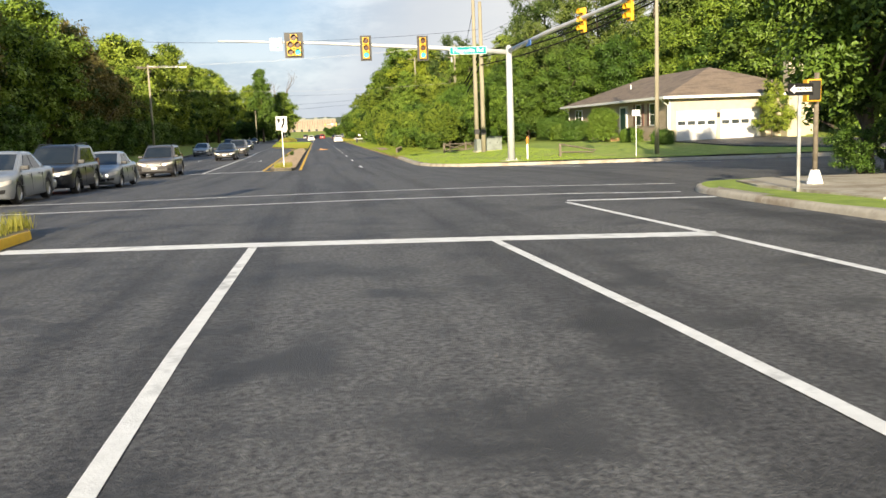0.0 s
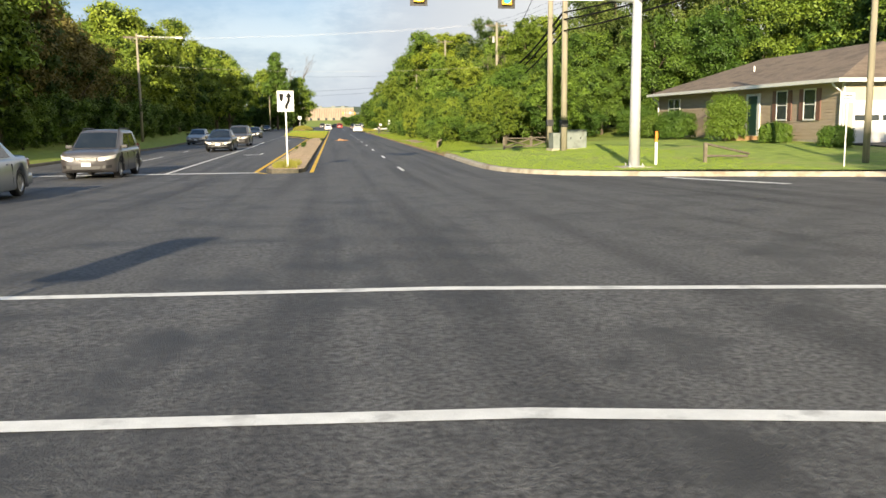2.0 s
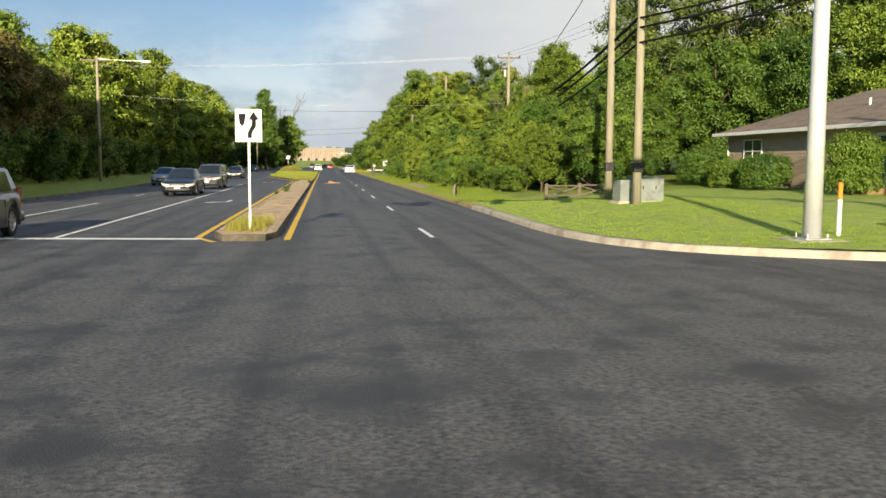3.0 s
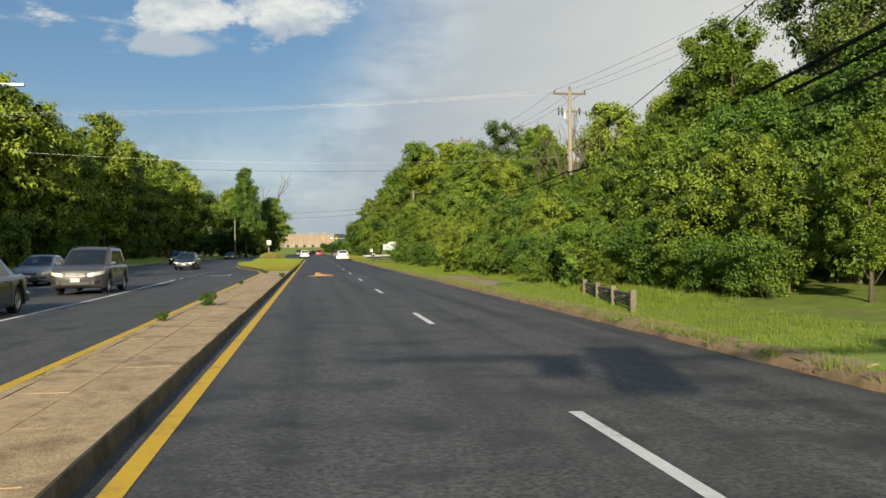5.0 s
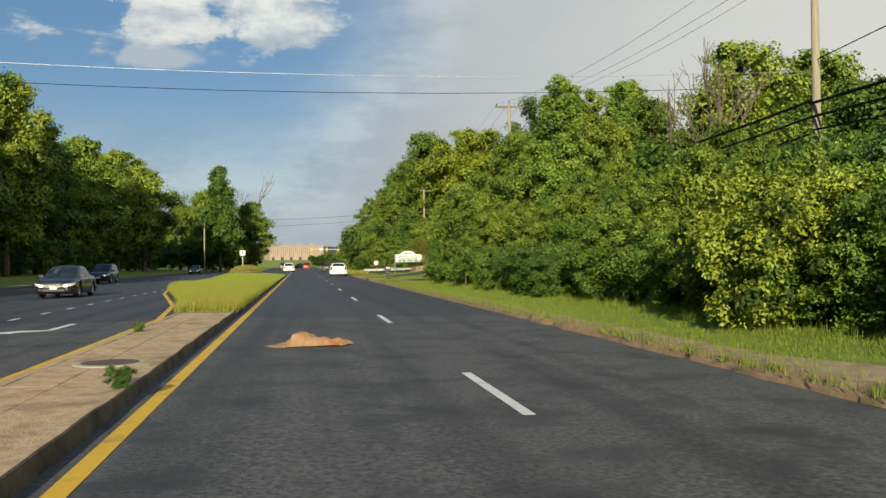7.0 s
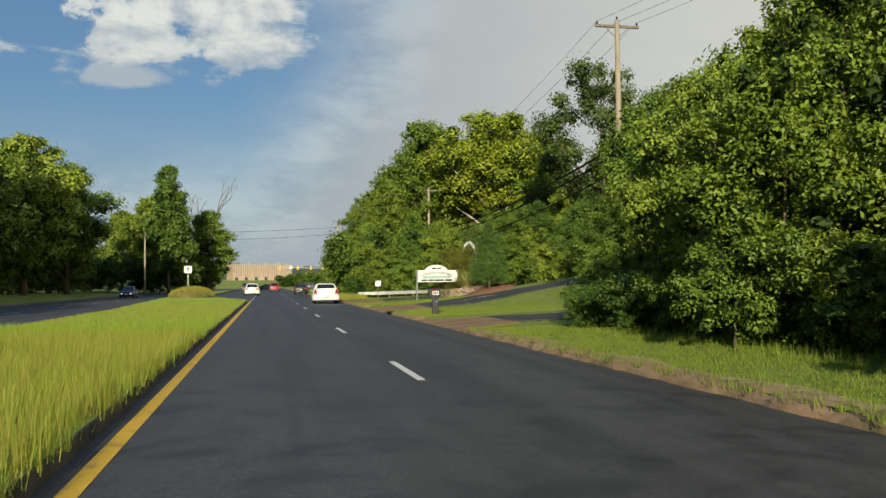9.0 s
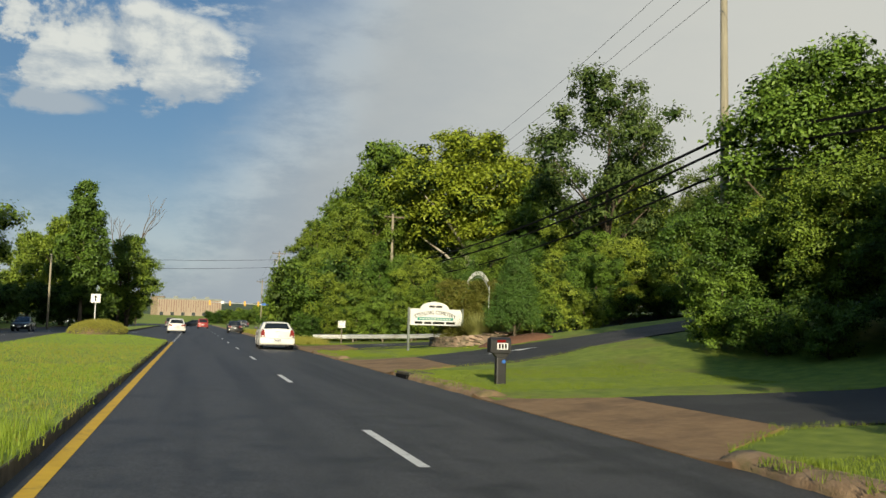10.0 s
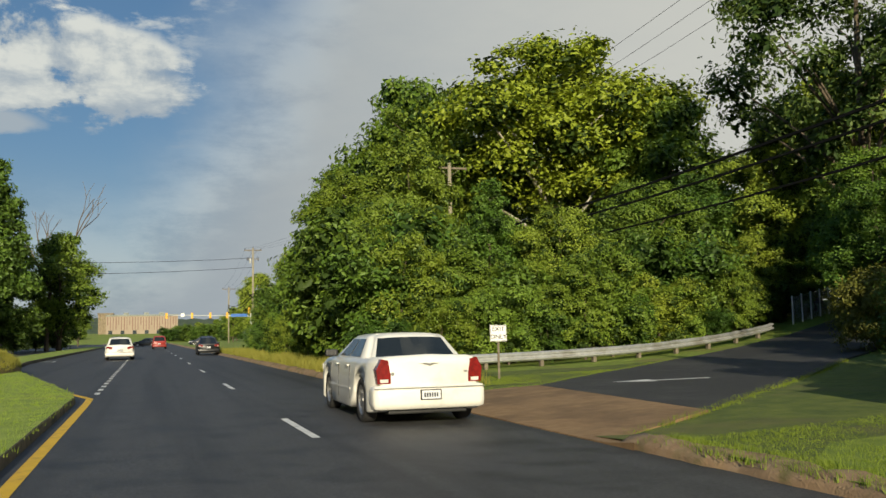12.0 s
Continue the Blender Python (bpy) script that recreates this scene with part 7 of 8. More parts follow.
def cemetery_sign():
    p, q = Vector((9.02, 175.3, 0)), Vector((11.9, 176.2, 0))
    turn = math.degrees(math.atan2(q.y - p.y, q.x - p.x))
    m = (p + q) / 2
    w = (q - p).length
    ob = thing("cemetery_sign", pose(m.x, m.y, 0, 0, 0, turn), "white cemetery sign with dark letters and an arched top", "sign")
    arch = [(0.8 * math.cos(math.radians(a)) - 0.08, 2.15 + 0.34 * math.sin(math.radians(a))) for a in range(0, 181, 12)]
    bm = bmesh.new()
    slab(bm, [(-w / 2 + 0.08, 1.38), (w / 2 - 0.08, 1.38), (w / 2 - 0.02, 1.9), (w / 2 - 0.15, 2.15)] + arch + [(-w / 2 + 0.08, 2.15)], -0.03, 0.03)
    bmesh.ops.recalc_face_normals(bm, faces=bm.faces[:])
    pn = part("panel", bm, SIGN_W, ob)
    for sx in (-1, 1):
        bm = bmesh.new()
        g = land_z(*(p if sx < 0 else q).xy)
        box(bm, sx * w / 2 - 0.045, sx * w / 2 + 0.045, -0.045, 0.045, g - 0.3 if sx < 0 else 1.36, 2.2, 0.01)
        part("post", bm, CABINET, ob, "grey-green post")
    shared("lettering", lettering("STERLING CEMETERY", 0.25, SIGN_K, arc=3.2), pn, pose(-0.05, -0.033, 1.98))
    for x0, x1 in ((-0.42, -0.12), (-0.04, 0.3)):
        bm = bmesh.new()
        box(bm, x0, x1, -0.04, -0.03, 2.22, 2.31)
        part("writing_bar", bm, SIGN_K, pn)
    bm = bmesh.new()
    box(bm, -1.05, 0.95, -0.04, -0.03, 1.62, 1.75)
    gb = part("green_band", bm, SIGN_G, pn, "dark green band")
    bm = bmesh.new()
    for i in range(11):
        box(bm, -0.95 + i * 0.165, -0.84 + i * 0.165, -0.045, -0.039, 1.66, 1.71)
    part("band_bars", bm, SIGN_W, gb)
    for a, b in ((-1.2, -0.78), (-0.68, -0.28), (-0.2, 0.45), (0.55, 1.05)):
        bm = bmesh.new()
        box(bm, a, b, -0.04, -0.03, 1.44, 1.55)
        part("writing_bar", bm, SIGN_K, pn)


cemetery_sign()

# Arched lettering above the hedge.
ob = thing("letter_arch", pose(12.85, 176.9, 0, 0, 0, -86), "pale metal lettering in an arch above the hedge", "sign")
shared("lettering", lettering("STERLING CEMETERY", 0.31, TRIM, depth=0.01, arc=2.1), ob, pose(0, 0, 4.0))
for sx in (-1, 1):
    bm = bmesh.new()
    tube(bm, [(sx * 1.5, 0.02, 0.2), (sx * 1.5, 0.02, 3.32)], 0.018, 8)
    part("post", bm, STEEL, ob)
bm = bmesh.new()
tube(bm, [(1.92 * math.sin(a), 0.02, 4.0 - 2.1 + 1.92 * math.cos(a)) for a in np.linspace(-0.9, 0.9, 21)], 0.014, 6)
part("hoop", bm, STEEL, ob)

# Dry-stone wall round the planted bed, stone by stone.
wall_line = resample(round_path([(11.5, 180.2), (11.25, 178.6), (11.0, 176.6), (11.05, 174.9), (11.4, 173.9), (12.1, 173.3), (13.0, 172.9)], 1), 0.1)
wl_ = thing("stone_wall", pose(0, 0, 0), "low dry-laid brown stone wall round a planted bed", "wall")
rs = random.Random(9)
stones = []
for k in range(5):
    b = bmesh.new()
    box(b, -0.5, 0.5, -0.5, 0.5, -0.5, 0.5, 0.10)
    for v in b.verts:
        v.co += Vector((rs.uniform(-1, 1), rs.uniform(-1, 1), rs.uniform(-1, 1))) * 0.05
    me = bpy.data.meshes.new("stone")
    b.to_mesh(me)
    b.free()
    me.materials.append(STONE)
    stones.append(me)
cum = [0.0]
for a, b in zip(wall_line, wall_line[1:]):
    cum.append(cum[-1] + math.dist(a, b))
for row in range(9):
    s = rs.uniform(0, 0.2)
    while s < cum[-1] - 0.2:
        ln = rs.uniform(0.2, 0.5)
        mid = s + ln / 2
        x = float(np.interp(mid, cum, [p[0] for p in wall_line]))
        y = float(np.interp(mid, cum, [p[1] for p in wall_line]))
        x2 = float(np.interp(mid + 0.1, cum, [p[0] for p in wall_line]))
        y2 = float(np.interp(mid + 0.1, cum, [p[1] for p in wall_line]))
        ang = math.degrees(math.atan2(y2 - y, x2 - x)) if mid + 0.1 < cum[-1] else -15
        g = land_z(x, y)
        m = pose(x, y, g + 0.03 + row * 0.054, rs.uniform(-3, 3), rs.uniform(-3, 3), ang + rs.uniform(-5, 5)) @ Matrix.Diagonal((ln, rs.uniform(0.26, 0.36), rs.uniform(0.05, 0.062), 1))
        shared("stone", rs.choice(stones), wl_, m)
        s += ln + 0.012
bm = bmesh.new()
vs = [bm.verts.new((x + 0.12, y + 0.12, land_z(x, y) + 0.42)) for x, y in wall_line[::4]] + [bm.verts.new(c) for c in ((15.2, 173.6, 1.3), (16.0, 177.0, 1.2), (14.5, 180.2, 0.9))]
bm.faces.new(vs)
bmesh.ops.triangulate(bm, faces=bm.faces[:])
bmesh.ops.recalc_face_normals(bm, faces=bm.faces[:])
tagged(part("ground_mulch", bm, MULCH), "brown mulch bed behind the stone wall", "mulch", kind="structure")
bm = bmesh.new()
rings = []
for f, h in ((1.0, -0.06), (0.93, 0.07), (0.75, 0.17), (0.45, 0.25), (0.15, 0.28)):
    ring = []
    for k in range(28):
        a = 2 * math.pi * k / 28
        x, y = 13.0 + 1.75 * f * math.cos(a), 171.75 + 1.3 * f * math.sin(a)
        ring.append(bm.verts.new((x, y, land_z(x, y) + h + 0.05 * noise.noise((x * 2.3, y * 2.3, 5)))))
    rings.append(ring)
for a, b in zip(rings, rings[1:]):
    for k in range(28):
        bm.faces.new((a[k], a[(k + 1) % 28], b[(k + 1) % 28], b[k]))
bm.faces.new(rings[-1])
tagged(part("ground_mulch_bed", bm, MULCH, smooth=True), "low mound of red-brown mulch under the cedar", "mulch", kind="structure")

# Hedge behind the bed.
hl = []
for i in range(13):
    for j in range(12):
        for k, yy in enumerate((-0.55, 0.0, 0.55)):
            if k == 1 and 0 < i < 12 and j < 11:
                continue
            hl.append((-1.75 + i * 0.292, yy, 0.25 + j * 0.262 + 0.06 * (i - 6) / 6, 0.27, 0.27, 0.25))
ob = thing("hedge", pose(13.0, 177.35, 0.3, 0, 0, 3), "tall flat-topped clipped brownish-green hedge behind the bed", "hedge")
shared("leaves", leaf_mesh("leaves", hl, 42000, 0.085, LEAF_HEDGE, 41, spread=0.1, shell=0.12), ob, Matrix())
bm = bmesh.new()
for i in range(4):
    tube(bm, [(-1.3 + i * 0.85, 0.0, -0.3), (-1.3 + i * 0.85, 0.0, 2.4)], [0.06, 0.03], 5)
part("stems", bm, BARK, ob)


def grass_clump(name, x, y, z, n, h, r, material, seed, label, lean=0.8):
    rg = np.random.default_rng(seed)
    a, d = rg.uniform(0, 6.283, n), np.sqrt(rg.uniform(0, 1, n)) * r * 0.35
    ln, sp = h * rg.uniform(0.6, 1.1, n), rg.uniform(0.15, 1.0, n) * lean
    vs, fs = [], []
    for k in range(n):
        c, s = math.cos(a[k]), math.sin(a[k])
        bx, by = c * d[k], s * d[k]
        w = 0.012 * rg.uniform(0.7, 1.5)
        prev = None
        for i in range(4):
            f = i / 3
            o = sp[k] * r * f ** 1.8
            zz = ln[k] * (f - 0.35 * sp[k] * f ** 3)
            ww = w * (1 - f) + 0.001
            vs += [(bx + c * o - s * ww, by + s * o + c * ww, zz), (bx + c * o + s * ww, by + s * o - c * ww, zz)]
            i0 = len(vs) - 2
            if prev is not None:
                fs.append((prev, prev + 1, i0 + 1, i0))
            prev = i0
    ob = thing(name, pose(x, y, z), label, "grass")
    shared("blades", mesh_np("blades", vs, fs, material), ob, Matrix())
    return ob


grass_clump("ornamental_grass", 12.35, 175.0, 0.72, 1100, 1.5, 1.15, BLADE_PALE, 51, "large fountain of pale ornamental grass in the bed", 1.25)
grass_clump("ornamental_grass", 13.2, 174.4, 0.9, 600, 1.2, 0.95, BLADE_PALE, 52, "fountain of pale ornamental grass in the bed", 1.25)


# Guard rail along the exit drive.
def guard_rail():
    line = resample([(7.4, 196.6), (9.6, 196.0), (15.5, 196.6), (19.6, 198.0), (23.6, 199.8), (25.9, 201.2)], 0.5)
    ob = thing("guard_rail", pose(0, 0, 0), "galvanised steel guard rail on posts", "guard rail")
    prof = [(0.0, 0.0), (-0.07, 0.05), (-0.07, 0.09), (0.0, 0.14), (0.0, 0.17), (-0.07, 0.22), (-0.07, 0.26), (0.0, 0.31)]
    bm = bmesh.new()
    rings = []
    nrm = offset_path(line, 1.0)
    for (x, y), (nx, ny) in zip(line, nrm):
        g = land_z(x, y) + 0.2
        rings.append([bm.verts.new((x + (x - nx) * o * 1.0, y + (y - ny) * o * 1.0, g + h)) for o, h in prof] + [bm.verts.new((x + (x - nx) * (o + 0.012), y + (y - ny) * (o + 0.012), g + h)) for o, h in prof[::-1]])
    for a, b in zip(rings, rings[1:]):
        n = len(a)
        for k in range(n):
            bm.faces.new((a[k], a[(k + 1) % n], b[(k + 1) % n], b[k]))
    bmesh.ops.recalc_face_normals(bm, faces=bm.faces[:])
    part("beam", bm, STEEL, ob)
    for i in range(1, len(line), 4):
        x, y = line[i]
        g = land_z(x, y)
        bm = bmesh.new()
        box(bm, x - 0.06, x + 0.06, y + 0.02, y + 0.2, g - 0.2, g + 0.52, 0.01)
        part("post", bm, WOOD_GREY, ob)


guard_rail()

# Chain-link fence at the top of the drive.
fz = lambda s: land_z(28.6 + s * 0.91, 203.0 + s * 0.4) + 0.02
ob = thing("chain_link_fence", pose(28.6, 203.0, 0, 0, 0, 24), "chain-link fence on pale posts at the top of the drive", "fence")
for i in range(8):
    bm = bmesh.new()
    tube(bm, [(i * 1.0, 0, fz(i * 1.0) - 0.3), (i * 1.0, 0, fz(i * 1.0) + 1.35)], 0.04, 8)
    part("post", bm, TRIM, ob, "pale fence post")
bm = bmesh.new()
tube(bm, [(s, 0, fz(s) + 1.25) for s in range(8)], 0.018, 6)
part("top_rail", bm, STEEL, ob)
bm = bmesh.new()
for i in range(-10, 70):
    for d in (1, -1):
        a, b = i * 0.1 + (0 if d > 0 else 1.2), i * 0.1 + (1.2 if d > 0 else 0)
        lo, hi = max(0, min(a, b)), min(7, max(a, b))
        if hi - lo > 0.05:
            p, q = (lo, hi) if d > 0 else (hi, lo)
            zp = lambda s: fz(s) + abs(s - a)
            tube(bm, [(p, 0.03, zp(p)), (q, 0.03, zp(q))], 0.004, 3, cap=False)
part("wire_mesh", bm, STEEL, ob)
trimmed_bush(21.0, 190.4, 1.35, 1.35, 2.45, 61, LEAF_HEDGE, n=15000, size=0.11, label="large rounded rusty-green bush beside the drive")

# Storm drains in the right kerb.
for y in (159.4,):
    z = road_z(5, y)
    ob = thing("storm_drain", pose(5.0, y, z), "concrete storm drain inlet in the kerb with a dark opening", "drain", "storm drains")
    bm = bmesh.new()
    box(bm, 0.02, 0.75, -0.75, 0.75, 0.10, 0.16, 0.015)
    part("cover", bm, KERB_DIRTY, ob)
    # No hole is cut: a black block stands for the shade inside the inlet.
    bm = bmesh.new()
    box(bm, -0.035, 0.06, -0.6, 0.6, 0.0, 0.095)
    part("opening", bm, SIGN_K, ob)

# Manhole cover in the paved median and its brush weeds.
ob = thing("manhole_cover", pose(-2.62, 98.8, fall(98.8) + 0.14), "rusty round iron manhole cover in the median", "manhole")
bm = bmesh.new()
tube(bm, [(0, 0, -0.02), (0, 0, 0.012), (0, 0, 0.02)], [0.42, 0.42, 0.4], 28)
part("ring", bm, CONCRETE, ob)
bm = bmesh.new()
tube(bm, [(0, 0, 0.0), (0, 0, 0.026)], [0.34, 0.335], 28)
part("lid", bm, IRON, ob)
# Pavers of the median are told apart by joints: courses of long blocks.
pav = []
for k in range(3):
    b = bmesh.new()
    box(b, -0.5, 0.5, -0.5, 0.5, 0, 0.02)
    me = bpy.data.meshes.new("paver")
    b.to_mesh(me)
    b.free()
    me.materials.append(BRICK_PAVE)
    pav.append(me)
med = bpy.data.objects["median_paved"]
rp = random.Random(4)
count = 0
for j in range(30):
    y = 60.0 + j * 1.64
    for i, (xa, xb) in enumerate(((-3.26, -2.74), (-2.73, -2.13))):
        shared("paver", rp.choice(pav), med, pose((xa + xb) / 2, y, fall(y) + 0.124 + rp.uniform(0, 0.003)) @ Matrix.Diagonal((xb - xa - 0.008, 1.632, 1, 1)))

# Crumpled cardboard on the road.
ob = thing("cardboard", pose(-0.15, 102.3, road_z(-0.15, 102.3), 0, 0, 8), "flattened torn brown cardboard box lying on the road", "cardboard")
for k, (ox, oy, w, d, hh) in enumerate(((-0.05, 0, 0.85, 0.6, 0.24), (-0.5, -0.08, 0.42, 0.4, 0.06), (0.42, -0.05, 0.4, 0.36, 0.09))):
    bm = bmesh.new()
    bmesh.ops.create_grid(bm, x_segments=12, y_segments=9, size=0.5)
    rk = random.Random(k)
    for v in bm.verts:
        e = max(abs(v.co.x), abs(v.co.y)) * 2
        fold = 0.35 + 0.6 * noise.noise((v.co.x * 2.1 + k * 3, v.co.y * 1.7, 1)) + 0.2 * abs(noise.noise((v.co.x * 5 + k, v.co.y * 4, 4)))
        v.co.z = hh * (0.15 + 1.5 * fold) * max(0.06, 1 - e ** 3)
        v.co.x += 0.04 * rk.uniform(-1, 1)
        v.co.y += 0.04 * rk.uniform(-1, 1)
    bmesh.ops.solidify(bm, geom=bm.faces[:], thickness=0.005)
    bm.transform(pose(ox, oy, 0.012, 0, 0, k * 24) @ Matrix.Diagonal((w, d, 1, 1)))
    part("flap", bm, CARD, ob)


# Grass blades: tall on the median, short along the verge.
def blades(name, spots, h0, h1, material, seed, label, width=0.009, clump=6):
    rg = np.random.default_rng(seed)
    n = len(spots) * clump
    c = np.repeat(np.array(spots, float), clump, axis=0)
    c[:, :2] += rg.normal(0, 0.05, (n, 2))
    h = rg.uniform(h0, h1, n)
    a = rg.uniform(0, 6.283, n)
    lean = rg.uniform(0.1, 0.6, n) * h
    v = np.empty((n, 3, 3))
    sx, sy = -np.sin(a) * width * (0.6 + h), np.cos(a) * width * (0.6 + h)
    v[:, 0] = c
    v[:, 0, 0] -= sx
    v[:, 0, 1] -= sy
    v[:, 1] = c
    v[:, 1, 0] += sx
    v[:, 1, 1] += sy
    v[:, 2] = c
    v[:, 2, 0] += np.cos(a) * lean
    v[:, 2, 1] += np.sin(a) * lean
    v[:, 2, 2] += h
    me = bpy.data.meshes.new(name)
    me.vertices.add(n * 3)
    me.vertices.foreach_set("co", v.ravel())
    me.loops.add(n * 3)
    me.loops.foreach_set("vertex_index", np.arange(n * 3))
    me.polygons.add(n)
    me.polygons.foreach_set("loop_start", np.arange(n) * 3)
    me.update()
    me.validate()
    me.materials.append(material)
    return tagged(new(name, me), label, "grass", kind="stuff")


rg = random.Random(21)


def scatter(n, x0, x1, y0, y1, height, test=None):
    out = []
    while len(out) < n:
        x, y = rg.uniform(x0, x1), rg.uniform(y0, y1)
        if test is None or test(x, y):
            out.append((x, y, height(x, y)))
    return out


in_med = lambda x, y: inside(x, y, MED_GRASS)
med_z = lambda x, y: fall(y) + 0.12
blades("tall_grass", scatter(1300, -5.0, -2.0, 110.3, 117, med_z, in_med), 0.1, 0.36, BLADE_DRY, 16, "thin yellowing grass at the start of the median")
blades("tall_grass", scatter(110, -3.42, -3.2, 60, 110, lambda x, y: fall(y) + 0.12), 0.03, 0.12, BLADE_DRY, 17, "dry weeds along the edge of the paved median", 0.006, 4)
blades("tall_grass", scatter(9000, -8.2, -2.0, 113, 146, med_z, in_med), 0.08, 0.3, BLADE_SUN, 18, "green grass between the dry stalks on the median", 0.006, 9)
blades("tall_grass", scatter(7000, -8.2, -2.0, 114, 140, med_z, in_med), 0.1, 0.36, BLADE_DRY, 1, "tall yellowing grass on the median", 0.005, 9)
blades("tall_grass", scatter(2600, -8.2, -2.0, 136, 178, med_z, in_med), 0.05, 0.15, BLADE_DRY, 19, "dry stalks among the green grass on the median")
blades("tall_grass", scatter(5500, -8.2, -2.0, 136, 160, med_z, in_med), 0.03, 0.11, BLADE_SUN, 2, "rough yellow-green grass on the median")
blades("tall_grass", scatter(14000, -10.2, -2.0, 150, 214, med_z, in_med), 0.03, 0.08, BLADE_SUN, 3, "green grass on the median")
not_drive = lambda x, y: not any(a - 0.5 < y < b + 0.5 for a, b in DRIVES)
blades("verge_grass", scatter(17000, 5.55, 8.2, 64, 143, land_z, lambda x, y: x > 6.6 or not 84 < y < 97), 0.02, 0.07, BLADE, 4, "rough grass along the verge")
blades("verge_grass", scatter(2600, 5.02, 5.6, 62, 143.5, lambda x, y: road_z(5, y) + 0.10), 0.04, 0.17, BLADE, 14, "thin grass growing over the buried kerb")
blades("verge_grass", scatter(3500, 5.1, 5.65, 143, 196, lambda x, y: road_z(5, y) + 0.09, not_drive), 0.03, 0.12, BLADE, 15, "grass growing over the buried kerb")
edges = ([(5.6, 145.0), (7.3, 146.2), (12, 145.8), (16, 146.1)], [(5.6, 152.2), (7.3, 151.0), (12, 150.6), (16, 150.9)], [(5.6, 161.8), (7.5, 162.6), (9.1, 162.8), (13, 164.1)],
         [(5.8, 169.6), (7.8, 169.1), (9.7, 170.2), (11.4, 170.3), (12.6, 169.7)], [(5.6, 179.3), (7.6, 180.4), (11, 183.0), (18, 188.6)], [(5.8, 187.8), (8.0, 187.4), (11, 190.2), (16, 194.2)])
spots = []
for line in edges:
    for x, y in resample(line, 0.05):
        x, y = x + rg.gauss(0, 0.05), y + rg.gauss(0, 0.07)
        spots.append((x, y, land_z(x, y)))
blades("verge_grass", spots, 0.04, 0.1, BLADE, 20, "grass growing over the edges of the drives", 0.008, 8)
blades("verge_weeds", scatter(2600, 7.0, 8.6, 72, 140, land_z), 0.08, 0.26, BLADE, 5, "rough weeds at the woods' edge", 0.007)
blades("verge_grass", scatter(26000, 5.45, 12.5, 143, 192, land_z, not_drive), 0.012, 0.04, BLADE, 6, "mown grass along the verge", 0.007)
blades("verge_grass", scatter(4500, 5.3, 7.5, 189, 250, land_z), 0.15, 0.5, BLADE_DRY, 7, "rough yellow grass beside the road")
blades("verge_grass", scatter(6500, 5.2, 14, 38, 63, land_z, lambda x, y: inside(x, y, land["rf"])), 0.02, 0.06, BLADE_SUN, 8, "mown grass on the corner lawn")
blades("tall_grass", scatter(260, -3.2, -2.3, 46, 50, lambda x, y: fall(y) + 0.13), 0.06, 0.3, BLADE_DRY, 9, "dry weeds on the nose of the median")
blades("tall_grass", scatter(1500, -7.2, -5.6, 2, 13, lambda x, y: fall(y) + 0.12), 0.12, 0.35, BLADE_DRY, 10, "dry grass on the near median")
for x, y, s in ((-3.0, 75.0, 0.17), (-3.3, 70.6, 0.1), (-2.08, 96.6, 0.12), (-3.3, 88, 0.08), (-3.2, 104, 0.1)):
    plant(BRUSH, x, y, s, x * 90, "weeds on the median", z=fall(y) + 0.12, label="low green weed growing from the paved median")
# Mounded dry grass round the sign on the far median.
bm = bmesh.new()
bmesh.ops.create_uvsphere(bm, u_segments=24, v_segments=12, radius=1)
bm.transform(pose(-7.6, 208, 0.0) @ Matrix.Diagonal((2.2, 5, 1.05, 1)))
tagged(part("ground_mound", bm, WEEDS, smooth=True), "low grassy mound on the median", "mound", kind="structure")
blades("tall_grass", [(x, y, 1.05 * math.sqrt(max(0, 1 - ((x + 7.6) / 2.2) ** 2 - ((y - 208) / 5) ** 2)) - 0.03) for x, y, _ in scatter(2200, -9.7, -5.5, 203.2, 212.8, med_z, lambda x, y: ((x + 7.6) / 2.2) ** 2 + ((y - 208) / 5) ** 2 < 0.97)], 0.15, 0.35, BLADE_DRY, 11, "dry yellow grass on the mound")

# Far end of the road: junction signals, building, wooded ridge.
ob = thing("traffic_signal_mast", pose(15.9, 318, land_z(15.9, 318)), "distant signal mast across the road", "traffic signal")
bm = bmesh.new()
tube(bm, [(0, 0, -0.3), (0, 0, 5.6)], [0.15, 0.12], 10)
part("pole", bm, ALU, ob)
bm = bmesh.new()
tube(bm, [(0, 0, 4.6), (-13.8, 0, 4.9)], [0.1, 0.06], 8)
part("arm", bm, ALU, ob)
for dx in (-0.3, -3.9, -6.6, -9.5, -13.5):
    bm = bmesh.new()
    box(bm, dx - 0.17, dx + 0.17, -0.2, 0.0, 4.3 if dx < -1 else 5.0, 5.25 if dx < -1 else 6.0, 0.03)
    part("signal_head", bm, YELLOW, ob)
bm = bmesh.new()
box(bm, -3.3, -0.6, -0.12, -0.09, 4.5, 5.0, 0.01)
part("street_sign", bm, SIGN_B, ob, "blue street sign")
bm = bmesh.new()
box(bm, -11.3, -10.7, -0.12, -0.09, 4.6, 5.2, 0.01)
part("lane_sign", bm, SIGN_W, ob)


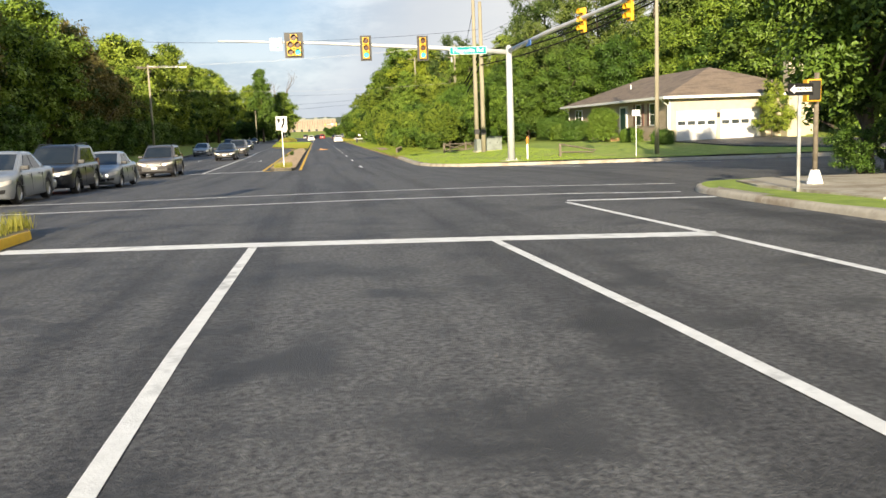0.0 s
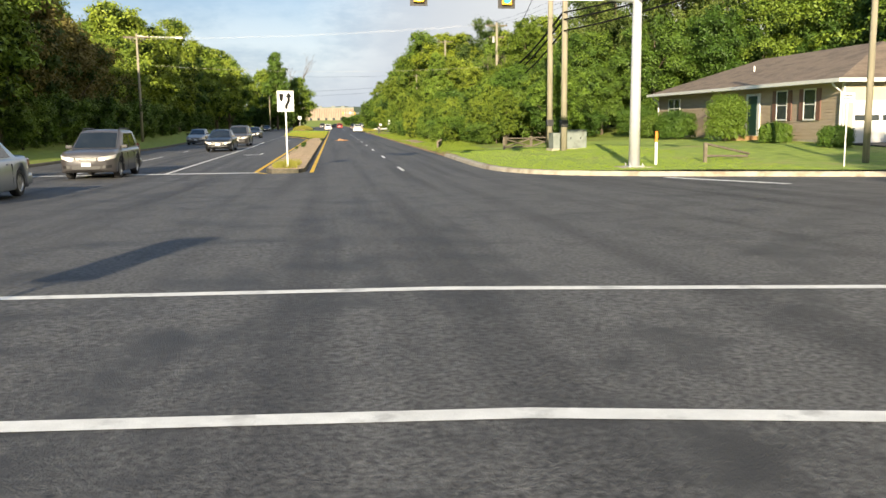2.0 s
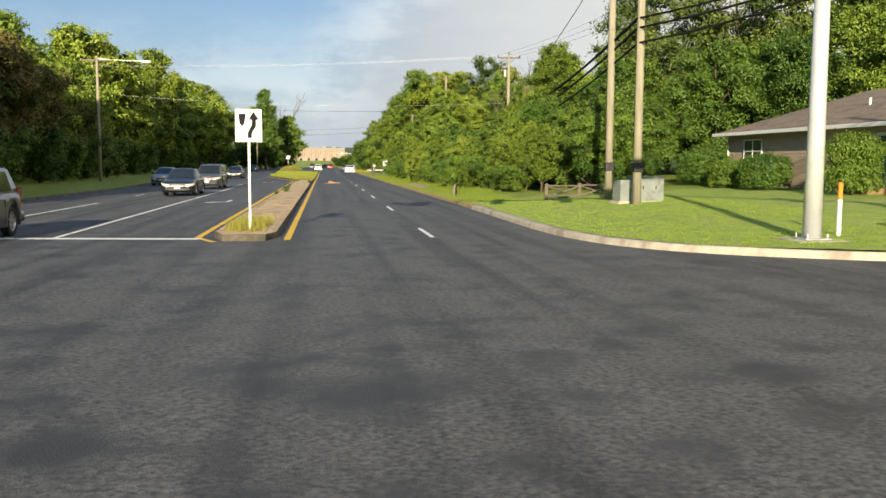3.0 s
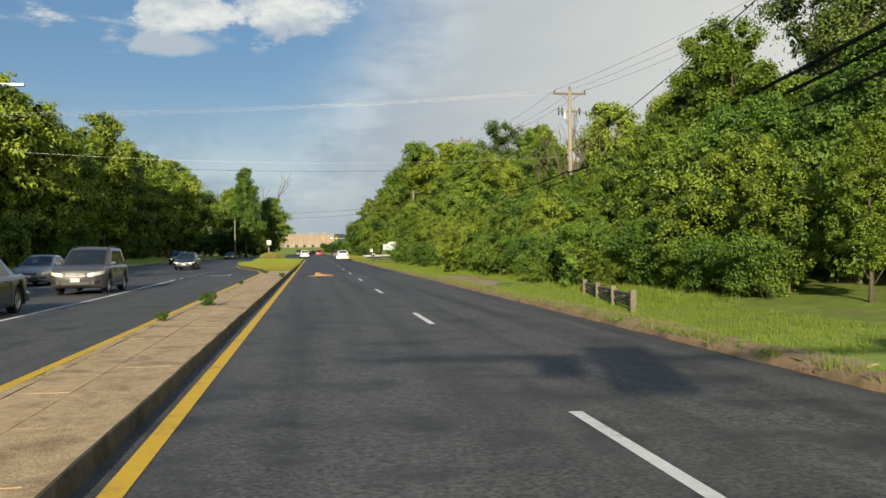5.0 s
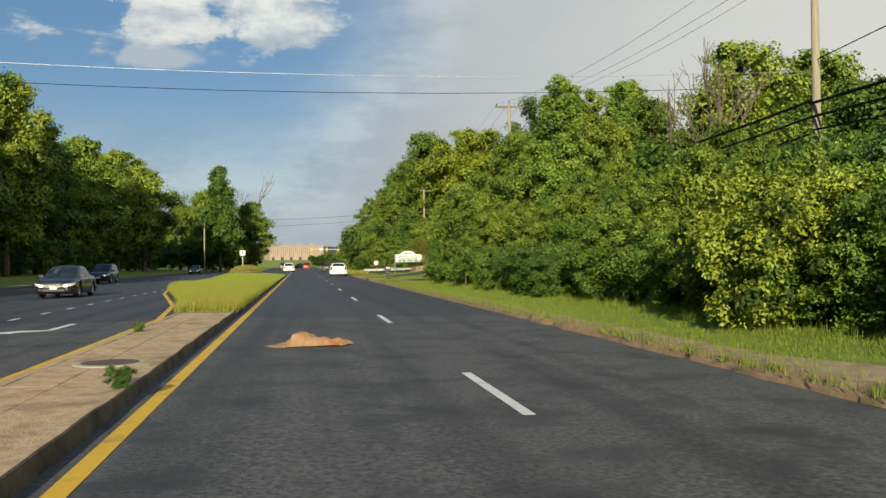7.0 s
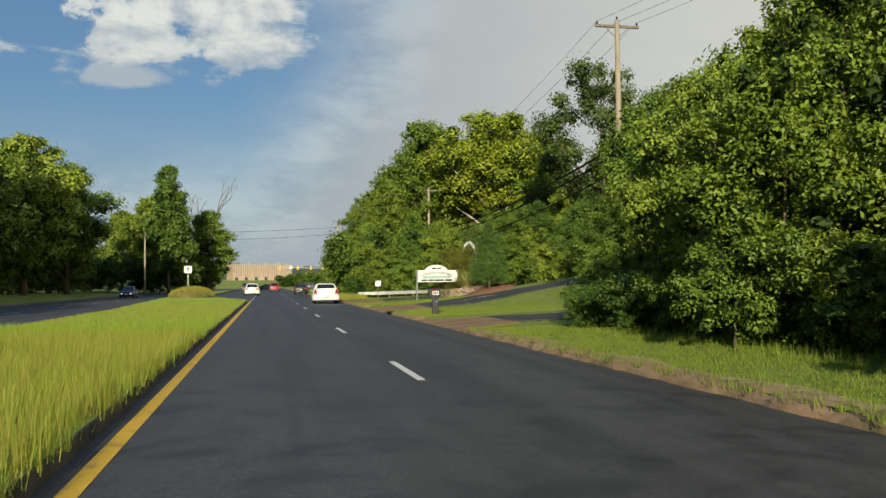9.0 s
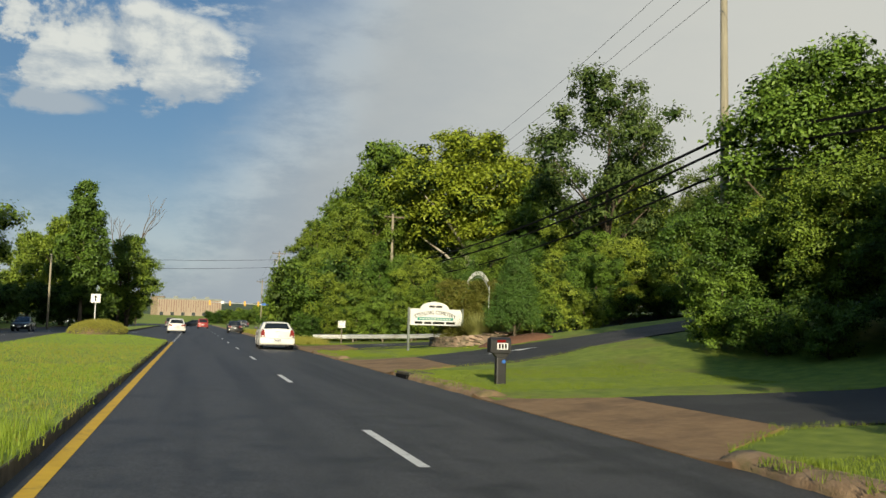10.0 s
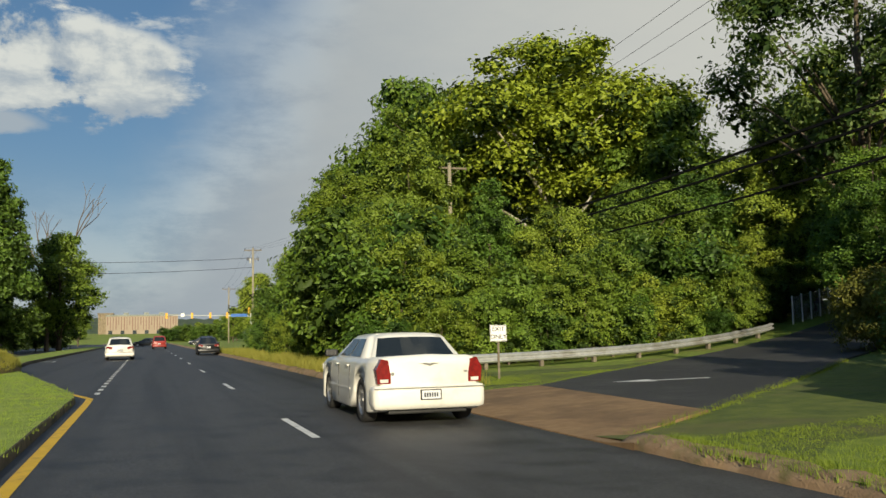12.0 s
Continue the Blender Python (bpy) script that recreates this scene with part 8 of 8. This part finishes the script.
def far_building():
    ob = thing("commercial_building", pose(-4, 520, 4.6) @ Matrix.Scale(0.86, 4), "long low tan commercial building with narrow dark upright strips", "building")
    bm = bmesh.new()
    box(bm, -13, 17, 0, 18, -4, 6.2, 0.05)
    part("wall", bm, TAN_WALL, ob)
    bm = bmesh.new()
    box(bm, -13.2, 17.2, -0.2, 18.2, 6.2, 6.9, 0.05)
    part("parapet", bm, CABINET, ob, "grey-green flat roof edge")
    bm = bmesh.new()
    box(bm, -16.5, -10.5, 5, 16, -4, 7.4, 0.05)
    box(bm, -16.9, -10.1, 4.6, 16.4, 7.4, 7.8, 0.05)
    part("stair_tower", bm, STONE, ob, "raised block at the building's end")
    for dx in (-6.0, 2.5, 9.0):
        bm = bmesh.new()
        box(bm, dx, dx + 2.2, 6, 8.5, 6.9, 8.0, 0.05)
        part("roof_unit", bm, CABINET, ob)
    for i in range(26):
        bm = bmesh.new()
        x = -12.5 + i * 1.14
        box(bm, x, x + 0.26 + 0.1 * (i % 3 == 0), -0.12, 0, 2.4 if i % 4 == 0 else 0.2, 5.9)
        part("strip", bm, SHUTTER, ob)
    for i in range(6):
        bm = bmesh.new()
        x = -12 + i * 5
        box(bm, x, x + 1.6, -0.14, -0.08, -2.2, 0.0)
        part("window", bm, GLASS_HOUSE, ob)


far_building()


def ridge(name, y, x0, x1, h, seed, rough, label, depth=60):
    """A far wooded rise as a bumpy sheet."""
    rr = random.Random(seed)
    n = int((x1 - x0) / rough)
    V, F = [], []
    for i in range(n + 1):
        x = x0 + (x1 - x0) * i / n
        top = h * (0.75 + 0.3 * noise.noise((x * 0.004, seed, 0)) + 0.14 * noise.noise((x * 0.05, seed, 1)) + 0.09 * noise.noise((x * 0.23, seed, 2)))
        for k in range(7):
            f = k / 6
            V.append((x + rr.uniform(-1, 1), y + depth * f ** 1.5 + 5 * noise.noise((x * 0.08, f * 4, seed)), -2 + (top + 2) * math.sin(f * math.pi / 2) + (1.2 * noise.noise((x * 0.3, f * 7, seed)) if 0 < k else 0)))
    for i in range(n):
        for k in range(6):
            a = i * 7 + k
            F.append((a, a + 7, a + 8, a + 1))
    return tagged(new(name, mesh_np(name, V, F, FAR_WOOD, False)), label, "woods", kind="structure")


bm = bmesh.new()
V = [bm.verts.new(c) for c in ((-90, 440, -0.5), (-6, 440, -0.5), (14, 470, -0.5), (30, 512, 1.0), (30, 560, 3.8), (-90, 560, 3.8), (-90, 505, 3.0), (10, 505, 3.0))]
bm.faces.new((V[0], V[1], V[7], V[6]))
bm.faces.new((V[1], V[2], V[3], V[7]))
bm.faces.new((V[6], V[7], V[3], V[4], V[5]))
tagged(part("ground_rise", bm, GRASS), "grassy rise before the far building", "ground", kind="structure")
for x, y, s in ((6.5, 470, 1.0), (11, 474, 1.2), (15.5, 470, 1.1), (20, 474, 1.3), (25, 470, 1.2), (-22, 476, 0.9)):
    plant(FAR_LOW, x, y, s, x * 13, "far trees by the junction", 1.3, z=0)
for x, y, s in ((22, 430, 0.5), (30, 440, 0.55), (36, 425, 0.6), (44, 440, 0.65), (27, 460, 0.5), (52, 430, 0.7), (-48, 470, 0.6), (-60, 460, 0.7), (-36, 478, 0.45)):
    plant(FAR_DARK, x, y, s, x * 11, "far trees by the junction", z=0)
ridge("backdrop_woods", 600, -420, 420, 13, 1, 3.0, "distant green woods beyond the junction")
ridge("backdrop_hill", 1150, -900, 900, 34, 2, 7.0, "hazy wooded hill on the horizon", 150)
ridge("backdrop_woods_left", 430, -420, -46, 14, 3, 3.0, "far woods on the left")
ridge("backdrop_woods_right", 420, 40, 420, 15, 4, 3.0, "far woods on the right")
for x, y, s in ((24, 505, 0.55), (32, 510, 0.6), (40, 500, 0.55), (-44, 500, 0.6), (-54, 495, 0.7), (20, 395, 0.6), (27, 400, 0.7), (-42, 380, 0.8), (-52, 390, 0.9), (-62, 385, 0.9), (48, 480, 0.7), (16, 480, 0.45), (-38, 420, 0.5)):
    plant(FAR_OAK, x, y, s, x * 7, "far trees by the junction", z=0)
